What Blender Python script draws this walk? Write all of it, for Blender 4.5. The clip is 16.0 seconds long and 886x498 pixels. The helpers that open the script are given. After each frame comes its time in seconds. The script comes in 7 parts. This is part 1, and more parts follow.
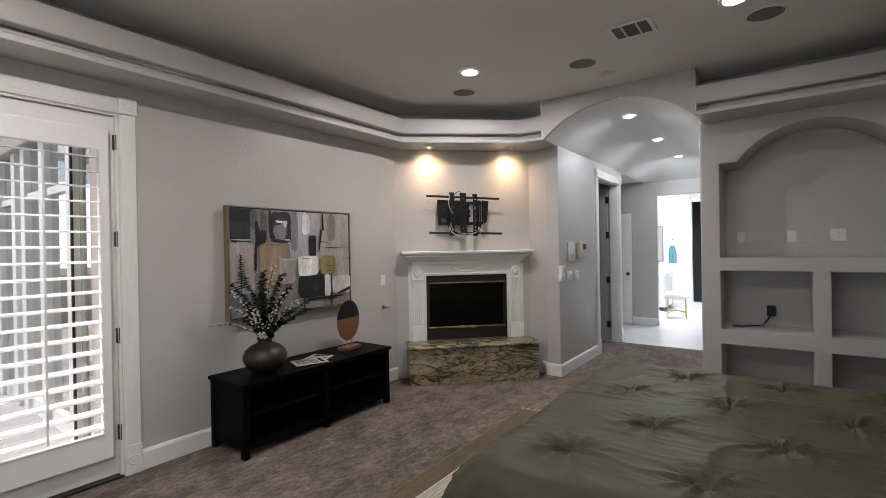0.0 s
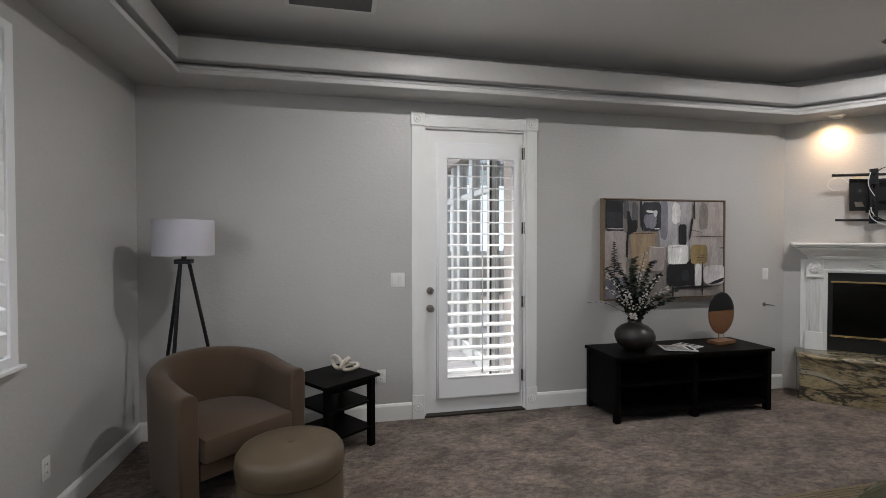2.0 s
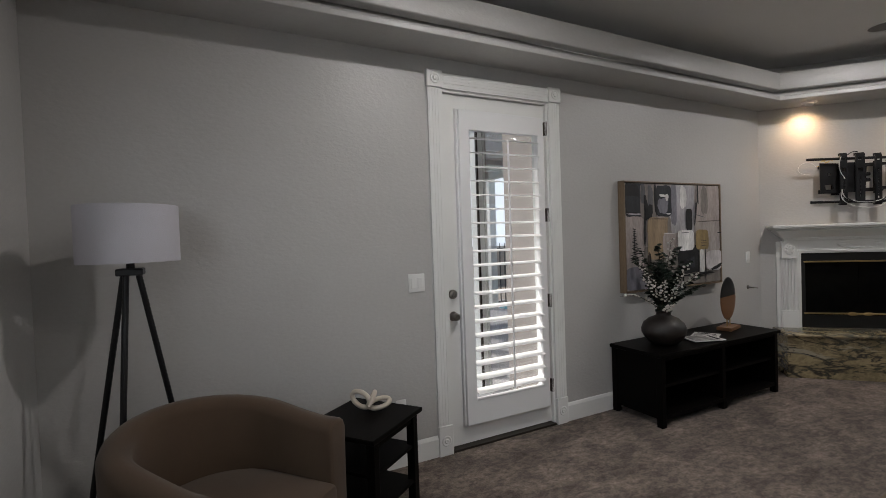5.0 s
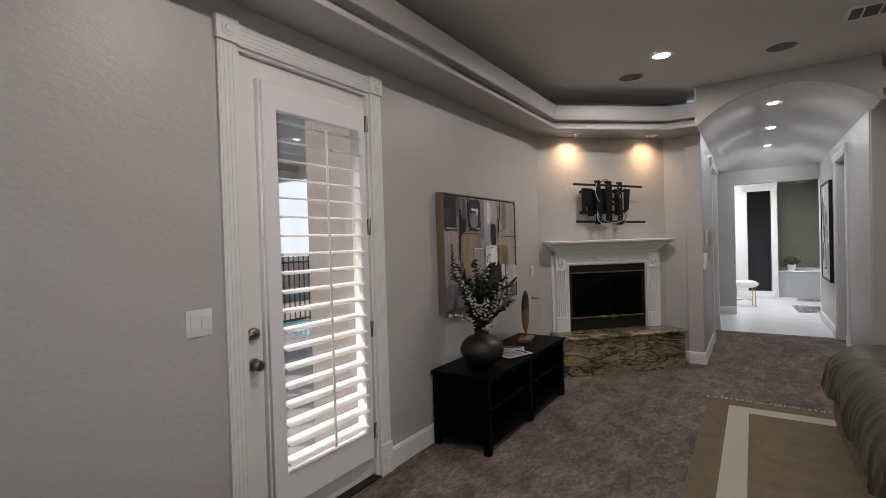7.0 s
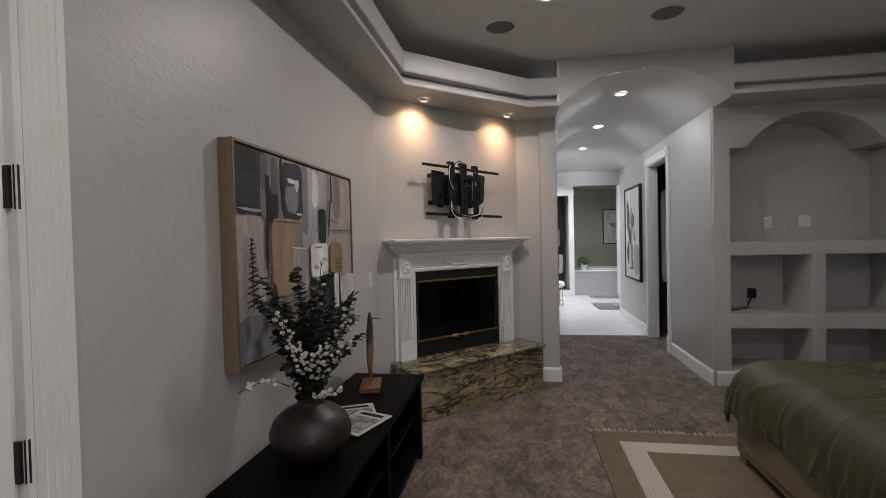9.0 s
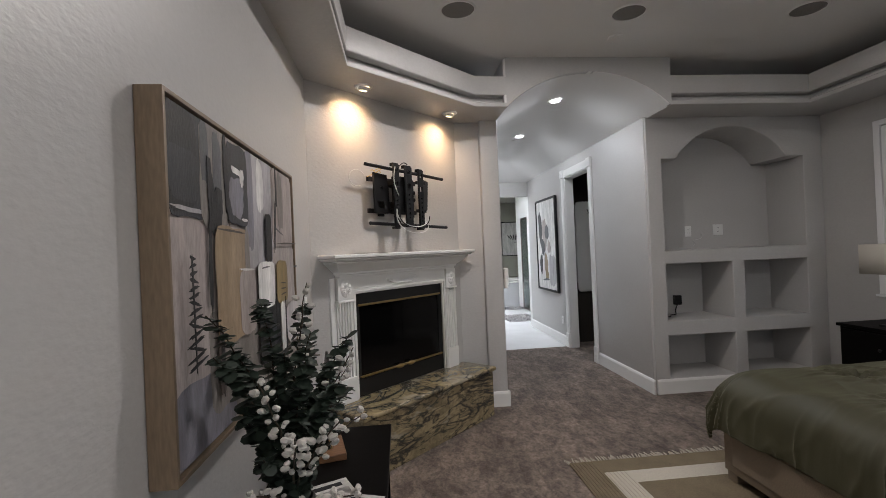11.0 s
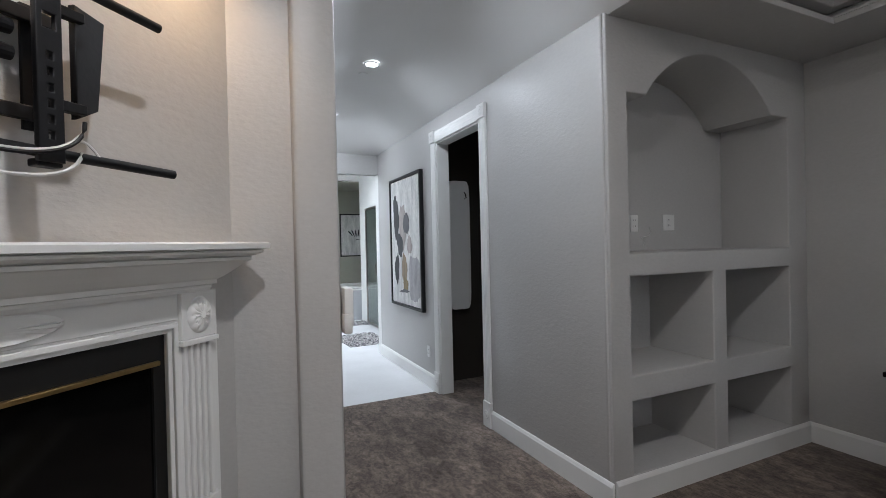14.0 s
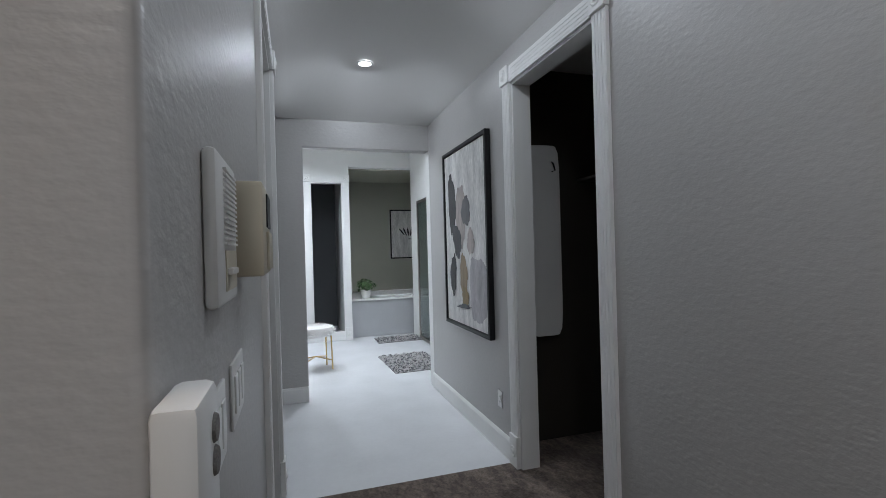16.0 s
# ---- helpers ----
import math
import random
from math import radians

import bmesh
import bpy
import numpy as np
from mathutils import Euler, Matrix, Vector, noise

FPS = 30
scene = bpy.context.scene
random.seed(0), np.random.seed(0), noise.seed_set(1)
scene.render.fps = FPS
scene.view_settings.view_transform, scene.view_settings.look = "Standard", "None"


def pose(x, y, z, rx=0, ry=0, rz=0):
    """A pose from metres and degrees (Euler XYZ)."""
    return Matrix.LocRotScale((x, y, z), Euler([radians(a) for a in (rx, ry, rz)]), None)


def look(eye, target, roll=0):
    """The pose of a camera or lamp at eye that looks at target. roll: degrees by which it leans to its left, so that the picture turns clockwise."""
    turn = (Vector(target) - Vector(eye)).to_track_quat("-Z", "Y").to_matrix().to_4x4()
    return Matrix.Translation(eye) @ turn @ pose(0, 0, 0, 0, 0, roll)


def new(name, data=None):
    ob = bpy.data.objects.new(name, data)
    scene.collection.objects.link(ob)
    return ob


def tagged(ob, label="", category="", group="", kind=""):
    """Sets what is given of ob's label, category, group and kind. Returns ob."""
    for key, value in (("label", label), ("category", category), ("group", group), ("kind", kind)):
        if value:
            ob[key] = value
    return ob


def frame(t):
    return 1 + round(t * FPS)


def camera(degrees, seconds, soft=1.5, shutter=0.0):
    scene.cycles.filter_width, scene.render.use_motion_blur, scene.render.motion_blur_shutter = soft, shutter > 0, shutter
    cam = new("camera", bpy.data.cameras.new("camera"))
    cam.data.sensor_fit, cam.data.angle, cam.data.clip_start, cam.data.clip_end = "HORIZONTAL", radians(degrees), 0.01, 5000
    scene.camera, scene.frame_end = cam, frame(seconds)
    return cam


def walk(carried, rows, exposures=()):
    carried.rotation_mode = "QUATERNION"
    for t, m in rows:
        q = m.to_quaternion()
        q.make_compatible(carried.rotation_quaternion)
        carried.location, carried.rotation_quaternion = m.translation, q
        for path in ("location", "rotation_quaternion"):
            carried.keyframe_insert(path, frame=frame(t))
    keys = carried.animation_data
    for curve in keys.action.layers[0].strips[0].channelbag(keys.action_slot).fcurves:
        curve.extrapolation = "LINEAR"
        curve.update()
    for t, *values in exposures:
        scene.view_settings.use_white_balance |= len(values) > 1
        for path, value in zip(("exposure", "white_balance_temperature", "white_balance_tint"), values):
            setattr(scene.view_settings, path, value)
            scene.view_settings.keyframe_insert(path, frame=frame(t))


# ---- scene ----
cam = camera(87.23, 16.0, soft=0.8)
# seconds, x, y, z, yaw, pitch, roll
ROWS = [
    (0, 0.013, 0.000, 1.505, 36.20, -0.18, 1.00),
    (0.5, 0.172, -0.095, 1.503, 46.48, -0.27, 1.16),
    (1, 0.319, -0.099, 1.490, 60.00, -0.59, 1.24),
    (1.5, 0.345, -0.137, 1.503, 72.85, -0.85, 0.75),
    (2, 0.238, -0.335, 1.493, 77.68, -1.07, 0.08),
    (2.5, 0.005, -0.586, 1.482, 72.90, -1.01, 0.34),
    (3, -0.308, -0.723, 1.471, 68.82, -1.23, 0.68),
    (5.5, -0.950, -1.134, 1.448, 59.32, -0.90, 2.02),
    (6, -1.117, -1.043, 1.471, 52.80, -0.50, 1.87),
    (6.5, -1.329, -1.002, 1.469, 41.06, -0.63, 1.45),
    (7, -1.581, -0.970, 1.486, 33.71, -0.78, 1.71),
    (7.5, -1.722, -0.712, 1.449, 28.30, -1.20, 2.36),
    (8, -1.831, -0.379, 1.436, 21.34, -1.36, 2.02),
    (8.5, -2.136, 0.017, 1.445, 13.94, -1.60, 1.51),
    (11, -3.008, 0.850, 1.464, -5.33, 0.16, 2.45),
    (11.5, -2.895, 1.056, 1.423, -14.19, -0.90, 2.43),
    (12, -2.730, 1.399, 1.439, -18.54, -1.40, 1.93),
    (12.5, -2.692, 1.874, 1.440, -21.20, -1.49, 1.38),
    (13, -2.565, 2.356, 1.407, -22.08, -1.44, 1.78),
    (13.5, -2.493, 2.798, 1.428, -22.50, -0.88, 1.31),
    (14, -2.474, 3.215, 1.438, -24.91, -0.52, 1.34),
    (14.5, -2.430, 3.602, 1.435, -28.81, -0.46, 1.32),
    (15, -2.403, 3.951, 1.427, -30.00, -0.24, 1.75),
    (15.5, -2.162, 4.300, 1.394, -27.34, -0.34, 2.27),
    (16, -1.942, 4.649, 1.394, -17.56, -0.05, 1.58),
]
walk(cam, [(t, pose(x, y, z, 90 + pitch, roll, yaw)) for t, x, y, z, yaw, pitch, roll in ROWS],
     exposures=[(0.0, 0.02, 6650, 14), (1.5, -0.11, 6450, 11), (3.0, -0.19, 6350, 11), (5.5, -0.60, 6600, 12), (6.2, -0.56, 6700, 14), (7.0, -0.57, 6850, 16), (8.0, -0.53, 6850, 17), (8.7, -0.54, 6800, 17), (11.0, -0.17, 6600, 14), (12.0, 0.03, 6450, 13), (12.5, -0.04, 6350, 12), (14.0, -0.18, 6200, 12), (15.0, -0.34, 6250, 12), (15.5, -0.48, 6250, 12), (16.0, -0.88, 6250, 12)])

# ---- light ----
world = bpy.data.worlds.new("sky")
scene.world = world
world.use_nodes = True
_wn = world.node_tree.nodes
_sky = _wn.new("ShaderNodeTexSky")
_sky.sky_type = "NISHITA"
_sky.sun_disc = False
_sky.sun_elevation = radians(55)
_sky.sun_rotation = radians(232)
world.node_tree.links.new(_sky.outputs[0], _wn["Background"].inputs[0])
_wn["Background"].inputs[1].default_value = 0.15
_sun = new("sun", bpy.data.lights.new("sun", "SUN"))
_sun.data.energy, _sun.data.angle, _sun.data.color = 4.5, radians(0.5), (1.0, 0.95, 0.88)
_sun.matrix_world = look((0, 0, 0), (-math.sin(radians(232)) * math.cos(radians(55)), -math.cos(radians(232)) * math.cos(radians(55)), -math.sin(radians(55))))
scene.view_settings.exposure = 0.0


def lamp(name, m, power, size, color, spread=180, kind="DISK", size_y=None):
    """An area lamp in a fitting or an opening, or added with neither."""
    data = bpy.data.lights.new(name, "AREA")
    data.shape, data.size, data.energy, data.color, data.spread = kind, size, power, color, radians(spread)
    if size_y:
        data.size_y = size_y
    ob = new(name, data)
    ob.matrix_world = m
    return ob


DOWN = pose(0, 0, 0)
CAN_COOL, CAN_NEUTRAL, SPOT_WARM = (0.86, 0.93, 1.0), (1.0, 0.975, 0.955), (1.0, 0.66, 0.36)
CEIL, SOFFIT = 3.06, 2.645
TRAY_CANS = [(-2.22, 3.50), (-0.22, 3.52), (-2.22, 0.35), (-0.22, 0.35)]
HALL_CANS = [(-1.37, 5.45), (-1.36, 6.92), (-1.36, 8.48)]
for (_x, _y), _w in zip(TRAY_CANS, (29, 4.5, 27, 18)):
    lamp("tray_can_light", Matrix.Translation((_x, _y, CEIL - 0.02)), _w, 0.09, CAN_NEUTRAL, 180)
for _x, _y in HALL_CANS:
    lamp("hall_can_light", Matrix.Translation((_x, _y, 2.92)), 11, 0.11, CAN_COOL, 180)
# Unseen lamps added to brighten the bathroom; no fittings are built for them.
for _x, _y in [(-1.3, 10.4), (-2.3, 11.0), (-0.5, 12.9)]:
    lamp("bath_fill_light", Matrix.Translation((_x, _y, 2.96)), 54, 0.15, CAN_COOL, 160)
SPOTS = [(-3.213, 4.165), (-2.530, 4.835)]
for _x, _y in SPOTS:
    lamp("mantel_spot_light", look((_x, _y, SOFFIT - 0.045), (_x - 0.22, _y + 0.22, SOFFIT - 0.7)), 2.2, 0.05, SPOT_WARM, 120)
# sky light standing in the openings
lamp("east_window_skylight", look((1.34, 4.09, 1.65), (0, 4.0, 1.4)), 3, 0.75, (0.85, 0.93, 1.0), 170, "RECTANGLE", 1.4)
lamp("east_window_skylight", look((1.34, 0.85, 1.65), (0, 0.85, 1.4)), 6, 0.75, (0.85, 0.93, 1.0), 170, "RECTANGLE", 1.4)
lamp("south_window_skylight", look((-1.45, -1.885, 1.7), (-1.45, 1, 1.7)), 40, 1.45, (0.85, 0.93, 1.0), 175, "RECTANGLE", 1.4)


# ---- materials ----
def mat(name, color, rough=0.6, metal=0.0, grain=0.0, grain_scale=60.0, bump=0.0, bump_scale=80.0, stain=0.0, stain_scale=2.5, per_object=0.0, spec=0.5, stretch=(1, 1, 1), detail=4.0, sheen=0.0, coat=0.0):
    """A procedural surface: base colour with large stains and fine grain, and fine relief."""
    m = bpy.data.materials.new(name)
    m.use_nodes = True
    nt = m.node_tree
    n, l = nt.nodes, nt.links
    b = n["Principled BSDF"]
    b.inputs["Roughness"].default_value = rough
    b.inputs["Metallic"].default_value = metal
    b.inputs["Specular IOR Level"].default_value = spec
    b.inputs["Sheen Weight"].default_value = sheen
    b.inputs["Coat Weight"].default_value = coat
    tc = n.new("ShaderNodeTexCoord")
    mp = n.new("ShaderNodeMapping")
    mp.inputs["Scale"].default_value = stretch
    l.new(tc.outputs["Object"], mp.inputs[0])
    col = n.new("ShaderNodeRGB")
    col.outputs[0].default_value = (*color, 1)
    out = col.outputs[0]

    def vary(out, amount, scale, det):
        t = n.new("ShaderNodeTexNoise")
        t.inputs["Scale"].default_value = scale
        t.inputs["Detail"].default_value = det
        l.new(mp.outputs[0], t.inputs["Vector"])
        r = n.new("ShaderNodeMapRange")
        r.inputs[1].default_value, r.inputs[2].default_value = 0.25, 0.75
        r.inputs[3].default_value, r.inputs[4].default_value = 1 - amount, 1 + amount
        l.new(t.outputs[0], r.inputs[0])
        v = n.new("ShaderNodeVectorMath")
        v.operation = "SCALE"
        l.new(out, v.inputs[0])
        l.new(r.outputs[0], v.inputs["Scale"])
        return v.outputs[0]
    if stain:
        out = vary(out, stain, stain_scale, 3)
    if grain:
        out = vary(out, grain, grain_scale, detail)
    if per_object:
        oi = n.new("ShaderNodeObjectInfo")
        r = n.new("ShaderNodeMapRange")
        r.inputs[3].default_value, r.inputs[4].default_value = 1 - per_object, 1 + per_object
        l.new(oi.outputs["Random"], r.inputs[0])
        v = n.new("ShaderNodeVectorMath")
        v.operation = "SCALE"
        l.new(out, v.inputs[0])
        l.new(r.outputs[0], v.inputs["Scale"])
        out = v.outputs[0]
    l.new(out, b.inputs["Base Color"])
    if bump:
        t = n.new("ShaderNodeTexNoise")
        t.inputs["Scale"].default_value = bump_scale
        t.inputs["Detail"].default_value = 3
        l.new(mp.outputs[0], t.inputs["Vector"])
        bp = n.new("ShaderNodeBump")
        bp.inputs["Strength"].default_value = bump
        bp.inputs["Distance"].default_value = 0.004
        l.new(t.outputs[0], bp.inputs["Height"])
        l.new(bp.outputs[0], b.inputs["Normal"])
    return m


def glow(name, color, strength):
    m = bpy.data.materials.new(name)
    m.use_nodes = True
    b = m.node_tree.nodes["Principled BSDF"]
    b.inputs["Base Color"].default_value = (*color, 1)
    b.inputs["Emission Color"].default_value = (*color, 1)
    b.inputs["Emission Strength"].default_value = strength
    return m


def glass(name, tint=(1, 1, 1), rough=0.0):
    m = bpy.data.materials.new(name)
    m.use_nodes = True
    b = m.node_tree.nodes["Principled BSDF"]
    b.inputs["Base Color"].default_value = (*tint, 1)
    b.inputs["Transmission Weight"].default_value = 1
    b.inputs["Roughness"].default_value = rough
    b.inputs["IOR"].default_value = 1.45
    return m


WALL = mat("wall_paint", (0.478, 0.469, 0.456), 0.40, stain=0.035, stain_scale=1.5, grain=0.03, grain_scale=40, bump=0.42, bump_scale=34, stretch=(1, 1, 1.8))
CEILING = mat("ceiling_paint", (0.74, 0.73, 0.71), 0.7, stain=0.03, stain_scale=1.2, bump=0.3, bump_scale=45)
TRIM = mat("white_trim_paint", (0.78, 0.78, 0.76), 0.38, stain=0.03, stain_scale=4, bump=0.05, bump_scale=120)
CARPET = mat("taupe_carpet", (0.140, 0.110, 0.092), 0.95, grain=0.30, grain_scale=70, bump=1.0, bump_scale=130, spec=0.1, sheen=0.12, detail=6.0)


def brushed(m, layers):
    """Adds pile that lies brushed in swirling lighter and darker patches."""
    n, l = m.node_tree.nodes, m.node_tree.links
    b = n["Principled BSDF"]
    out = b.inputs["Base Color"].links[0].from_socket
    tc = n.new("ShaderNodeTexCoord")
    for scale, turn, squeeze, swirl, lo, hi in layers:
        mp = n.new("ShaderNodeMapping")
        mp.inputs["Rotation"].default_value = (0, 0, radians(turn))
        mp.inputs["Scale"].default_value = (1, squeeze, 1)
        l.new(tc.outputs["Object"], mp.inputs[0])
        t = n.new("ShaderNodeTexNoise")
        t.inputs["Scale"].default_value, t.inputs["Detail"].default_value, t.inputs["Distortion"].default_value = scale, 5, swirl
        l.new(mp.outputs[0], t.inputs["Vector"])
        r = n.new("ShaderNodeMapRange")
        r.inputs[1].default_value, r.inputs[2].default_value = 0.36, 0.64
        r.inputs[3].default_value, r.inputs[4].default_value = lo, hi
        l.new(t.outputs[0], r.inputs[0])
        v = n.new("ShaderNodeVectorMath")
        v.operation = "SCALE"
        l.new(out, v.inputs[0])
        l.new(r.outputs[0], v.inputs["Scale"])
        out = v.outputs[0]
    l.new(out, b.inputs["Base Color"])
    return m


brushed(CARPET, ((3.2, 20, 0.7, 0.9, 0.74, 1.28), (11.0, -30, 0.45, 0.7, 0.75, 1.28), (34.0, 25, 0.6, 0.5, 0.72, 1.30)))
TILE = mat("white_floor_tile", (0.72, 0.73, 0.74), 0.25, stain=0.05, stain_scale=3, grain=0.02, grain_scale=30)
DARKWOOD = mat("espresso_wood", (0.0032, 0.0027, 0.0025), 0.45, grain=0.3, grain_scale=30, stretch=(1, 8, 8), bump=0.06, bump_scale=60, spec=0.05)
BLACK = mat("black_metal", (0.008, 0.008, 0.009), 0.42, metal=0.3, grain=0.2, grain_scale=40)
# Dark grey puts the gloom of unlit rooms and a toe recess into colour.
UNLITGREY = mat("unlit_grey", (0.10, 0.105, 0.11), 0.7, stain=0.05)
STEEL = mat("satin_nickel", (0.30, 0.28, 0.26), 0.32, metal=1.0, grain=0.1)
OUTWALL = mat("stucco", (0.55, 0.50, 0.45), 0.9, stain=0.06, grain=0.1, bump=0.6, bump_scale=30)


# ---- mesh helpers ----
def box(bm, x0, y0, z0, x1, y1, z1):
    v = [bm.verts.new(p) for p in ((x0, y0, z0), (x1, y0, z0), (x1, y1, z0), (x0, y1, z0), (x0, y0, z1), (x1, y0, z1), (x1, y1, z1), (x0, y1, z1))]
    for f in ((3, 2, 1, 0), (4, 5, 6, 7), (0, 1, 5, 4), (1, 2, 6, 5), (2, 3, 7, 6), (3, 0, 4, 7)):
        bm.faces.new([v[i] for i in f])
    return v


def boxes(*dims, bevel=0.0, seg=2):
    bm = bmesh.new()
    for d in dims:
        box(bm, *d)
    if bevel:
        bmesh.ops.bevel(bm, geom=bm.edges[:], offset=bevel, segments=seg, affect="EDGES", profile=0.5)
    return bm


def lathe(profile, seg=32, closed=False):
    """A turned shape from (radius, z) pairs."""
    bm = bmesh.new()
    rings = []
    for r, z in profile:
        if r < 1e-5:
            rings.append([bm.verts.new((0, 0, z))])
        else:
            rings.append([bm.verts.new((r * math.cos(2 * math.pi * i / seg), r * math.sin(2 * math.pi * i / seg), z)) for i in range(seg)])
    for a, b in zip(rings, rings[1:]):
        for i in range(seg):
            j = (i + 1) % seg
            if len(a) == 1:
                bm.faces.new((a[0], b[j], b[i])) if len(b) > 1 else None
            elif len(b) == 1:
                bm.faces.new((a[i], a[j], b[0]))
            else:
                bm.faces.new((a[i], a[j], b[j], b[i]))
    bmesh.ops.recalc_face_normals(bm, faces=bm.faces[:])
    return bm


def tube(points, r, seg=8, r_end=None):
    """A round bar along points."""
    bm = bmesh.new()
    pts = [Vector(p) for p in points]
    rings = []
    for i, p in enumerate(pts):
        d = (pts[min(i + 1, len(pts) - 1)] - pts[max(i - 1, 0)]).normalized()
        up = Vector((0, 0, 1)) if abs(d.z) < 0.95 else Vector((1, 0, 0))
        a = d.cross(up).normalized()
        b = d.cross(a)
        rr = r if r_end is None else r + (r_end - r) * i / (len(pts) - 1)
        rings.append([bm.verts.new(p + (a * math.cos(2 * math.pi * k / seg) + b * math.sin(2 * math.pi * k / seg)) * rr) for k in range(seg)])
    for a, b in zip(rings, rings[1:]):
        for k in range(seg):
            bm.faces.new((a[k], a[(k + 1) % seg], b[(k + 1) % seg], b[k]))
    bm.faces.new(rings[0][::-1])
    bm.faces.new(rings[-1])
    bmesh.ops.recalc_face_normals(bm, faces=bm.faces[:])
    return bm


def join(*bms):
    out = bmesh.new()
    for b in bms:
        me = bpy.data.meshes.new("tmp")
        b.to_mesh(me)
        out.from_mesh(me)
        bpy.data.meshes.remove(me)
        b.free()
    return out


def moved(bm, m):
    bm.transform(m)
    return bm


def prism(poly, z0, z1, bevel=0.0):
    """An upright prism over a plan polygon."""
    bm = bmesh.new()
    lo = [bm.verts.new((x, y, z0)) for x, y in poly]
    hi = [bm.verts.new((x, y, z1)) for x, y in poly]
    n = len(poly)
    bm.faces.new(lo[::-1])
    bm.faces.new(hi)
    for i in range(n):
        bm.faces.new((lo[i], lo[(i + 1) % n], hi[(i + 1) % n], hi[i]))
    bmesh.ops.recalc_face_normals(bm, faces=bm.faces[:])
    if bevel:
        bmesh.ops.bevel(bm, geom=bm.edges[:], offset=bevel, segments=2, affect="EDGES", profile=0.5)
    return bm


def plate(outer, holes, thick, bevel=0.0, m=None):
    """A flat plate with holes, drawn in x and y, rising from z = 0 to thick, with rounded edges."""
    cu = bpy.data.curves.new("tmp", "CURVE")
    cu.dimensions, cu.fill_mode = "2D", "BOTH"
    cu.extrude = thick / 2 - bevel
    cu.bevel_depth, cu.bevel_resolution, cu.offset = bevel, 2, -bevel
    for loop in (outer, *holes):
        s = cu.splines.new("POLY")
        s.points.add(len(loop) - 1)
        for q, (x, y) in zip(s.points, loop):
            q.co = (x, y, 0, 1)
        s.use_cyclic_u = True
    ob = bpy.data.objects.new("tmp", cu)
    me = ob.to_mesh()
    bm = bmesh.new()
    bm.from_mesh(me)
    ob.to_mesh_clear()
    bpy.data.objects.remove(ob)
    bpy.data.curves.remove(cu)
    bmesh.ops.remove_doubles(bm, verts=bm.verts[:], dist=1e-5)
    bmesh.ops.recalc_face_normals(bm, faces=bm.faces[:])
    bm.transform(Matrix.Translation((0, 0, thick / 2)))
    if m is not None:
        bm.transform(m)
    return bm


def part(name, bm, material, parent=None, label="", smooth=False):
    """Links a bmesh as one mesh object, under a thing or a part."""
    me = bpy.data.meshes.new(name)
    bm.to_mesh(me)
    bm.free()
    me.materials.append(material)
    if smooth:
        me.shade_smooth()
        me.set_sharp_from_angle(angle=radians(38))
    ob = new(name, me)
    if parent is not None:
        ob.parent = parent
    if label:
        ob["label"] = label
    return ob


def thing(name, m, label, category, group=""):
    """An empty at a thing's base, to hold its parts."""
    ob = new(name)
    ob.empty_display_size = 0.1
    ob.matrix_world = m
    return tagged(ob, label, category, group)


def setting(name, bm, material, label, category, smooth=False):
    return tagged(part(name, bm, material, None, "", smooth), label, category, "", "structure")


def arc(x0, x1, z, rise, n=24):
    """Points of a segmental arch from (x0, z) to (x1, z)."""
    w = (x1 - x0) / 2
    r = (w * w + rise * rise) / (2 * rise)
    c, a0 = z + rise - r, math.asin(w / r)
    return [((x0 + x1) / 2 + r * math.sin(-a0 + 2 * a0 * i / n), c + r * math.cos(-a0 + 2 * a0 * i / n)) for i in range(n + 1)]


def offset_path(pts, d):
    """An open plan path moved sideways by d (to the left of its run), with mitred corners."""
    out = []
    for i, p in enumerate(pts):
        p = Vector(p)
        ns = []
        for a, b in ((i - 1, i), (i, i + 1)):
            if a >= 0 and b < len(pts):
                e = (Vector(pts[b]) - Vector(pts[a])).normalized()
                ns.append(Vector((-e.y, e.x)))
        n = sum(ns, Vector((0, 0))).normalized()
        out.append(tuple(p + n * d / max(n.dot(ns[0]), 0.3)))
    return out


XZ = Matrix(((1, 0, 0, 0), (0, 0, 1, 0), (0, 1, 0, 0), (0, 0, 0, 1)))  # plate drawn in x, z; thickness along +y
YZ = Matrix(((0, 0, 1, 0), (1, 0, 0, 0), (0, 1, 0, 0), (0, 0, 0, 1)))  # plate drawn in y, z; thickness along +x

def notched(a, b, top, d0, d1, head):
    """The outline of a wall from a to b with a doorway from d0 to d1 that is open to the floor."""
    return [(a, 0), (d0, 0), (d0, head), (d1, head), (d1, 0), (b, 0), (b, top), (a, top)]


# ---- the bedroom's shell ----
W, E, S, N = -3.60, 1.21, -1.81, 5.095
HL, HR = -2.06, -0.62          # the hall's side walls
Q = 2 ** -0.5
FPN = -5.38                    # the chimney wall stands across the corner at 45 degrees


def fp(u, n, z=0.0):
    """A place by its run along the chimney wall and its distance in front of it."""
    return Vector(((u + FPN + n) * Q, (u - FPN - n) * Q, z))


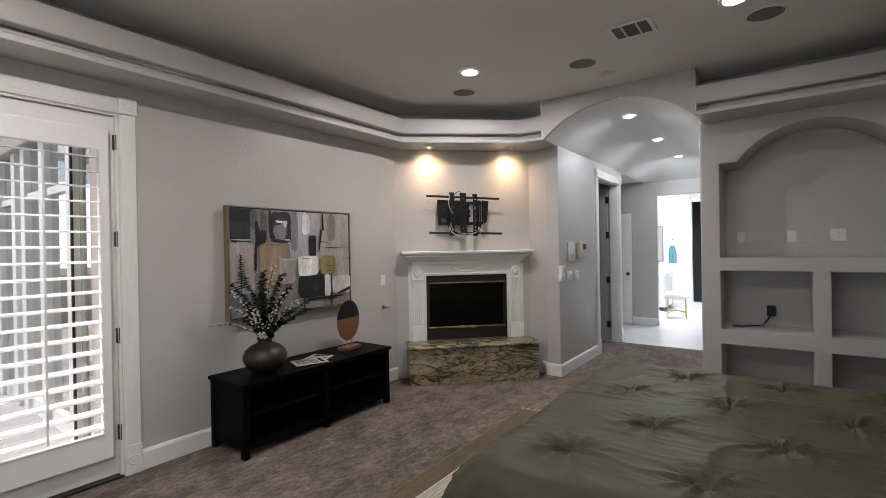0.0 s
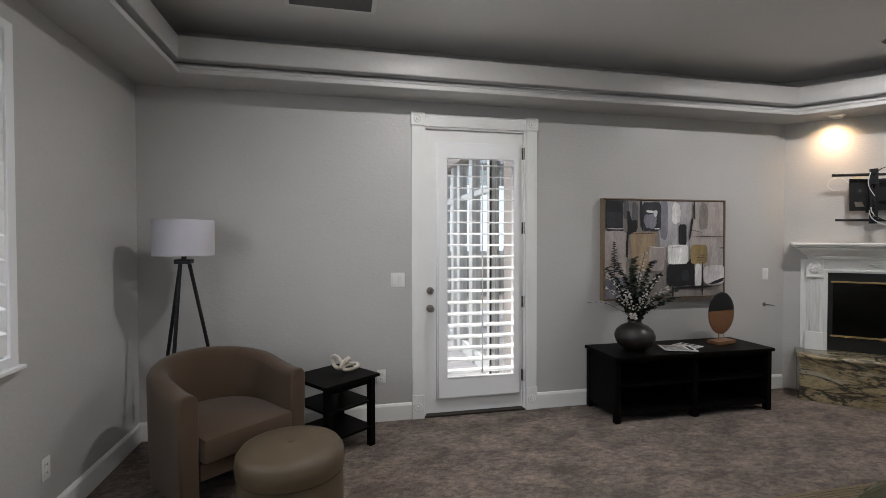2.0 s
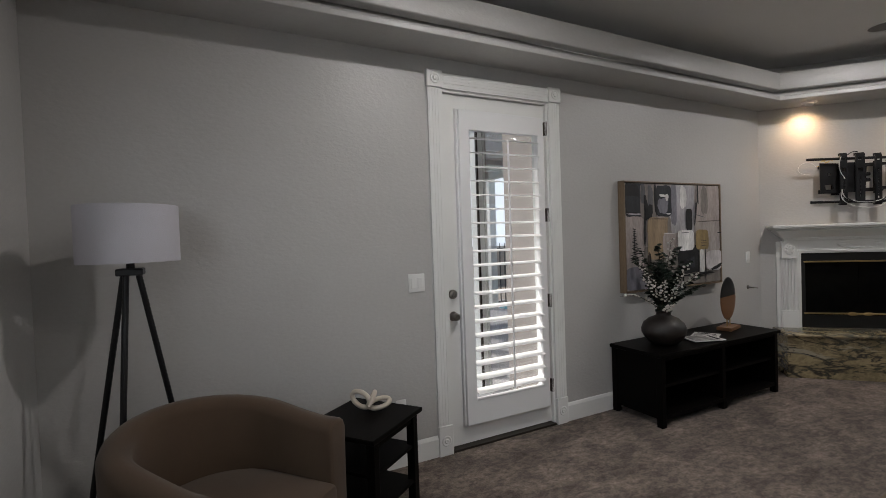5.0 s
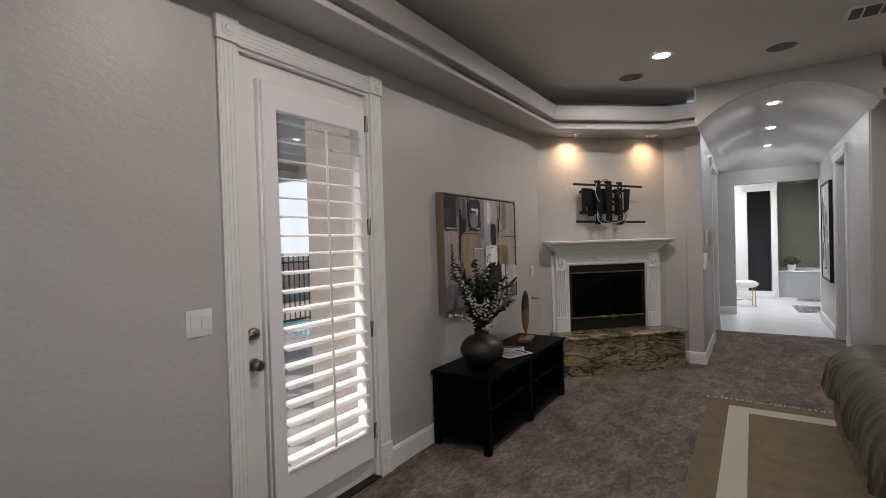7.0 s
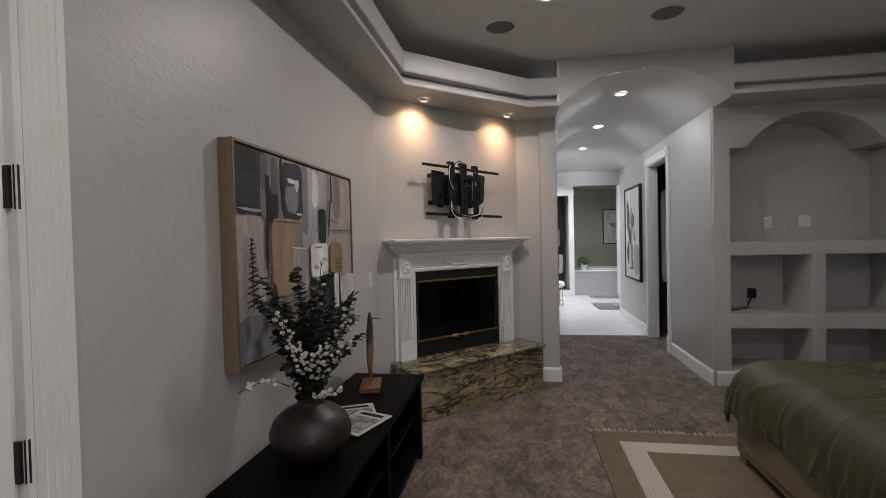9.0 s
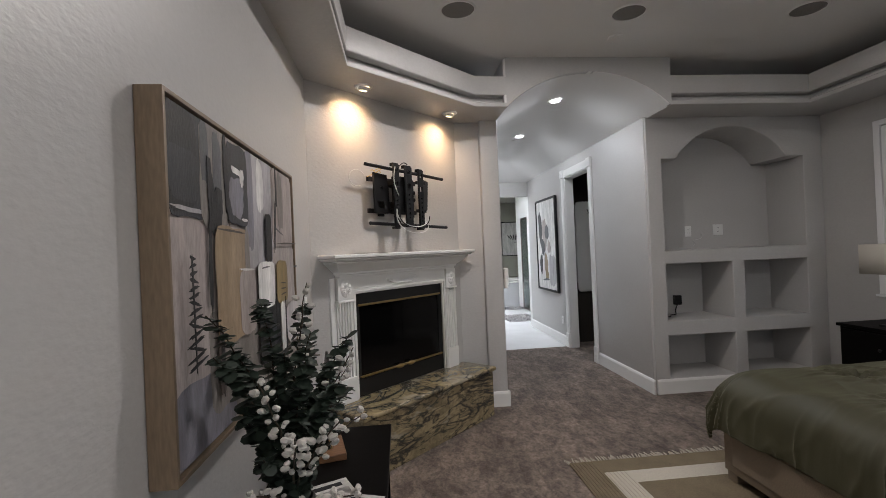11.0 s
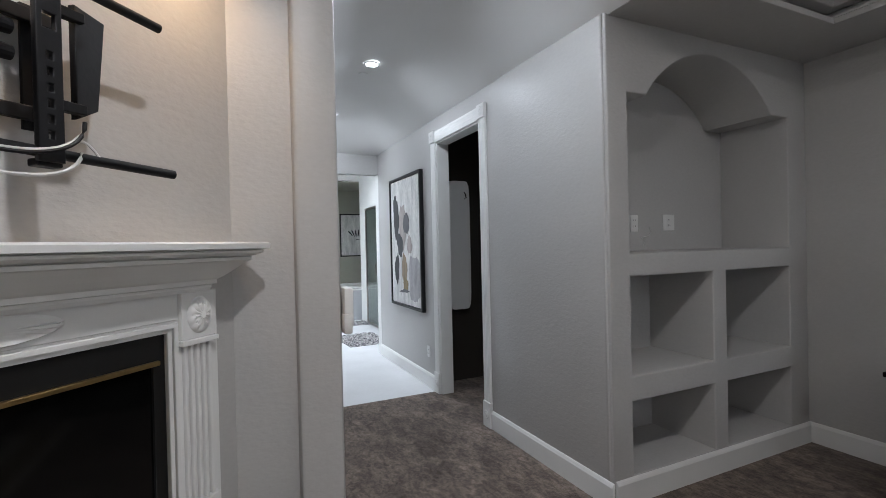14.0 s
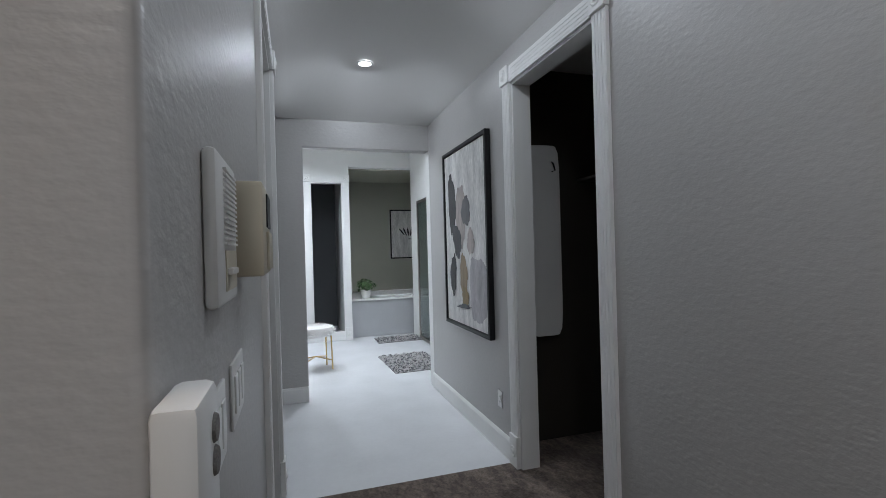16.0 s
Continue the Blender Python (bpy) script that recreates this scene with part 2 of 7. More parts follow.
FP = Matrix(((Q, -Q, 0, FPN * Q), (Q, Q, 0, -FPN * Q), (0, 0, 1, 0), (0, 0, 0, 1)))  # x along the wall, y into the wall
setting("floor", boxes((W - 0.2, S - 0.2, -0.12, E + 0.2, 5.2, 0), (HL - 2.3, 5.2, -0.12, HR + 2.4, 7.39, 0), (HR, 7.39, -0.12, HR + 2.4, 7.7, 0)), CARPET, "taupe cut-pile carpet with brushed lighter and darker patches", "carpet")
setting("floor_bath", boxes((HL - 2.3, 7.39, -0.12, HR, 7.7, -0.004), (HL - 2.3, 7.7, -0.12, HR + 2.4, 15.0, -0.004)), TILE, "glossy pale grey-white tile floor", "tile floor")
setting("wall_west", plate(notched(S - 0.2, 4.3, CEIL, 0.335, 1.245, 2.445), [], 0.16, 0, Matrix.Translation((W - 0.16, 0, 0)) @ YZ), WALL, "pale grey painted wall with orange-peel texture", "wall")
setting("wall_south", plate([(W, 0), (E, 0), (E, CEIL), (W, CEIL)], [[(-2.2, 0.97), (-0.7, 0.97), (-0.7, 2.43), (-2.2, 2.43)]], 0.16, 0, Matrix.Translation((0, S - 0.16, 0)) @ XZ), WALL, "pale grey painted wall with orange-peel texture", "wall")
setting("wall_east", plate([(S - 0.2, 0), (N + 1.2, 0), (N + 1.2, CEIL), (S - 0.2, CEIL)], [[(3.73, 0.96), (4.52, 0.96), (4.52, 2.39), (3.73, 2.39)], [(0.45, 0.96), (1.24, 0.96), (1.24, 2.39), (0.45, 2.39)]], 0.16, 0, Matrix.Translation((E, 0, 0)) @ YZ), WALL, "pale grey painted wall with orange-peel texture", "wall")
# chimney wall with the firebox opening
setting("wall_chimney", plate([(0.26, 0), (1.93, 0), (1.93, CEIL), (0.26, CEIL)], [[(0.66, 0.43), (1.58, 0.43), (1.58, 1.15), (0.66, 1.15)]], 0.16, 0, FP @ XZ), WALL, "pale grey painted chimney wall set across the corner", "wall")
setting("wall_north", boxes((-2.52, 5.15, 0, -2.20, 5.3, CEIL)), WALL, "short pale grey wall beside the chimney breast", "wall")


def rect(x0, z0, x1, z1):
    return [(x0, z0), (x1, z0), (x1, z1), (x0, z1)]


_top = [(-0.468, 1.365), (1.003, 1.365), (1.003, 2.25), (0.825, 2.25)] + arc(-0.322, 0.825, 2.25, 0.305)[::-1] + [(-0.322, 2.25), (-0.468, 2.25)]
_holes = [_top[:4] + arc(-0.322, 0.825, 2.25, 0.305)[::-1][1:-1] + [(-0.322, 2.25), (-0.468, 2.25)],
          rect(-0.468, 0.69, 0.215, 1.238), rect(0.338, 0.69, 1.003, 1.238), rect(-0.468, 0.145, 0.215, 0.548), rect(0.338, 0.145, 1.003, 0.548)]
NICHE = 0.485
setting("wall_niche", plate([(HR, 0), (E, 0), (E, CEIL), (HR, CEIL)], _holes, NICHE, 0.012, Matrix.Translation((0, N, 0)) @ XZ), WALL, "pale grey wall with an arched media niche over four cubbies", "niche wall", True)
setting("wall_niche_back", boxes((HR + 0.06, N + NICHE - 0.004, 0, E, N + NICHE + 0.1, CEIL)), WALL, "plain grey back of the wall niches", "wall")

# ---- the hall ----
CY0, CY1 = 6.43, 7.29           # closet doorway
LY0, LY1 = 6.47, 7.47           # doorway opposite
setting("wall_hall_east", plate(notched(N + 0.02, 9.2, 2.66, CY0, CY1, 2.44), [], 0.12, 0.015, Matrix.Translation((HR - 0.012, 0, 0)) @ YZ), WALL, "pale grey hall wall with rounded corner", "wall", True)
setting("wall_hall_west", plate(notched(N - 0.005, 7.66, 2.66, LY0, LY1, 2.44), [], 0.172, 0.016, Matrix.Translation((HL - 0.172, 0, 0)) @ YZ), WALL, "pale grey hall wall with a doorway", "wall", True)
setting("wall_hall_end", plate([(-3.6, 0), (-1.86, 0), (-1.86, 2.39), (HR, 2.39), (HR, 2.9), (-3.6, 2.9)], [], 0.14, 0, Matrix.Translation((0, 9.19, 0)) @ XZ), WALL, "pale grey end wall with a tall opening to the bathroom", "wall")
setting("wall_side_passage", boxes((-3.6, 7.52, 0, HL - 0.14, 7.66, 2.7), (-3.7, 7.52, 0, -3.6, 9.33, 2.7)), WALL, "plain grey walls of the side passage", "wall")


def vault_ceiling():
    """A segmental barrel vault over the hall that curves down to the end wall too."""
    half = (HR - HL) / 2
    bm = bmesh.new()

    def height(d):
        d = min(d, half)
        rise = 0.295
        r = (half * half + rise * rise) / (2 * rise)
        return 2.645 + rise - r + math.sqrt(r * r - (half - d) ** 2)
    xs = [HL - 0.02 + (HR - HL + 0.04) * i / 28 for i in range(29)]
    ys = [4.682, 5.1, 5.6, 6.1, 6.6, 7.1, 7.6] + [7.67 + 0.095 * i for i in range(17)]
    grid = [[bm.verts.new((x, y, 2.645 + (height(max(0, min(x - HL, HR - x))) - 2.645) * (1 - (1 - min(max(9.19 - y, 0) / 0.78, 1)) ** 2))) for x in xs] for y in ys]
    for a, b in zip(grid, grid[1:]):
        for i in range(len(xs) - 1):
            bm.faces.new((a[i], b[i], b[i + 1], a[i + 1]))
    top = bmesh.ops.extrude_face_region(bm, geom=bm.faces[:])
    for v in top["geom"]:
        if isinstance(v, bmesh.types.BMVert):
            v.co.z = 3.0 + 0.05
    bmesh.ops.recalc_face_normals(bm, faces=bm.faces[:])
    return bm


setting("ceiling_hall", vault_ceiling(), CEILING, "pale barrel-vaulted hall ceiling", "ceiling", True)
setting("ceiling_side_passage", boxes((-3.7, 5.2, 2.66, HL - 0.02, 9.3, 2.76)), CEILING, "plain passage ceiling", "ceiling")
setting("ceiling_closet", boxes((HR + 0.1, N + NICHE + 0.1, 2.66, 2.0, 9.3, 2.76)), CEILING, "plain closet ceiling", "ceiling")

# ---- the tray ceiling ----
TRAY = [(HL, 4.68), (-2.33, 4.66), (-3.285, 3.80), (-3.285, -1.42), (0.70, -1.42), (0.70, 4.68), (-0.605, 4.68)]
_wallline = [(HL, 5.2), (-2.4, 5.22), (W - 0.05, 4.05), (W - 0.05, S - 0.05), (E + 0.05, S - 0.05), (E + 0.05, 5.15), (-0.605, 5.15)]


def ring(d0, outer, z0, z1, bevel=0.0):
    inner = offset_path(TRAY, -d0) if d0 else TRAY
    out = offset_path(TRAY, -outer) if isinstance(outer, float) else outer
    return plate(inner + out[::-1], [], z1 - z0, bevel, Matrix.Translation((0, 0, z0)))


setting("ceiling_soffit", ring(0, _wallline, SOFFIT, 2.682, 0.006), WALL, "grey painted soffit running round the tray ceiling", "soffit", True)
setting("ceiling_soffit_core", ring(0.07, _wallline, 2.682, 2.745), WALL, "shadowed groove of the tray ceiling", "soffit")
setting("ceiling_tray_band", ring(0, 0.12, 2.742, 2.905, 0.012), WALL, "grey painted fascia band of the tray ceiling", "fascia", True)
setting("ceiling", boxes((W - 0.15, S - 0.15, CEIL, E + 0.15, 5.2, CEIL + 0.12)), CEILING, "smooth pale grey tray ceiling", "ceiling")
_arch = [(HL, CEIL)] + [(HL, 2.645)] + arc(HL, HR + 0.015, 2.645, 0.295)[1:-1] + [(HR + 0.015, 2.645), (HR + 0.015, CEIL)]
setting("wall_arch", plate(_arch, [], 0.06, 0, Matrix.Translation((0, 4.68, 0)) @ XZ), WALL, "pale grey wall over the hall's arched opening", "arch")
# ---- bathroom shell ----
BY = 12.1
setting("wall_bath", boxes((-3.3, 9.33, 0, -3.2, BY + 2, 3.0), (-3.3, BY, 0, -1.71, BY + 0.12, 3.0), (-1.71, BY, 2.5, -1.22, BY + 0.12, 3.0), (-1.22, BY, 0, -1.12, BY + 1.9, 3.0), (-1.12, BY, 2.72, 0.9, BY + 0.12, 3.0),
                           (-1.12, BY + 1.5, 0, 0.9, BY + 1.6, 3.0), (0.8, 9.33, 0, 0.9, BY + 1.6, 3.0), (-0.12, 11.68, 0, 0.8, BY, 3.0), (-0.12, 9.33, 2.15, -0.02, 11.68, 3.0), (-0.12, 9.33, 0, -0.02, 10.78, 3.0), (HR - 0.01, 9.2, 0, 0.9, 9.33, 3.0)), TRIM, "white bathroom walls", "wall")
setting("ceiling_bath", boxes((-3.4, 9.2, 3.0, 1.0, 14.1, 3.1)), CEILING, "white bathroom ceiling", "ceiling")

# ---- trim: baseboards and casings ----
def baseboard(name, a, b, h=0.14):
    """A board along a wall from a to b (the room is on the left of the run), with a small cove on top."""
    a, b = Vector(a), Vector(b)
    d = (b - a).normalized()
    n = Vector((-d.y, d.x))
    bm = bmesh.new()
    prof = [(0.0, 0.0), (0.016, 0.0), (0.016, h - 0.022), (0.009, h - 0.006), (0.004, h), (0.0, h)]
    ends = [[bm.verts.new((p.x + n.x * o, p.y + n.y * o, z)) for o, z in prof] for p in (a, b)]
    k = len(prof)
    for i in range(k):
        bm.faces.new((ends[0][i], ends[1][i], ends[1][(i + 1) % k], ends[0][(i + 1) % k]))
    bm.faces.new(ends[0][::-1])
    bm.faces.new(ends[1])
    bmesh.ops.recalc_face_normals(bm, faces=bm.faces[:])
    return setting(name, bm, TRIM, "white painted wooden baseboard", "baseboard")


for _i, (_a, _b) in enumerate([((W, 0.232), (W, S)), ((W, 4.0), (W, 1.348)), ((W, S), (E, S)), ((E, S), (E, N)), ((E, N), (HR + 0.012, N)), ((HR - 0.012, N - 0.016), (HR - 0.012, 6.335)), ((HR - 0.012, 7.39), (HR - 0.012, 9.2)),
                               ((HL, 6.375), (HL, N - 0.02)), ((HL + 0.016, N - 0.005), (-2.232, N - 0.005)), ((-1.86, 9.19), (-3.5, 9.19)), ((-2.232, 5.15), (-2.40, 5.15))]):
    baseboard("baseboard_%d" % (_i + 1), _a, _b)
baseboard("baseboard_bath", (-1.22, BY), (-3.2, BY))


def casing(name, m, w, h, label, plinth=True):
    """A door casing round an opening w wide and h high, drawn in x and z, proud towards -y: fluted sides, corner blocks, plinths with rosettes."""
    t = thing(name, m, label, "door casing")
    cw = 0.105
    for x0 in (-cw, w):
        bm = boxes((x0 + 0.004, -0.018, 0.2, x0 + cw - 0.004, 0, h))
        for k in range(4):
            box(bm, x0 + 0.014 + k * 0.021, -0.0205, 0.21, x0 + 0.029 + k * 0.021, -0.0178, h - 0.01)
        part("side_casing", bm, TRIM, t)
        pl = part("plinth_block", boxes((x0, -0.03, 0, x0 + cw, 0, 0.2), bevel=0.004), TRIM, t)
        part("rosette", moved(lathe([(0, 0.007), (0.012, 0.009), (0.018, 0.003), (0.03, 0.006), (0.038, 0.0)], 20), Matrix.Translation((x0 + cw / 2, -0.029, 0.1)) @ pose(0, 0, 0, 90)), TRIM, pl, "", True)
        cb = part("corner_block", boxes((x0 - 0.004, -0.032, h, x0 + cw + 0.004, 0, h + 0.11), bevel=0.004), TRIM, t)
        part("rosette", moved(lathe([(0, 0.007), (0.012, 0.009), (0.018, 0.003), (0.03, 0.006), (0.038, 0.0)], 20), Matrix.Translation((x0 + cw / 2, -0.031, h + 0.055)) @ pose(0, 0, 0, 90)), TRIM, cb, "", True)
    bm = boxes((0.004, -0.018, h, w - 0.004, 0, h + 0.1))
    for k in range(4):
        box(bm, 0.006, -0.0205, h + 0.012 + k * 0.021, w - 0.006, -0.0178, h + 0.026 + k * 0.021)
    part("head_casing", bm, TRIM, t)
    # jamb lining
    part("jamb", boxes((-0.002, 0.0, 0, 0.016, 0.12, h), (w - 0.016, 0.0, 0, w + 0.002, 0.12, h), (0.016, 0.0, h - 0.016, w - 0.016, 0.12, h + 0.002)), TRIM, t)
    return tagged(t, kind="structure")


FACE_W = Matrix(((0, -1, 0, W), (1, 0, 0, 0), (0, 0, 1, 0), (0, 0, 0, 1)))      # x along +y, y into the west wall
FACE_HE = Matrix(((0, 1, 0, HR - 0.012), (-1, 0, 0, 0), (0, 0, 1, 0), (0, 0, 0, 1)))  # x along -y, y into the hall's east wall
FACE_HL = Matrix(((0, -1, 0, HL), (1, 0, 0, 0), (0, 0, 1, 0), (0, 0, 0, 1)))
FACE_E = Matrix(((0, 1, 0, E), (-1, 0, 0, 0), (0, 0, 1, 0), (0, 0, 0, 1)))
FACE_S = Matrix(((-1, 0, 0, 0), (0, -1, 0, S), (0, 0, 1, 0), (0, 0, 0, 1)))
casing("door_casing_1", FACE_W @ Matrix.Translation((0.338, 0, 0)), 0.905, 2.445, "white fluted door casing with corner blocks")
casing("door_casing_2", FACE_HE @ Matrix.Translation((-7.285, 0, 0)), 0.85, 2.42, "white fluted closet door casing with corner blocks")
casing("door_casing_3", FACE_HL @ Matrix.Translation((6.48, 0, 0)), 0.98, 2.44, "white fluted hall door casing with corner blocks")

GLASSMAT = glass("clear_glass", (0.97, 1.0, 0.99))
SHUTTER = mat("shutter_white", (0.80, 0.80, 0.80), 0.4, stain=0.02)
BRONZE = mat("aged_bronze", (0.06, 0.05, 0.042), 0.4, metal=0.8, grain=0.15)


def louvers(parent, x0, x1, z0, z1, n, y, tilt, blade):
    """A row of shutter blades under their panel, with the tilt rod."""
    first = None
    for i in range(n):
        z = z0 + (z1 - z0) * (i + 0.5) / n
        if first is None:
            bm = bmesh.new()
            prof = [(-blade / 2, 0), (-blade / 4, 0.0045), (0, 0.006), (blade / 4, 0.0045), (blade / 2, 0), (blade / 4, -0.0045), (0, -0.006), (-blade / 4, -0.0045)]
            e = [[bm.verts.new((x, p, q)) for p, q in prof] for x in (x0, x1)]
            for k in range(8):
                bm.faces.new((e[0][k], e[0][(k + 1) % 8], e[1][(k + 1) % 8], e[1][k]))
            bm.faces.new(e[0][::-1])
            bm.faces.new(e[1])
            bmesh.ops.recalc_face_normals(bm, faces=bm.faces[:])
            first = ob = part("louver", bm, SHUTTER, parent, "", True)
        else:
            ob = new("louver", first.data)
            ob.parent = parent
        ob.matrix_local = pose(0, y, z, tilt)


# ---- the patio door ----
def patio_door():
    t = thing("door_1", FACE_W @ Matrix.Translation((0.352, 0.0, 0)), "white glazed patio door with closed plantation shutter frame", "door")
    w = 0.875
    part("slab", plate(rect(0, 0.02, w, 2.425), [rect(0.15, 0.28, 0.79, 2.22)], 0.045, 0.002, Matrix.Translation((0, 0.028, 0)) @ XZ), TRIM, t)
    part("glass_pane", boxes((0.148, 0.046, 0.278, 0.792, 0.052, 2.222)), GLASSMAT, t, "clear glass pane").visible_shadow = False
    fr = part("shutter_frame", plate(rect(0.105, 0.158, 0.828, 2.315), [rect(0.185, 0.325, 0.775, 2.185)], 0.05, 0.004, Matrix.Translation((0, -0.024, 0)) @ XZ), SHUTTER, t)
    part("frame_lip", plate(rect(0.095, 0.148, 0.838, 2.325), [rect(0.113, 0.166, 0.82, 2.307)], 0.03, 0.003, Matrix.Translation((0, -0.002, 0)) @ XZ), SHUTTER, t)
    louvers(fr, 0.187, 0.773, 0.33, 2.18, 19, -0.008, 9, 0.092)
    part("tilt_rod", boxes((0.474, -0.066, 0.36, 0.486, -0.054, 2.13), bevel=0.003), SHUTTER, fr)
    part("threshold", boxes((-0.012, -0.02, -0.002, w + 0.012, 0.1, 0.014), bevel=0.003), BRONZE, t, "dark bronze threshold")
    for z in (0.915, 1.066):
        big = z < 1
        prof = [(0.0, -0.062), (0.018, -0.061), (0.027, -0.05), (0.026, -0.036), (0.012, -0.027), (0.012, -0.012), (0.031, -0.008), (0.033, 0)] if big else [(0.0, -0.026), (0.016, -0.026), (0.02, -0.02), (0.03, -0.014), (0.032, 0)]
        k = part("knob" if big else "deadbolt", moved(lathe(prof, 24), Matrix.Translation((0.045, 0.028, z)) @ pose(0, 0, 0, -90)), STEEL, t, "satin nickel knob" if big else "satin nickel deadbolt", True)
        if not big:
            part("thumb_turn", boxes((0.035, -0.014, z - 0.012, 0.055, 0.004, z + 0.012), bevel=0.004), STEEL, k)
    for z in (0.3, 0.95, 1.6, 2.25):
        part("hinge", join(boxes((w - 0.008, 0.012, z - 0.05, w + 0.02, 0.028, z + 0.05)), moved(lathe([(0, 0), (0.007, 0), (0.007, 0.105), (0, 0.105)], 10), Matrix.Translation((w + 0.006, 0.006, z - 0.0525)))), BRONZE, t, "dark hinge")
    return tagged(t, kind="structure")


patio_door()


def shutter_window(name, m, w, z0, z1, panels, n, tilt, label):
    """A window with a white frame, panes and hinged shutter panels; x runs along the wall, y into it."""
    t = thing(name, m, label, "window")
    part("window_frame", plate(rect(-0.055, z0 - 0.045, w + 0.055, z1 + 0.045), [rect(0, z0, w, z1)], 0.045, 0.004, Matrix.Translation((0, -0.025, 0)) @ XZ), SHUTTER, t)
    part("window_sill", boxes((-0.07, -0.05, z0 - 0.065, w + 0.07, 0, z0 - 0.045), bevel=0.004), SHUTTER, t)
    part("pane", boxes((0, 0.12, z0, w, 0.126, z1)), GLASSMAT, t, "clear window pane").visible_shadow = False
    part("sash", plate(rect(0, z0, w, z1), [rect(0.04, z0 + 0.04, w - 0.04, (z0 + z1) / 2 - 0.02), rect(0.04, (z0 + z1) / 2 + 0.02, w - 0.04, z1 - 0.04)], 0.03, 0, Matrix.Translation((0, 0.085, 0)) @ XZ), SHUTTER, t)
    pw = w / panels
    for i in range(panels):
        x0 = i * pw + 0.008
        x1 = (i + 1) * pw - 0.008
        p = part("shutter_panel", plate(rect(x0, z0 + 0.012, x1, z1 - 0.012), [rect(x0 + 0.055, z0 + 0.085, x1 - 0.055, z1 - 0.095)], 0.03, 0.003, Matrix.Translation((0, -0.018, 0)) @ XZ), SHUTTER, t)
        louvers(p, x0 + 0.056, x1 - 0.056, z0 + 0.085, z1 - 0.095, n, -0.003, tilt, 0.112)
        xm = (x0 + x1) / 2
        part("tilt_rod", boxes((xm - 0.005, -0.064, z0 + 0.11, xm + 0.005, -0.054, z1 - 0.16), bevel=0.002), SHUTTER, p)
    return tagged(t, kind="structure")


shutter_window("window_1", FACE_E @ Matrix.Translation((-4.52, 0, 0)), 0.79, 0.96, 2.39, 2, 12, 58, "white window with two closed plantation shutter panels")
shutter_window("window_3", FACE_E @ Matrix.Translation((-1.24, 0, 0)), 0.79, 0.96, 2.39, 2, 12, 35, "white window with two plantation shutter panels")
shutter_window("window_2", FACE_S @ Matrix.Translation((0.7, 0, 0)), 1.5, 0.97, 2.43, 3, 12, 22, "wide white window with plantation shutter panels")


# ---- fireplace ----
STONE = mat("brown_veined_granite", (0.25, 0.20, 0.118), 0.25, stain=0.3, stain_scale=5, grain=0.35, grain_scale=45, bump=0.05, coat=0.2)


def veined(m):
    """Adds dark and gold veins that run aslant through the stone."""
    nt = m.node_tree
    n, l = nt.nodes, nt.links
    b = n["Principled BSDF"]
    src = b.inputs["Base Color"].links[0].from_socket
    tc = n.new("ShaderNodeTexCoord")
    mp = n.new("ShaderNodeMapping")
    mp.inputs["Rotation"].default_value = (0.3, 0.75, 0.2)
    mp.inputs["Scale"].default_value = (1.3, 1.3, 5.0)
    l.new(tc.outputs["Object"], mp.inputs[0])
    out = src
    for scale, lo, hi, color in ((2.3, 0.56, 0.68, (0.37, 0.30, 0.175, 1)), (1.2, 0.60, 0.70, (0.36, 0.33, 0.26, 1)), (1.1, 0.475, 0.515, (0.030, 0.030, 0.028, 1)), (2.4, 0.41, 0.445, (0.045, 0.05, 0.04, 1)), (5.0, 0.36, 0.40, (0.06, 0.055, 0.04, 1))):
        t = n.new("ShaderNodeTexNoise")
        t.inputs["Scale"].default_value, t.inputs["Detail"].default_value, t.inputs["Distortion"].default_value = scale, 6, 1.1
        l.new(mp.outputs[0], t.inputs["Vector"])
        r = n.new("ShaderNodeValToRGB")
        e = r.color_ramp.elements
        e[0].position, e[0].color = lo - 0.018, (0, 0, 0, 1)
        e[1].position, e[1].color = (lo + hi) / 2, (1, 1, 1, 1)
        k = r.color_ramp.elements.new(hi + 0.018)
        k.color = (0, 0, 0, 1)
        l.new(t.outputs[0], r.inputs[0])
        mx = n.new("ShaderNodeMix")
        mx.data_type = "RGBA"
        mx.inputs[7].default_value = color
        l.new(r.outputs[0], mx.inputs[0])
        l.new(out, mx.inputs[6])
        out = mx.outputs[2]
    l.new(out, b.inputs["Base Color"])
    return m


veined(STONE)
BRASS = mat("brushed_brass", (0.55, 0.40, 0.18), 0.3, metal=1.0, grain=0.1)
FIREBLACK = mat("black_firebox_steel", (0.006, 0.006, 0.006), 0.45, grain=0.2)
DARKGLASS = mat("smoked_fireplace_glass", (0.003, 0.003, 0.003), 0.08, spec=0.35)
ASH = mat("charred_log", (0.03, 0.025, 0.02), 0.9, grain=0.5, grain_scale=20, bump=0.8, bump_scale=20)


def relief(a, b, height, rings=11, seg=64):
    """A carved oval boss of half-widths a and b, whose height follows radius and angle."""
    bm = bmesh.new()
    mid = bm.verts.new((0, 0, height(0, 0)))
    rows = []
    for i in range(1, rings + 1):
        r = i / rings
        rows.append([bm.verts.new((a * r * math.cos(2 * math.pi * k / seg), b * r * math.sin(2 * math.pi * k / seg), height(r, 2 * math.pi * k / seg) if i < rings else 0.0)) for k in range(seg)])
    for k in range(seg):
        bm.faces.new((mid, rows[0][k], rows[0][(k + 1) % seg]))
    for p, q in zip(rows, rows[1:]):
        for k in range(seg):
            bm.faces.new((p[k], q[k], q[(k + 1) % seg], p[(k + 1) % seg]))
    bmesh.ops.recalc_face_normals(bm, faces=bm.faces[:])
    return bm


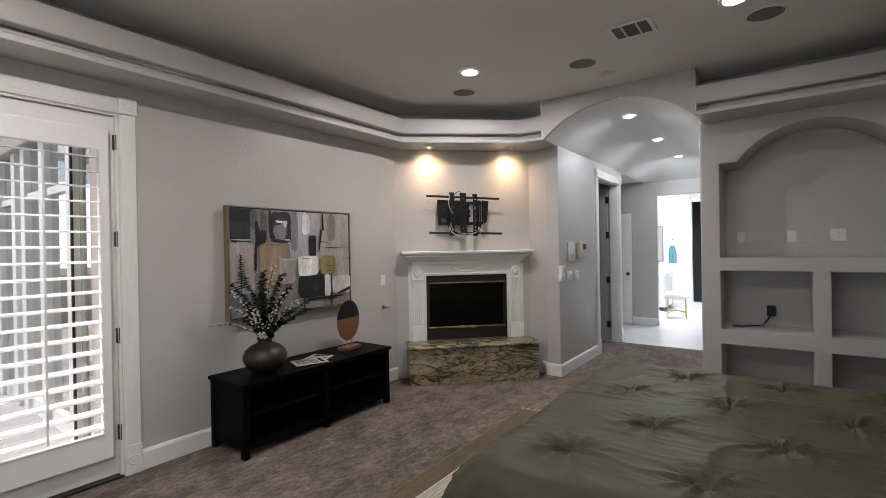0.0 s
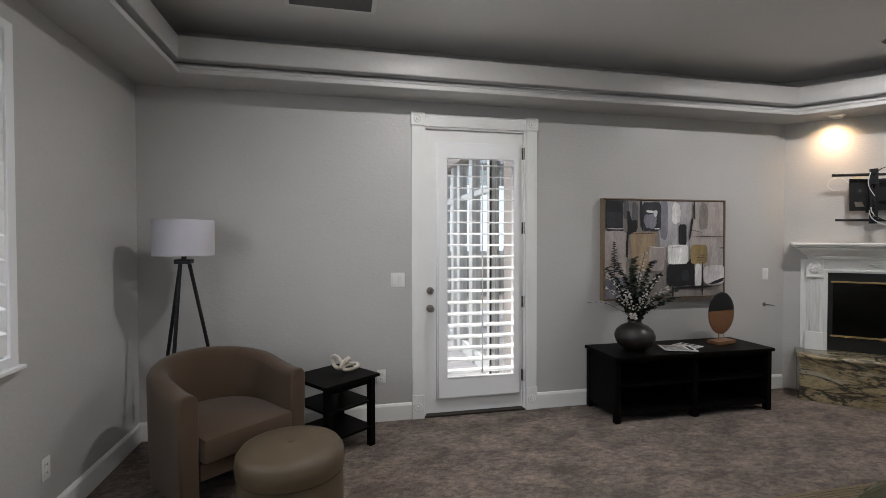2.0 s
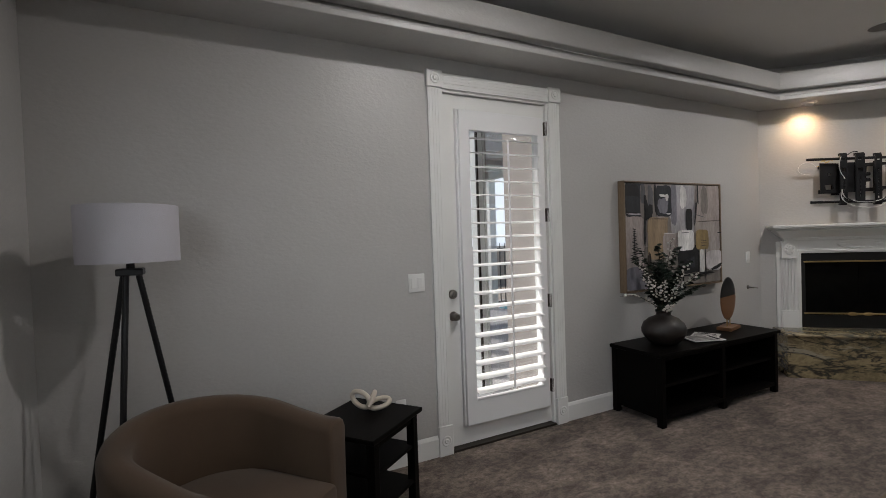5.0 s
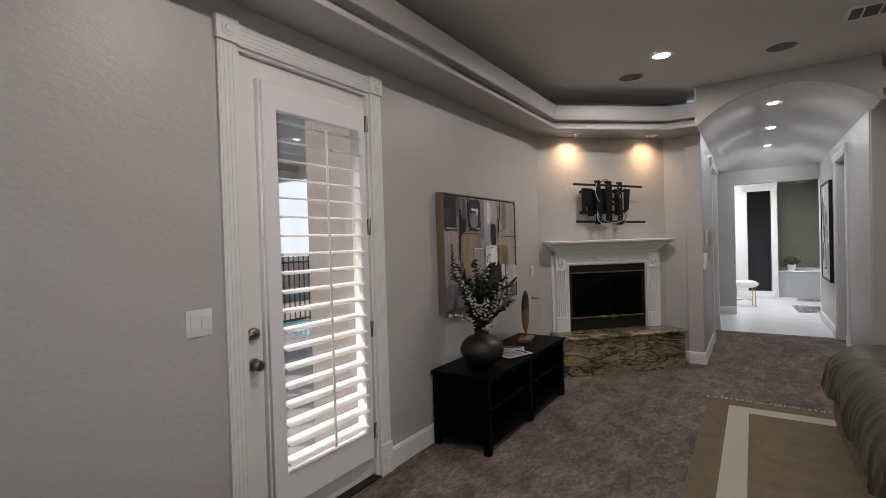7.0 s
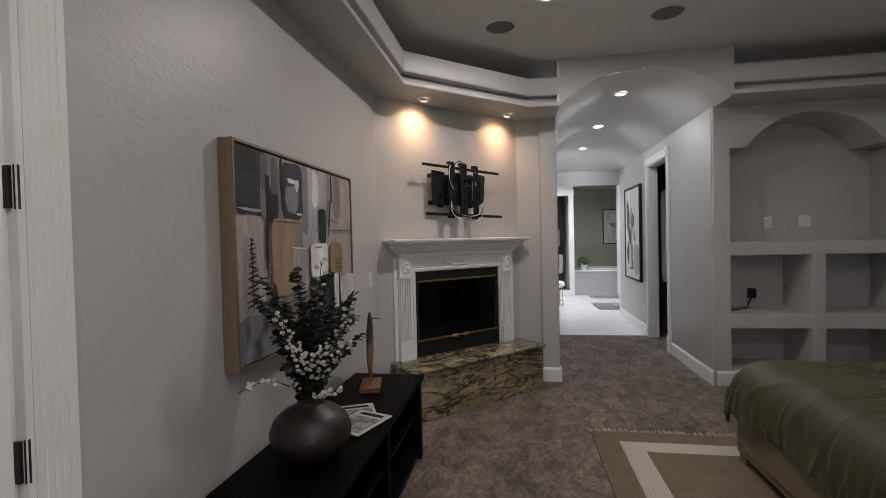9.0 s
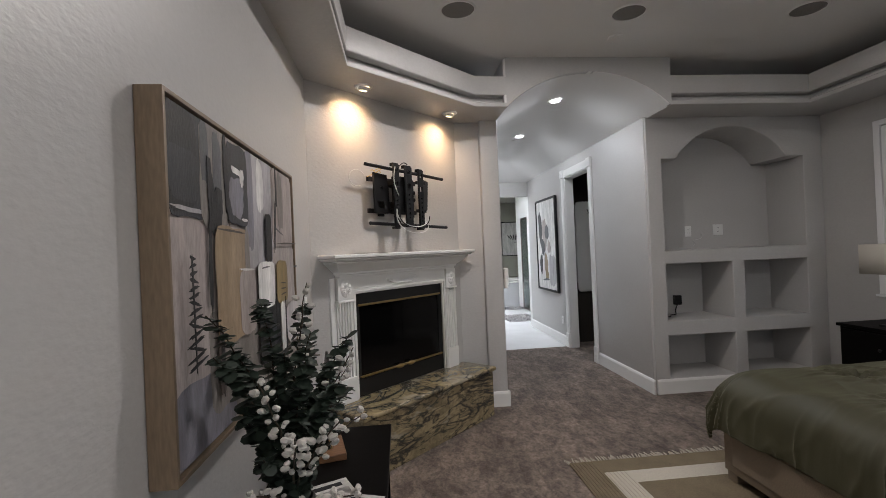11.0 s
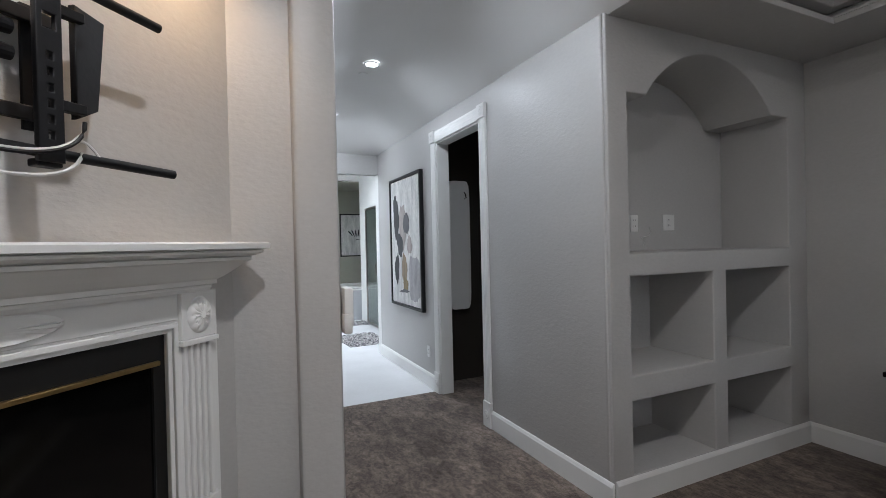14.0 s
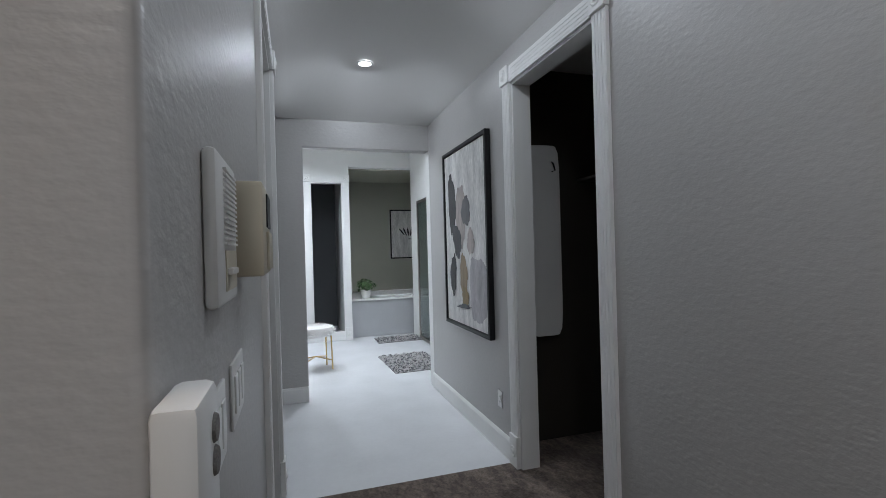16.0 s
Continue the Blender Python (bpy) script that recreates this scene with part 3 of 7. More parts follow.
def fireplace():
    t = thing("fireplace", FP.copy(), "corner fireplace with carved white wooden mantel and black glass doors", "fireplace")
    # mantel shelf and crown, swept round three sides
    prof = [(0.0, 1.300), (0.048, 1.300), (0.054, 1.312), (0.054, 1.320), (0.066, 1.324), (0.066, 1.338), (0.078, 1.345), (0.098, 1.362), (0.124, 1.386), (0.136, 1.398), (0.146, 1.402), (0.148, 1.412), (0.140, 1.415), (0.160, 1.419), (0.174, 1.427), (0.176, 1.434), (0.168, 1.437), (0.190, 1.441), (0.192, 1.458), (0.185, 1.464), (0.0, 1.464)]
    bm = bmesh.new()
    u0, u1 = 0.535, 1.70
    rows = []
    for d, z in prof:
        rows.append([bm.verts.new(p) for p in ((u0 - d, 0, z), (u0 - d, -d, z), (u1 + d, -d, z), (u1 + d, 0, z))])
    for a, b in zip(rows, rows[1:]):
        for k in range(3):
            bm.faces.new((a[k], a[k + 1], b[k + 1], b[k]))
    bm.faces.new(rows[-1])
    bmesh.ops.recalc_face_normals(bm, faces=bm.faces[:])
    part("mantel_shelf", bm, TRIM, t)
    part("backboard", plate([(0.428, 0.427), (0.60, 0.427), (0.60, 1.22), (1.636, 1.22), (1.636, 0.427), (1.808, 0.427), (1.808, 1.30), (0.428, 1.30)], [], 0.016, 0.002, Matrix.Translation((0, -0.016, 0)) @ XZ), TRIM, t)
    part("frieze", boxes((0.60, -0.035, 1.215, 1.636, 0, 1.302), bevel=0.003), TRIM, t)
    # raised scalloped crescent in the frieze's middle
    part("carved_ornament", moved(relief(0.19, 0.040, lambda r, a: 0.004 + (0.013 * r * r * (0.5 + 0.5 * abs(math.sin(a * 10))) if math.sin(a) < 0.1 and r > 0.5 else 0.0)), Matrix.Translation((1.118, -0.0345, 1.262)) @ pose(0, 0, 0, 90)), TRIM, t, "", True)
    for u in (0.465, 1.637):
        w = 0.134
        pil = part("pilaster", boxes((u, -0.03, 0.425, u + w, 0, 1.302)), TRIM, t)
        part("pilaster_base", boxes((u - 0.004, -0.052, 0.425, u + w + 0.004, 0.002, 0.60), bevel=0.004), TRIM, pil)
        for k in range(5):
            part("flute_rib", boxes((u + 0.010 + k * 0.024, -0.046, 0.60, u + 0.022 + k * 0.024, -0.0295, 1.128), bevel=0.004), TRIM, pil)
        part("pilaster_cap", join(boxes((u - 0.006, -0.058, 1.128, u + w + 0.006, 0.002, 1.146), bevel=0.003), boxes((u, -0.05, 1.146, u + w, 0.001, 1.302), bevel=0.003)), TRIM, pil)
        part("rosette", moved(relief(0.048, 0.062, lambda r, a: 0.020 if r < 0.2 else 0.002 + 0.017 * (1 - r ** 5) * (0.35 + 0.65 * abs(math.cos(a * 6.5 + 0.8)) if r < 0.62 else 0.45 + 0.4 * abs(math.sin(a * 5)))), Matrix.Translation((u + w / 2, -0.0505, 1.224)) @ pose(0, 0, 0, 90)), TRIM, pil, "carved shell rosette", True)
    # moulding round the opening, firebox face, doors
    part("opening_moulding", join(plate([(0.595, 0.427), (0.636, 0.427), (0.636, 1.178), (1.600, 1.178), (1.600, 0.427), (1.641, 0.427), (1.641, 1.217), (0.595, 1.217)], [], 0.03, 0.003, Matrix.Translation((0, -0.03, 0)) @ XZ), plate([(0.605, 0.427), (0.622, 0.427), (0.622, 1.192), (1.614, 1.192), (1.614, 0.427), (1.631, 0.427), (1.631, 1.208), (0.605, 1.208)], [], 0.012, 0.003, Matrix.Translation((0, -0.041, 0)) @ XZ)), TRIM, t)
    part("firebox_face", plate(rect(0.634, 0.43, 1.602, 1.18), [rect(0.675, 0.555, 1.561, 1.09)], 0.018, 0.002, Matrix.Translation((0, -0.014, 0)) @ XZ), FIREBLACK, t)
    part("glass_door", boxes((0.675, -0.004, 0.555, 1.116, 0.002, 1.09)), DARKGLASS, t, "smoked glass door")
    door = part("glass_door", boxes((1.119, -0.004, 0.555, 1.561, 0.002, 1.09)), DARKGLASS, t, "smoked glass door")
    part("top_bar", boxes((0.66, -0.028, 1.083, 1.576, -0.013, 1.098), bevel=0.003), BRASS, door, "brass bar")
    part("bottom_bar", boxes((0.66, -0.028, 0.565, 1.576, -0.013, 0.580), bevel=0.003), BRASS, door, "brass bar")
    for u in (1.055, 1.18):
        part("door_handle", moved(lathe([(0, -0.014), (0.02, -0.012), (0.034, -0.004), (0.036, 0)], 18), Matrix.Translation((u, -0.028, 0.572)) @ pose(0, 0, 0, -90) @ Matrix.Diagonal((1.2, 0.5, 1, 1))), BRASS, door, "brass pull", True)
    part("firebox", boxes((0.62, 0.03, 0.36, 0.66, 0.5, 1.2), (1.58, 0.03, 0.36, 1.62, 0.5, 1.2), (0.66, 0.46, 0.36, 1.58, 0.5, 1.2), (0.66, 0.03, 1.16, 1.58, 0.46, 1.2), (0.66, 0.03, 0.36, 1.58, 0.46, 0.42)), FIREBLACK, t)
    # stone hearth
    base = boxes((0.40, -0.345, 0.0, 1.872, -0.002, 0.392), bevel=0.006)
    part("hearth_base", base, STONE, t, "brown veined granite facing")
    slab = boxes((0.382, -0.372, 0.392, 1.893, -0.002, 0.428), bevel=0.014, seg=3)
    part("hearth_slab", slab, STONE, t, "polished bullnose granite slab", True)
    return t


fireplace()

# ---- fabrics and finishes ----
OLIVE = mat("olive_satin", (0.046, 0.043, 0.024), 0.48, stain=0.10, stain_scale=3, grain=0.08, grain_scale=150, bump=0.12, bump_scale=220, spec=0.22, sheen=0.14)
OLIVE.node_tree.nodes["Principled BSDF"].inputs["Sheen Tint"].default_value = (0.72, 0.70, 0.45, 1)
BEIGEWOOD = mat("washed_oak", (0.20, 0.155, 0.11), 0.6, grain=0.22, grain_scale=25, stretch=(1, 6, 6), bump=0.1, bump_scale=50)
LINEN = mat("grey_linen", (0.36, 0.34, 0.33), 0.9, grain=0.12, grain_scale=300, bump=0.4, bump_scale=400)
BROWNVELVET = mat("tan_velvet", (0.074, 0.047, 0.029), 0.8, stain=0.12, stain_scale=4, grain=0.08, grain_scale=200, bump=0.15, bump_scale=300, sheen=0.15, spec=0.25)
TANLEATHER = mat("tan_leather", (0.088, 0.062, 0.034), 0.5, stain=0.1, stain_scale=6, grain=0.08, grain_scale=120, bump=0.25, bump_scale=140)
JUTE = mat("natural_jute", (0.185, 0.148, 0.10), 0.95, stain=0.12, stain_scale=7, grain=0.3, grain_scale=180, bump=0.9, bump_scale=190, spec=0.1)
JUTEPALE = mat("bleached_cotton_weave", (0.50, 0.46, 0.39), 0.95, grain=0.15, grain_scale=160, bump=0.8, bump_scale=170, spec=0.1)
SHADECLOTH = mat("pale_grey_shade_cloth", (0.50, 0.49, 0.53), 0.9, grain=0.06, grain_scale=300, bump=0.2, bump_scale=300)
IVORY = mat("ivory_shade_cloth", (0.52, 0.48, 0.41), 0.9, grain=0.05, grain_scale=300, bump=0.2, bump_scale=300)
GOLDSCALE = mat("gold_scale_fabric", (0.36, 0.28, 0.15), 0.40, metal=0.4, grain=0.3, grain_scale=55, bump=0.8, bump_scale=60)
BLACKCLOTH = mat("black_cloth", (0.012, 0.012, 0.013), 0.85, grain=0.2, grain_scale=200, bump=0.2)
CLAY = mat("dark_brown_clay", (0.017, 0.013, 0.011), 0.42, stain=0.35, stain_scale=9, grain=0.3, grain_scale=40, bump=0.3, bump_scale=40)
LEAF = mat("dusty_green_leaf", (0.020, 0.032, 0.022), 0.6, stain=0.25, stain_scale=12, grain=0.2, grain_scale=60)
STEM = mat("brown_twig", (0.045, 0.034, 0.022), 0.8, grain=0.3)
BUD = mat("white_catkin", (0.52, 0.50, 0.46), 0.9, grain=0.1, grain_scale=90)
PAPER = mat("printed_page", (0.55, 0.54, 0.52), 0.5, grain=0.35, grain_scale=35)
WOODWARM = mat("warm_walnut", (0.18, 0.085, 0.038), 0.45, grain=0.3, grain_scale=22, stretch=(1, 5, 5))
CERAMIC = mat("ivory_ceramic", (0.55, 0.48, 0.40), 0.45, stain=0.08, stain_scale=20)
PLASTIC = mat("white_plastic", (0.74, 0.74, 0.72), 0.35)
BEIGEPLASTIC = mat("aged_beige_plastic", (0.52, 0.47, 0.36), 0.4, stain=0.05)
GREYGRILLE = mat("grey_speaker_mesh", (0.20, 0.19, 0.18), 0.8, grain=0.3, grain_scale=400, bump=0.5, bump_scale=500)
FRAMEWOOD = mat("champagne_frame", (0.20, 0.145, 0.095), 0.42, grain=0.18, grain_scale=25, stretch=(6, 1, 6), metal=0.15)


# ---- bed ----
def bed():
    t = thing("bed", pose(0, 0, 0), "king bed with washed-wood platform and upholstered headboard", "bed")
    x0, x1, y0, y1 = -1.10, 1.10, 1.53, 3.51
    part("foot_board", join(boxes((x0, y0, 0.07, x0 + 0.04, y1, 0.36), bevel=0.006), boxes((x0 - 0.012, y0 + 0.08, 0.12, x0 + 0.002, y1 - 0.08, 0.31), bevel=0.006)), BEIGEWOOD, t)
    for y in (y0, y1 - 0.04):
        part("side_rail", boxes((x0 + 0.04, y, 0.07, x1, y + 0.04, 0.36), bevel=0.006), BEIGEWOOD, t)
    for x in (x0 + 0.01, x1 - 0.1):
        for y in (y0 + 0.01, y1 - 0.09):
            part("leg", boxes((x, y, 0.012, x + 0.08, y + 0.08, 0.075), bevel=0.005), BEIGEWOOD, t)
    part("slat_deck", boxes((x0 + 0.04, y0 + 0.04, 0.30, x1, y1 - 0.04, 0.34)), BEIGEWOOD, t)
    hb = part("headboard", boxes((1.115, y0 - 0.03, 0.012, 1.19, y1 + 0.03, 1.735), bevel=0.02, seg=3), LINEN, t, "grey linen headboard", True)
    part("border", plate(rect(y0 - 0.005, 0.5, y1 + 0.005, 1.71), [rect(y0 + 0.085, 0.49, y1 - 0.085, 1.62)], 0.012, 0.004, Matrix.Translation((1.106, 0, 0)) @ YZ), LINEN, hb)
    nail = lathe([(0, 0.004), (0.004, 0.003), (0.006, 0)], 8)
    nails = bmesh.new()
    me = bpy.data.meshes.new("tmp")
    nail.to_mesh(me)
    nail.free()
    for i in range(46):
        nails.from_mesh(me)
        bmesh.ops.transform(nails, matrix=Matrix.Translation((1.107, y0 + 0.1 + (y1 - y0 - 0.2) * i / 45, 1.612)) @ pose(0, 0, 0, 0, -90), verts=nails.verts[-len(me.vertices):])
    bpy.data.meshes.remove(me)
    tagged(part("nail_trim", nails, BRONZE, hb, "dark nail-head trim"), kind="stuff")
    return t


bed()
tagged(part("mattress", boxes((-1.05, 1.58, 0.342, 1.10, 3.46, 0.625), bevel=0.05, seg=3), TRIM, None, "", True), "white mattress lying on the bed platform", "mattress")


def ridge(x, y, z, sharp):
    """Sharp narrow crests between broad hollows, 0 to 1."""
    return max(0.0, 1 - abs(noise.noise((x, y, z))) * sharp) ** 1.6


def comforter():
    """A quilt laid over the bed: gathered wrinkles round knotted tufts, rounded edges, hanging folds and drooping foot corners."""
    bm = bmesh.new()
    nx, ny = 270, 290
    fx, fa, fb = -0.91, 1.62, 3.42          # where the top begins to turn down
    xa, xb, ya, yb = fx - 0.45, 0.98, fa - 0.46, fb + 0.46
    tufts = [(-0.70 + 0.48 * i + (0.22 if j % 2 else 0), 1.85 + 0.46 * j) for i in range(4) for j in range(4)]
    grid = []
    for i in range(nx + 1):
        row = []
        for j in range(ny + 1):
            xe, ye = xa + (xb - xa) * i / nx, ya + (yb - ya) * j / ny
            ox, oy = max(0.0, fx - xe), max(0.0, fa - ye, ye - fb)
            sy = 1 if ye > 2.5 else -1
            o = math.hypot(ox, oy)
            c, sn = (ox / o, oy / o) if o > 1e-9 else (1.0, 0.0)
            corner = (2 * c * sn) ** 2
            o *= 1 - 0.13 * corner
            r = 0.20 * c * c + 0.14 * sn * sn
            a = min(o / r, math.pi / 2)
            out = r * math.sin(a)
            down = r * (1 - math.cos(a)) + max(0.0, o - r * math.pi / 2)
            k = min(1.0, down / 0.28)
            # hanging parts stand off and fall in folds
            th = math.atan2(sn, c)
            along = ye * c + xe * sn + 0.5 * th
            wob = 0.8 * noise.noise((xe * 2, ye * 2, 3))
            hang = 0.030 + 0.013 * math.sin(along * 8 + wob * 4) + 0.020 * ridge(along * 3.6 + 0.8 * wob, down * 1.6, 4.2, 3.0) + 0.012 * ridge(along * 9 + wob * 1.5, down * 3.0, 8.2, 3.5)
            out += k * (hang + 0.006 + corner * (0.050 + 0.045 * math.sin(th * 8 + 0.6)))
            x = max(xe, fx) - c * out
            y = min(max(ye, fa), fb) + sy * sn * out
            z = 0.668 - down
            # gathered wrinkles on the top, running along the bed, thickest beside the tufts
            wx, wy = xe + 0.05 * noise.noise((xe * 3, ye * 3, 4)), ye + 0.07 * noise.noise((xe * 2.1, ye * 2.1, 7))
            h = 0.016 * noise.noise((xe * 2.0, ye * 2.4, 0.5)) + 0.006 * noise.noise((xe * 5 + 2, ye * 7, 1.5))
            patch = max(0.0, noise.noise((xe * 1.5 + 3, ye * 1.9, 12.0)) + 0.22)
            near = 0.0
            for tx, ty in tufts:
                ddx, ddy = xe - tx, ye - ty
                dd = math.hypot(ddx, ddy)
                near = max(near, math.exp(-(ddx / 0.24) ** 2 - (ddy / 0.15) ** 2))
                if dd < 0.44:
                    ang = math.atan2(ddy, ddx)
                    rays = max(0.0, math.sin(ang * 5 + tx * 7 + 1.5 * noise.noise((dd * 9, tx, ty)))) ** 2 + 0.6 * max(0.0, math.sin(ang * 11 + ty * 5)) ** 2
                    h += -0.028 * math.exp(-(dd / 0.032) ** 2) - 0.012 * math.exp(-(dd / 0.10) ** 2) + 0.017 * math.exp(-(dd / 0.16) ** 2) * (1 - math.exp(-(dd / 0.03) ** 2)) * rays
            h += (0.18 * patch + 0.55 * near + 0.02) * 0.016 * ridge(wx * 2.3 + 5, wy * 15, 6.5, 3.2)
            h += (0.28 * patch + 0.35 * near + 0.02) * 0.009 * ridge(wx * 4.2, wy * 27, 2.5, 2.8)
            h += 0.016 * patch * ridge(wx * 1.7 + 1, wy * 6.5, 16.5, 4.0)
            h += 0.009 * ridge(xe * 2.2 + ye * 1.5, ye * 1.9 - xe * 1.3, 21.5, 4.5)
            top = max(0.0, 1 - down / 0.16)
            z += h * (0.12 + 0.88 * top)
            if ox > oy:
                x -= 0.5 * h * min(1.0, down / 0.12)
            row.append(bm.verts.new((x, y, max(z, 0.14))))
        grid.append(row)
    for a, b in zip(grid, grid[1:]):
        for j in range(ny):
            bm.faces.new((a[j], b[j], b[j + 1], a[j + 1]))
    bmesh.ops.recalc_face_normals(bm, faces=bm.faces[:])
    ob = part("comforter", bm, OLIVE, None, "", True)
    s = ob.modifiers.new("thickness", "SOLIDIFY")
    s.thickness, s.offset = 0.018, -1
    for tx, ty in tufts:
        part("tuft_knot", moved(lathe([(0.0, 0.012), (0.009, 0.010), (0.014, 0.003), (0.012, -0.006)], 10), Matrix.Translation((tx, ty, 0.634))), OLIVE, ob, "", True)
    return tagged(ob, "olive green knotted comforter spread over the bed", "comforter")


comforter()


def pillow(name, m, w, h, d, material, label, scales=0.0):
    """A stuffed cushion; scales lays overlapping round scales of that height over it."""
    bm = bmesh.new()
    n = 84 if scales else 22
    grids = []
    for side in (1, -1):
        g = []
        for i in range(n + 1):
            row = []
            for j in range(n + 1):
                u, v = 2 * i / n - 1, 2 * j / n - 1
                edge = (1 - u ** 4) * (1 - v ** 4)
                pin = 1 - 0.06 * (1 - abs(u)) * (v * v) - 0.0
                rowf = (v + 1) * h / 2 / 0.026
                dv = rowf % 1.0
                du = ((u + 1) * w / 2 / 0.034 + 0.5 * (int(rowf) % 2)) % 1.0 * 2 - 1
                bulge = scales * max(0.0, 1 - du * du * 0.8) * (1 - 0.75 * dv) if edge > 0.02 else 0.0
                row.append(bm.verts.new((u * w / 2 * (1 - 0.07 * (1 - v * v) * abs(u) ** 3), side * bulge + side * d / 2 * max(edge, 0) ** 0.45 * (1 + 0.06 * noise.noise((u * 2, v * 2, side))), v * h / 2 * pin)))
            g.append(row)
        grids.append(g)
        for a, b in zip(g, g[1:]):
            for j in range(n):
                bm.faces.new((a[j], b[j], b[j + 1], a[j + 1]))
    bmesh.ops.remove_doubles(bm, verts=bm.verts[:], dist=1e-4)
    bmesh.ops.recalc_face_normals(bm, faces=bm.faces[:])
    ob = part(name, bm, material, None, "", True)
    ob.matrix_world = m
    return tagged(ob, label, "pillow")


for _y in (3.0, 2.05):
    pillow("pillow", pose(0.97, _y + 0.03, 0.885, -16, 0, 90), 0.74, 0.46, 0.17, BLACKCLOTH, "black pillow leaning on the headboard")
    pillow("pillow", pose(0.75, _y + 0.15, 0.80, -42, 0, 90), 0.50, 0.34, 0.16, GOLDSCALE, "gold scale-patterned cushion on the bed", 0.010)


def rug():
    t = thing("area_rug", pose(0, 0, 0.004), "natural jute rug with a bleached band and fringed ends", "rug")
    x0, x1, y0, y1 = -1.945, 0.55, 0.95, 3.86
    part("field", boxes((x0 + 0.31, y0 + 0.31, 0, x1 - 0.31, y1 - 0.31, 0.009)), JUTE, t)
    part("pale_band", plate(rect(x0 + 0.165, y0 + 0.165, x1 - 0.165, y1 - 0.165), [rect(x0 + 0.31, y0 + 0.31, x1 - 0.31, y1 - 0.31)], 0.0095, 0), JUTEPALE, t, "bleached woven band")
    part("border", plate(rect(x0, y0, x1, y1), [rect(x0 + 0.165, y0 + 0.165, x1 - 0.165, y1 - 0.165)], 0.009, 0), JUTE, t)
    for a, b, m, pale in ((x0 + 0.02, x0 + 0.15, 7, False), (x0 + 0.18, x0 + 0.30, 6, True)):
        for k in range(m):
            x = a + (b - a) * k / (m - 1)
            part("woven_cord", boxes((x - 0.007, y0 + 0.02, 0.0085, x + 0.007, y1 - (0.17 if pale else 0.02), 0.0135)), JUTEPALE if pale else JUTE, t)
    for y, s in ((y1, 1), (y0, -1)):
        bm = bmesh.new()
        rr = random.Random(4)
        x = x0
        while x < x1:
            l = rr.uniform(0.045, 0.085)
            dx = rr.uniform(-0.02, 0.02)
            p = [(x, y - 0.005 * s, 0.006), (x + dx * 0.5, y + l * 0.5 * s, 0.009), (x + dx, y + l * s, 0.004)]
            bm = join(bm, tube(p, 0.0035, 5)) if len(bm.verts) < 1 else bm
            for q, q2 in zip(p, p[1:]):
                v = [bm.verts.new((q[0] - 0.004, q[1], 0.0)), bm.verts.new((q[0] + 0.004, q[1], 0.0)), bm.verts.new((q2[0] + 0.004, q2[1], 0.0)), bm.verts.new((q2[0] - 0.004, q2[1], 0.0)),
                     bm.verts.new((q[0], q[1], q[2])), bm.verts.new((q2[0], q2[1], q2[2]))]
                bm.faces.new((v[0], v[3], v[5], v[4]))
                bm.faces.new((v[1], v[4], v[5], v[2]))
            x += rr.uniform(0.014, 0.024)
        tagged(part("fringe", bm, JUTEPALE, t, "pale knotted fringe"), kind="stuff")
    return t


rug()


# ---- nightstand and table lamp ----
def nightstand():
    t = thing("nightstand", pose(0, 0, 0), "black-stained wooden nightstand by the bed", "nightstand")
    x0, x1, y0, y1 = 0.645, 1.18, 3.735, 4.455
    part("body", boxes((x0 + 0.012, y0 + 0.012, 0.06, x1, y1 - 0.012, 0.69)), DARKWOOD, t)
    part("top", boxes((x0 - 0.012, y0 - 0.006, 0.69, x1, y1 + 0.006, 0.715), bevel=0.004), DARKWOOD, t)
    part("plinth", boxes((x0 + 0.03, y0 + 0.03, 0, x1 - 0.02, y1 - 0.03, 0.06)), DARKWOOD, t)
    for z in (0.09, 0.39):
        d = part("drawer", boxes((x0 - 0.004, y0 + 0.03, z, x0 + 0.0125, y1 - 0.03, z + 0.28), bevel=0.004), DARKWOOD, t)
        part("knob", moved(lathe([(0, 0.026), (0.012, 0.024), (0.014, 0.016), (0.006, 0.01), (0.006, 0)], 16), Matrix.Translation((x0 - 0.003, (y0 + y1) / 2, z + 0.16)) @ pose(0, 0, 0, 0, -90)), BLACK, d, "", True)
    return t


nightstand()


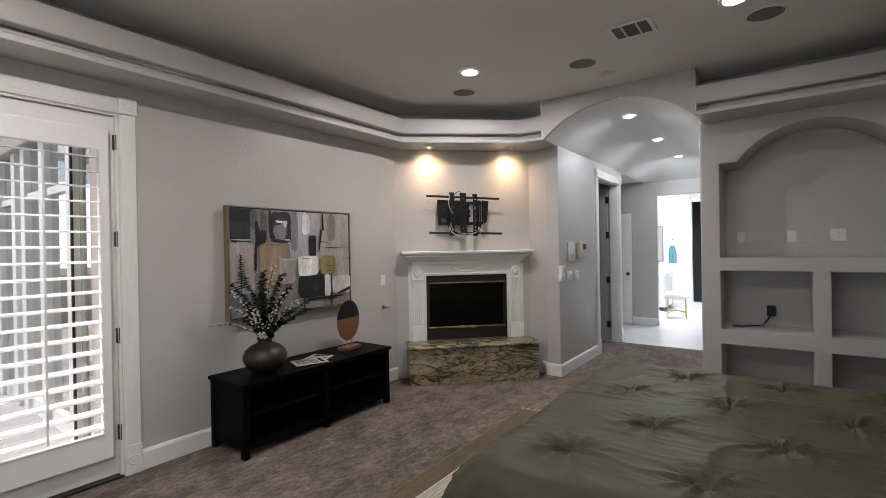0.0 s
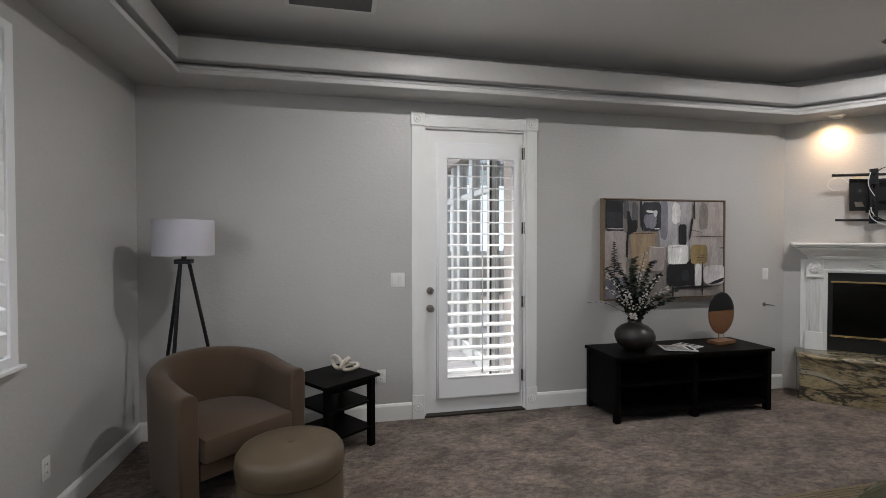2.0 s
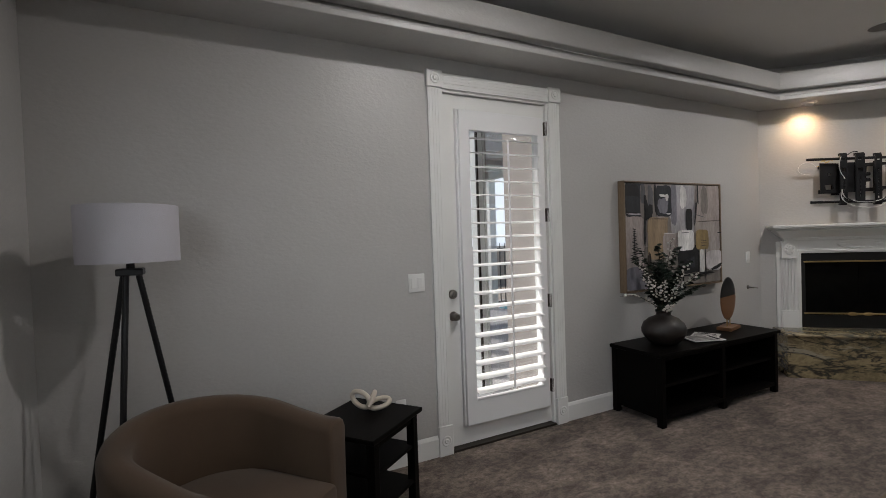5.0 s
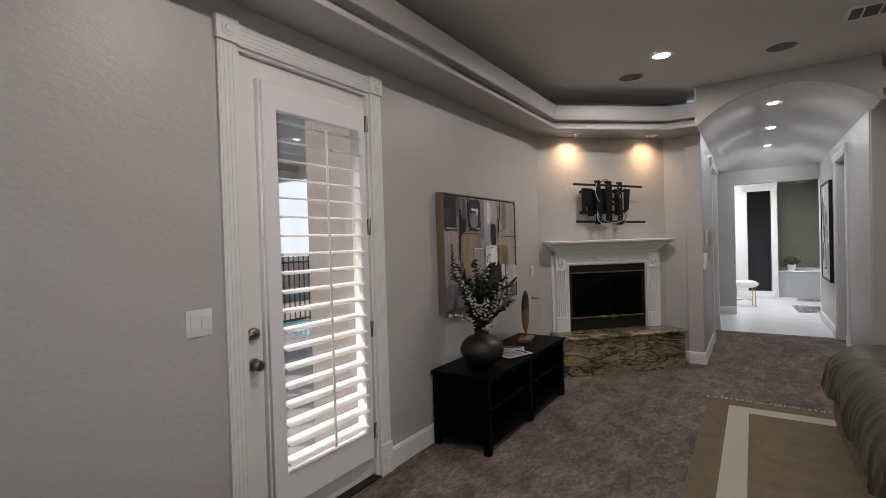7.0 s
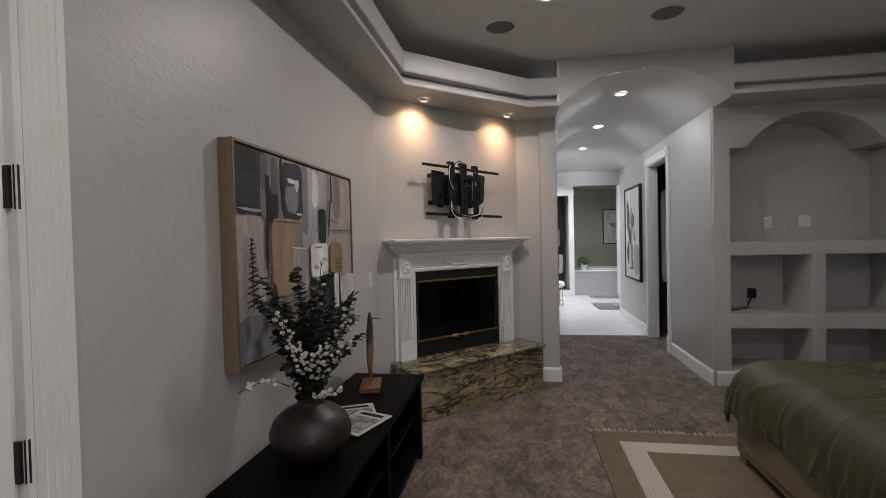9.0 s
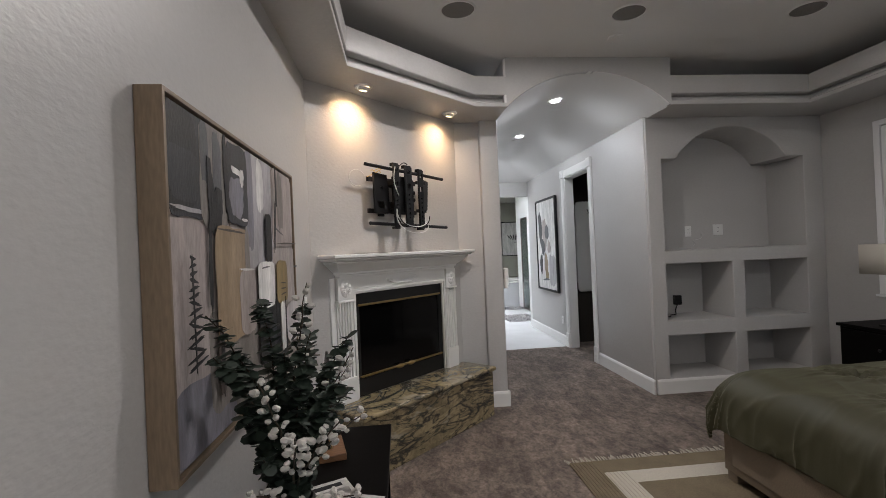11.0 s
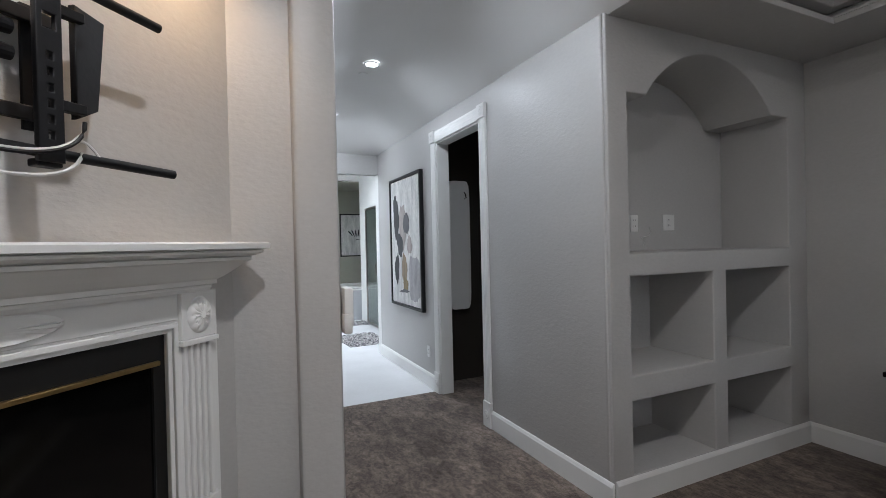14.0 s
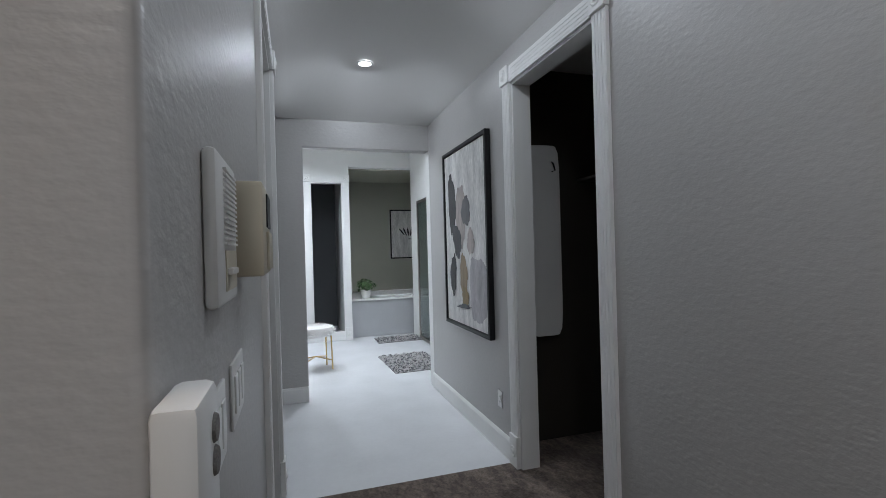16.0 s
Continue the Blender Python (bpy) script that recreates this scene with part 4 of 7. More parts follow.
def table_lamp():
    t = thing("table_lamp", pose(0.80, 4.085, 0.716), "black geometric table lamp with ivory box shade on the nightstand", "table lamp")
    part("base_plate", boxes((-0.075, -0.10, 0, 0.075, 0.10, 0.018), bevel=0.003), BLACK, t)

    def loop(y, z, w, h, x):
        return plate([(y - w / 2, z), (y + w / 2, z), (y + w / 2, z + h), (y - w / 2, z + h)], [[(y - w / 2 + 0.012, z + 0.012), (y + w / 2 - 0.012, z + 0.012), (y + w / 2 - 0.012, z + h - 0.012), (y - w / 2 + 0.012, z + h - 0.012)]], 0.016, 0.002, Matrix.Translation((x - 0.008, 0, 0)) @ YZ)
    for y, z, w, h, x in ((0.02, 0.018, 0.095, 0.16, 0), (-0.012, 0.09, 0.11, 0.12, 0.017), (0.025, 0.17, 0.075, 0.14, 0), (-0.02, 0.25, 0.095, 0.13, 0.017), (0.0, 0.018, 0.03, 0.30, -0.017)):
        part("square_link", loop(y, z, w, h, x), BLACK, t)
    part("stem", moved(lathe([(0, 0.36), (0.008, 0.36), (0.008, 0.70), (0.012, 0.70), (0.012, 0.73), (0, 0.73)], 12), Matrix.Identity(4)), BLACK, t)
    part("shade", plate(rect(-0.115, -0.20, 0.115, 0.20), [rect(-0.111, -0.196, 0.111, 0.196)], 0.235, 0, Matrix.Translation((0, 0, 0.415))), IVORY, t, "ivory rectangular fabric shade")
    part("shade_frame", boxes((-0.111, -0.004, 0.62, 0.111, 0.004, 0.626), (-0.004, -0.196, 0.62, 0.004, 0.196, 0.626)), BLACK, t)
    return t


table_lamp()


# ---- television stand and what stands on it ----
def tv_stand():
    t = thing("tv_stand", pose(0, 0, 0), "espresso wooden media console with open shelves", "media console")
    x0, x1, y0, y1, h = -3.575, -3.11, 1.825, 3.345, 0.548
    part("top", boxes((x0 - 0.005, y0 - 0.018, h - 0.028, x1 + 0.018, y1 + 0.018, h), bevel=0.005), DARKWOOD, t)
    for y in (y0, y1 - 0.045):
        part("side_panel", boxes((x0, y + 0.008, 0.06, x1 - 0.05, y + 0.037, h - 0.028)), DARKWOOD, t)
        for x in (x0, x1 - 0.05):
            part("post", boxes((x, y, 0, x + 0.05, y + 0.045, h - 0.028), bevel=0.003), DARKWOOD, t)
    ym = (y0 + y1) / 2
    part("divider", boxes((x0, ym - 0.02, 0.06, x1 - 0.01, ym + 0.02, h - 0.028)), DARKWOOD, t)
    part("centre_foot", boxes((x1 - 0.05, ym - 0.025, 0, x1 - 0.004, ym + 0.025, 0.065)), DARKWOOD, t)
    part("bottom_shelf", boxes((x0, y0 + 0.045, 0.06, x1 - 0.006, y1 - 0.045, 0.085)), DARKWOOD, t)
    for a, b in ((y0 + 0.037, ym - 0.02), (ym + 0.02, y1 - 0.037)):
        part("shelf", boxes((x0, a, 0.285, x1 - 0.03, b, 0.305)), DARKWOOD, t)
        part("back_panel", plate(rect(a, 0.085, b, h - 0.028), [rect(a + 0.06, 0.44, a + 0.24, 0.50), rect(a + 0.06, 0.225, a + 0.24, 0.26)], 0.008, 0, Matrix.Translation((x0, 0, 0)) @ YZ), DARKWOOD, t)
    part("apron", boxes((x1 - 0.03, y0 + 0.045, h - 0.055, x1 - 0.012, y1 - 0.045, h - 0.028)), DARKWOOD, t)
    return t


tv_stand()
STAND_TOP = 0.549


def vase():
    t = thing("vase", pose(-3.325, 2.14, STAND_TOP), "round dark brown clay vase with narrow neck on the console", "vase")
    part("body", lathe([(0, 0.0), (0.075, 0.0), (0.09, 0.008), (0.14, 0.045), (0.165, 0.09), (0.168, 0.125), (0.15, 0.17), (0.11, 0.205), (0.07, 0.222), (0.055, 0.232), (0.053, 0.248), (0.062, 0.262), (0.056, 0.264), (0.046, 0.25), (0.046, 0.23), (0.06, 0.215), (0, 0.20)], 48), CLAY, t, "", True)
    return t


vase()


def bouquet():
    t = thing("bouquet", pose(-3.325, 2.14, STAND_TOP + 0.2), "green eucalyptus and white catkin branches standing in the vase", "dried bouquet")
    rr = random.Random(11)
    sprays = [(-0.05, -0.42, 0.26, 1), (0.02, -0.31, 0.46, 1), (0.10, -0.36, 0.36, 1), (0.16, -0.20, 0.33, 1), (0.21, -0.05, 0.30, 1), (0.17, 0.10, 0.44, 1), (0.05, 0.06, 0.64, 1), (0.14, 0.26, 0.36, 1), (0.20, -0.16, 0.14, 1),
              (-0.16, -0.10, 0.58, 0), (-0.08, 0.05, 0.64, 0), (0.02, 0.18, 0.62, 0), (0.05, 0.42, 0.33, 0), (0.12, 0.34, 0.26, 0), (-0.10, -0.22, 0.50, 0), (0.08, -0.08, 0.52, 0), (0.15, 0.14, 0.47, 0),
              (-0.17, 0.10, 0.45, 0), (0.0, -0.02, 0.46, 0), (0.10, 0.08, 0.36, 0), (-0.08, -0.12, 0.34, 0), (0.16, -0.12, 0.40, 0), (0.03, 0.20, 0.44, 0), (-0.02, -0.16, 0.24, 0), (0.12, 0.02, 0.25, 0)]
    for k, (dx, dy, tip, white) in enumerate(sprays):
        catkin = white == 1
        a = math.atan2(dy, dx)
        pts = [Vector((0.02 * math.cos(a), 0.02 * math.sin(a), -0.1))]
        bow = 1.5 + 0.5 * rr.random()
        for i in range(1, 11):
            s = i / 10
            droop = 0.05 * max(0.0, s - 0.7) ** 2 / 0.09 if k in (0, 10, 11) else 0.0
            pts.append(Vector((dx * s ** bow, dy * s ** bow, tip * s ** 0.9 - droop)) + Vector((rr.uniform(-1, 1), rr.uniform(-1, 1), 0)) * 0.006)
        br = part("branch", tube(pts, 0.0035, 6, 0.0015), STEM, t)
        bm = bmesh.new()
        n = 112 if not catkin else 20
        for i in range(n):
            s = (0.42 if catkin else 0.16) + (0.58 if catkin else 0.84) * i / n
            p = pts[0].lerp(pts[1], 0) if s < 0.1 else pts[min(int(s * 10), 9)].lerp(pts[min(int(s * 10) + 1, 10)], s * 10 - int(s * 10))
            th = i * 2.4 + rr.uniform(-0.4, 0.4)
            out = Vector((math.cos(th), math.sin(th), rr.uniform(0.0, 0.5))).normalized()
            if catkin:
                c = p + out * 0.010
                q = out.to_track_quat("Z", "Y").to_matrix().to_4x4()
                size = rr.uniform(0.8, 1.5)
                blob = [(0, 0), (0.0055, 0.004), (0.0068, 0.010), (0.004, 0.017), (0, 0.019)]
                rings = []
                for r_, z_ in blob:
                    rings.append([bm.verts.new(Matrix.Translation(c) @ q @ Vector((r_ * size * math.cos(m * 1.0472), r_ * size * math.sin(m * 1.0472), z_ * size))) for m in range(6)])
                for ra, rb in zip(rings, rings[1:]):
                    for m in range(6):
                        bm.faces.new((ra[m], ra[(m + 1) % 6], rb[(m + 1) % 6], rb[m]))
            else:
                size = rr.uniform(0.013, 0.023) * (1.15 - 0.35 * s)
                side = out.cross(Vector((0, 0, 1))).normalized()
                up = Vector((rr.uniform(-0.4, 0.4), rr.uniform(-0.4, 0.4), 1)).normalized()
                nrm = (up + out * rr.uniform(-0.3, 0.6)).normalized()
                fw = (out - nrm * out.dot(nrm)).normalized()
                side = nrm.cross(fw)
                c = p + fw * size * 1.05
                ring = [bm.verts.new(c + (fw * math.cos(m * math.pi / 4) * 1.1 + side * math.sin(m * math.pi / 4)) * size + nrm * (0.12 * size * abs(math.sin(m * math.pi / 4)))) for m in range(8)]
                mid = bm.verts.new(c - nrm * 0.05 * size)
                for m in range(8):
                    bm.faces.new((mid, ring[m], ring[(m + 1) % 8]))
        tagged(part("catkin" if catkin else "foliage", bm, BUD if catkin else LEAF, br, "fuzzy white buds" if catkin else "round dusty green leaves", True), kind="stuff")
    return t


bouquet()


def sculpture():
    t = thing("disc_sculpture", pose(-3.365, 3.06, STAND_TOP, 0, 0, 13), "round two-tone wooden disc sculpture on a block base", "sculpture")
    part("base", boxes((-0.06, -0.115, 0, 0.06, 0.115, 0.03), bevel=0.003), WOODWARM, t)
    for y in (-0.035, 0.035):
        part("pin", moved(lathe([(0, 0), (0.005, 0), (0.005, 0.075), (0, 0.075)], 10), Matrix.Translation((0, y, 0.03))), BRASS, t)

    def half(z0, z1):
        bm = bmesh.new()
        n = 20
        rows = []
        for i in range(n + 1):
            z = z0 + (z1 - z0) * i / n
            hw = 0.185 * math.sqrt(max(1 - ((z - 0.275) / 0.192) ** 2, 0.0004))
            th = 0.014 * math.sqrt(max(1 - ((z - 0.275) / 0.20) ** 2, 0.01))
            rows.append([bm.verts.new((th * math.cos(a), hw * math.sin(a), z)) for a in [2 * math.pi * k / 24 for k in range(24)]])
        for a, b in zip(rows, rows[1:]):
            for k in range(24):
                bm.faces.new((a[k], a[(k + 1) % 24], b[(k + 1) % 24], b[k]))
        bm.faces.new(rows[0][::-1])
        bm.faces.new(rows[-1])
        bmesh.ops.recalc_face_normals(bm, faces=bm.faces[:])
        return bm
    part("upper_disc", half(0.30, 0.466), BLACK, t, "blackened upper half", True)
    part("lower_disc", half(0.084, 0.30), WOODWARM, t, "warm brown wooden lower half", True)
    return t


sculpture()


PRINT = mat("printed_photo", (0.20, 0.19, 0.18), 0.4, grain=0.7, grain_scale=26, stain=0.7, stain_scale=14)


def magazine(m, label):
    t = thing("magazine", m, label, "magazine")
    part("pages", boxes((-0.10, -0.135, 0, 0.10, 0.135, 0.006), bevel=0.001), PAPER, t)
    part("cover_picture", boxes((-0.085, -0.115, 0.0062, 0.085, 0.06, 0.0068)), PRINT, t, "mottled cover picture")
    part("title_bar", boxes((-0.07, 0.08, 0.0062, 0.07, 0.11, 0.0068)), BLACKCLOTH, t)
    return t


magazine(pose(-3.30, 2.62, STAND_TOP, 0, 0, 25), "open printed magazine lying on the console")
magazine(pose(-3.24, 2.50, STAND_TOP + 0.0068, 0, 0, -20), "folded printed leaflet lying on a magazine")


# ---- sitting corner ----
def armchair():
    t = thing("armchair", pose(-2.905, -1.085, 0, 0, 0, 40) @ Matrix.Scale(0.94, 4), "tan velvet barrel armchair with loose seat cushion", "armchair")
    n = 40
    path = []
    for i in range(n + 1):
        s = i / n
        if s < 0.22:
            path.append((0.36 - 0.36 * s / 0.22, -0.36, 0.0))
        elif s > 0.78:
            path.append((0.36 * (s - 0.78) / 0.22, 0.36, 0.0))
        else:
            a = -math.pi / 2 - math.pi * (s - 0.22) / 0.56
            path.append((0.36 * math.cos(a), 0.36 * math.sin(a), 0.0))
    bm = bmesh.new()
    rows = []
    for i, (x, y, _) in enumerate(path):
        a, b = path[max(i - 1, 0)], path[min(i + 1, n)]
        d = Vector((b[0] - a[0], b[1] - a[1])).normalized()
        nx, ny = d.y, -d.x
        # nx, ny points outward for a path running clockwise round the back
        out = Vector((nx, ny))
        if out.dot(Vector((x - 0.1, y))) < 0:
            out = -out
        s = i / n
        k = math.sin(math.pi * min(max((s - 0.05) / 0.9, 0), 1)) ** 1.4
        h = 0.715 + 0.10 * k
        w = 0.058
        prof = [(-w, 0.14), (-w, h - 0.05), (-w + 0.012, h - 0.02), (-w + 0.03, h - 0.004), (0, h), (w - 0.03, h - 0.004), (w - 0.012, h - 0.02), (w, h - 0.05), (w * 0.9, 0.30), (w * 0.7, 0.09), (-w, 0.09)]
        rows.append([bm.verts.new((x + out.x * o, y + out.y * o, z)) for o, z in prof])
    m = len(rows[0])
    for a, b in zip(rows, rows[1:]):
        for k in range(m):
            bm.faces.new((a[k], a[(k + 1) % m], b[(k + 1) % m], b[k]))
    bm.faces.new(rows[0][::-1])
    bm.faces.new(rows[-1])
    bmesh.ops.recalc_face_normals(bm, faces=bm.faces[:])
    ends = [e for e in bm.edges if len({f for f in e.link_faces if len(f.verts) > 4}) == 1 and len(e.link_faces) == 2]
    bmesh.ops.bevel(bm, geom=ends, offset=0.014, segments=3, affect="EDGES", profile=0.5)
    part("shell", bm, BROWNVELVET, t, "curved velvet back and arms", True)
    seat = [(0.40, -0.295), (0.40, 0.295)] + [(0.305 * math.cos(a), 0.305 * math.sin(a)) for a in [math.pi / 2 + math.pi * i / 14 for i in range(15)]]
    part("seat_cushion", prism(seat, 0.30, 0.455, 0.03), BROWNVELVET, t, "", True)
    deck = [(0.365, -0.30), (0.365, 0.30)] + [(0.308 * math.cos(a), 0.308 * math.sin(a)) for a in [math.pi / 2 + math.pi * i / 14 for i in range(15)]]
    part("seat_base", prism(deck, 0.20, 0.298, 0.012), BROWNVELVET, t, "", True)
    for x, y in ((0.28, -0.33), (0.28, 0.33), (-0.2, -0.25), (-0.2, 0.25)):
        part("foot", moved(lathe([(0, 0), (0.016, 0), (0.024, 0.092), (0, 0.092)], 12), Matrix.Translation((x, y, 0))), DARKWOOD, t)
    return t


armchair()


def ottoman():
    t = thing("ottoman", pose(-2.345, -0.605, 0) @ Matrix.Diagonal((0.945, 0.945, 1, 1)), "round tan leather pouf ottoman with stitched top", "ottoman")
    part("body", lathe([(0, 0.012), (0.265, 0.012), (0.285, 0.03), (0.292, 0.10), (0.29, 0.24), (0.283, 0.27), (0.280, 0.276)], 56), TANLEATHER, t, "", True)
    part("cushion_top", lathe([(0.275, 0.276), (0.292, 0.285), (0.298, 0.33), (0.292, 0.375), (0.268, 0.405), (0.22, 0.418), (0.10, 0.424), (0.02, 0.421), (0, 0.418)], 56), TANLEATHER, t, "", True)
    part("piping", moved(lathe([(0.286, 0.2765), (0.292, 0.2795), (0.286, 0.2825)], 56), Matrix.Identity(4)), BROWNVELVET, t)
    part("button", moved(lathe([(0.016, 0), (0.013, 0.006), (0, 0.008)], 16), Matrix.Translation((0, 0, 0.418))), TANLEATHER, t, "", True)
    for k in range(3):
        a = 2.1 * k
        part("foot", moved(lathe([(0, 0), (0.02, 0), (0.02, 0.013), (0, 0.013)], 10), Matrix.Translation((0.2 * math.cos(a), 0.2 * math.sin(a), 0))), BLACK, t)
    return t


ottoman()


def side_table():
    t = thing("side_table", pose(-3.205, -0.39, 0, 0, 0, 36.9), "black wooden side table with two lower shelves", "side table")
    x0, x1, y0, y1 = -0.225, 0.225, -0.24, 0.24
    part("top", boxes((x0, y0, 0.50, x1, y1, 0.524), bevel=0.006), DARKWOOD, t)
    for x in (x0 + 0.02, x1 - 0.065):
        for y in (y0 + 0.03, y1 - 0.075):
            part("leg", boxes((x, y, 0, x + 0.045, y + 0.045, 0.50), bevel=0.003), DARKWOOD, t)
    for z in (0.13, 0.32):
        part("shelf", boxes((x0 + 0.025, y0 + 0.04, z, x1 - 0.03, y1 - 0.04, z + 0.016)), DARKWOOD, t)
    for x in (x1 - 0.05, x0 + 0.03):
        part("apron", boxes((x, y0 + 0.07, 0.455, x + 0.015, y1 - 0.07, 0.50)), DARKWOOD, t)
    return t


side_table()


def knot():
    t = thing("link_sculpture", pose(-3.28, -0.335, 0.525, 0, 0, 20), "ivory ceramic chain-link ornament on the side table", "ornament")
    for m in (pose(-0.02, -0.035, 0.066, 85, 25, 20), pose(0.0, 0.02, 0.054, 60, 10, -50), pose(0.025, 0.055, 0.03, 20, -10, 60)):
        pts = [(0.058 * math.cos(a), 0.036 * math.sin(a), 0) for a in [2 * math.pi * i / 20 for i in range(21)]]
        part("link", moved(tube(pts, 0.0135, 10), m), CERAMIC, t, "", True)
    return t


knot()


def floor_lamp():
    t = thing("floor_lamp", pose(-3.235, -1.385, 0), "tripod floor lamp with black legs and grey drum shade", "floor lamp")
    for a, r in ((236, 0.31), (334, 0.17), (130, 0.31)):
        c, q = math.cos(radians(a)), math.sin(radians(a))
        part("leg", tube([(0.03 * c, 0.03 * q, 1.36), (r * c, r * q, 0.0)], 0.0125, 10), BLACK, t)
    part("hub", boxes((-0.05, -0.05, 1.336, 0.05, 0.05, 1.366), bevel=0.006), BLACK, t)
    part("stem", moved(lathe([(0, 1.366), (0.016, 1.366), (0.016, 1.60), (0, 1.60)], 12), Matrix.Identity(4)), BLACK, t)
    part("shade", lathe([(0.187, 1.392), (0.190, 1.392), (0.190, 1.632), (0.187, 1.632), (0.187, 1.392)], 64), SHADECLOTH, t, "grey fabric drum shade", True)
    part("shade_spider", boxes((-0.187, -0.003, 1.585, 0.187, 0.003, 1.591), (-0.003, -0.187, 1.585, 0.003, 0.187, 1.591)), BLACK, t)
    part("bulb", moved(lathe([(0, 0), (0.014, 0.005), (0.03, 0.06), (0.02, 0.09), (0, 0.1)], 16), Matrix.Translation((0, 0, 1.46))), PLASTIC, t, "", True)
    return t


floor_lamp()


# ---- pictures ----
def paint(name, color):
    return mat(name, color, 0.5, stain=0.30, stain_scale=5, grain=0.16, grain_scale=40, bump=0.25, bump_scale=90, stretch=(2.2, 0.6, 1))


P_BASE, P_BLACK, P_SLATE, P_TAN = paint("warm_grey_oil", (0.38, 0.34, 0.32)), paint("black_oil", (0.012, 0.012, 0.013)), paint("slate_oil", (0.026, 0.028, 0.034)), paint("tan_oil", (0.30, 0.22, 0.14))
P_LILAC, P_WHITE, P_OCHRE, P_BLUSH = paint("pale_lilac_oil", (0.40, 0.385, 0.40)), paint("white_oil", (0.70, 0.69, 0.67)), paint("ochre_oil", (0.26, 0.19, 0.085)), paint("blush_oil", (0.38, 0.33, 0.31))
P_GREYLILAC, P_PALE = paint("grey_lilac_oil", (0.20, 0.195, 0.225)), paint("pale_mauve_oil", (0.55, 0.52, 0.52))
P_GREY, P_UMBER, P_TAUPE = paint("grey_oil", (0.10, 0.10, 0.108)), paint("umber_oil", (0.06, 0.045, 0.038)), paint("taupe_oil", (0.22, 0.198, 0.18))


def blotch(w, h, seed, rough=0.08, square=3.0, n=36):
    """The outline of a brushed patch of paint."""
    rr = random.Random(seed)
    ph = [rr.uniform(0, 6.28) for _ in range(4)]
    pts = []
    for i in range(n):
        a = 2 * math.pi * i / n
        c, s = math.cos(a), math.sin(a)
        r = (abs(c) ** square + abs(s) ** square) ** (-1 / square)
        r *= 1 + rough * (math.sin(3 * a + ph[0]) * 0.5 + math.sin(7 * a + ph[1]) * 0.35 + math.sin(13 * a + ph[2]) * 0.25)
        pts.append((c * r * w / 2, s * r * h / 2))
    return pts


def picture(name, m, w, h, depth, border, frame_mat, ground, label):
    t = thing(name, m, label, "painting")
    part("frame", plate(rect(-w / 2, -h / 2, w / 2, h / 2), [rect(-w / 2 + border, -h / 2 + border, w / 2 - border, h / 2 - border)], depth, 0.002), frame_mat, t, "", True)
    part("canvas", boxes((-w / 2 + border + 0.006, -h / 2 + border + 0.006, 0.002, w / 2 - border - 0.006, h / 2 - border - 0.006, depth - 0.012)), ground, t)
    return t


class Painter:
    """Lays patches on a picture by fractions of its width and height from the upper left."""

    def __init__(self, t, w, h, depth, border):
        self.t, self.w, self.h, self.z, self.b, self.k = t, w - 2 * border, h - 2 * border, depth - 0.0115, border, 0

    def patch(self, u0, v0, u1, v1, material, rough=0.08, square=4.0, turn=0.0):
        self.k += 1
        cx, cy = ((u0 + u1) / 2 - 0.5) * self.w, (0.5 - (v0 + v1) / 2) * self.h
        bm = plate(blotch((u1 - u0) * self.w, (v1 - v0) * self.h, self.k, rough, square), [], 0.0012, 0, Matrix.Translation((cx, cy, self.z + 0.00035 * self.k)) @ pose(0, 0, 0, 0, 0, turn))
        hw, hh = self.w / 2 - 0.008, self.h / 2 - 0.008
        for v in bm.verts:
            v.co.x, v.co.y = min(max(v.co.x, -hw), hw), min(max(v.co.y, -hh), hh)
        part("brush_patch", bm, material, self.t)


M_WALLPIC = Matrix(((0, 0, 1, W), (1, 0, 0, 0), (0, 1, 0, 0), (0, 0, 0, 1)))


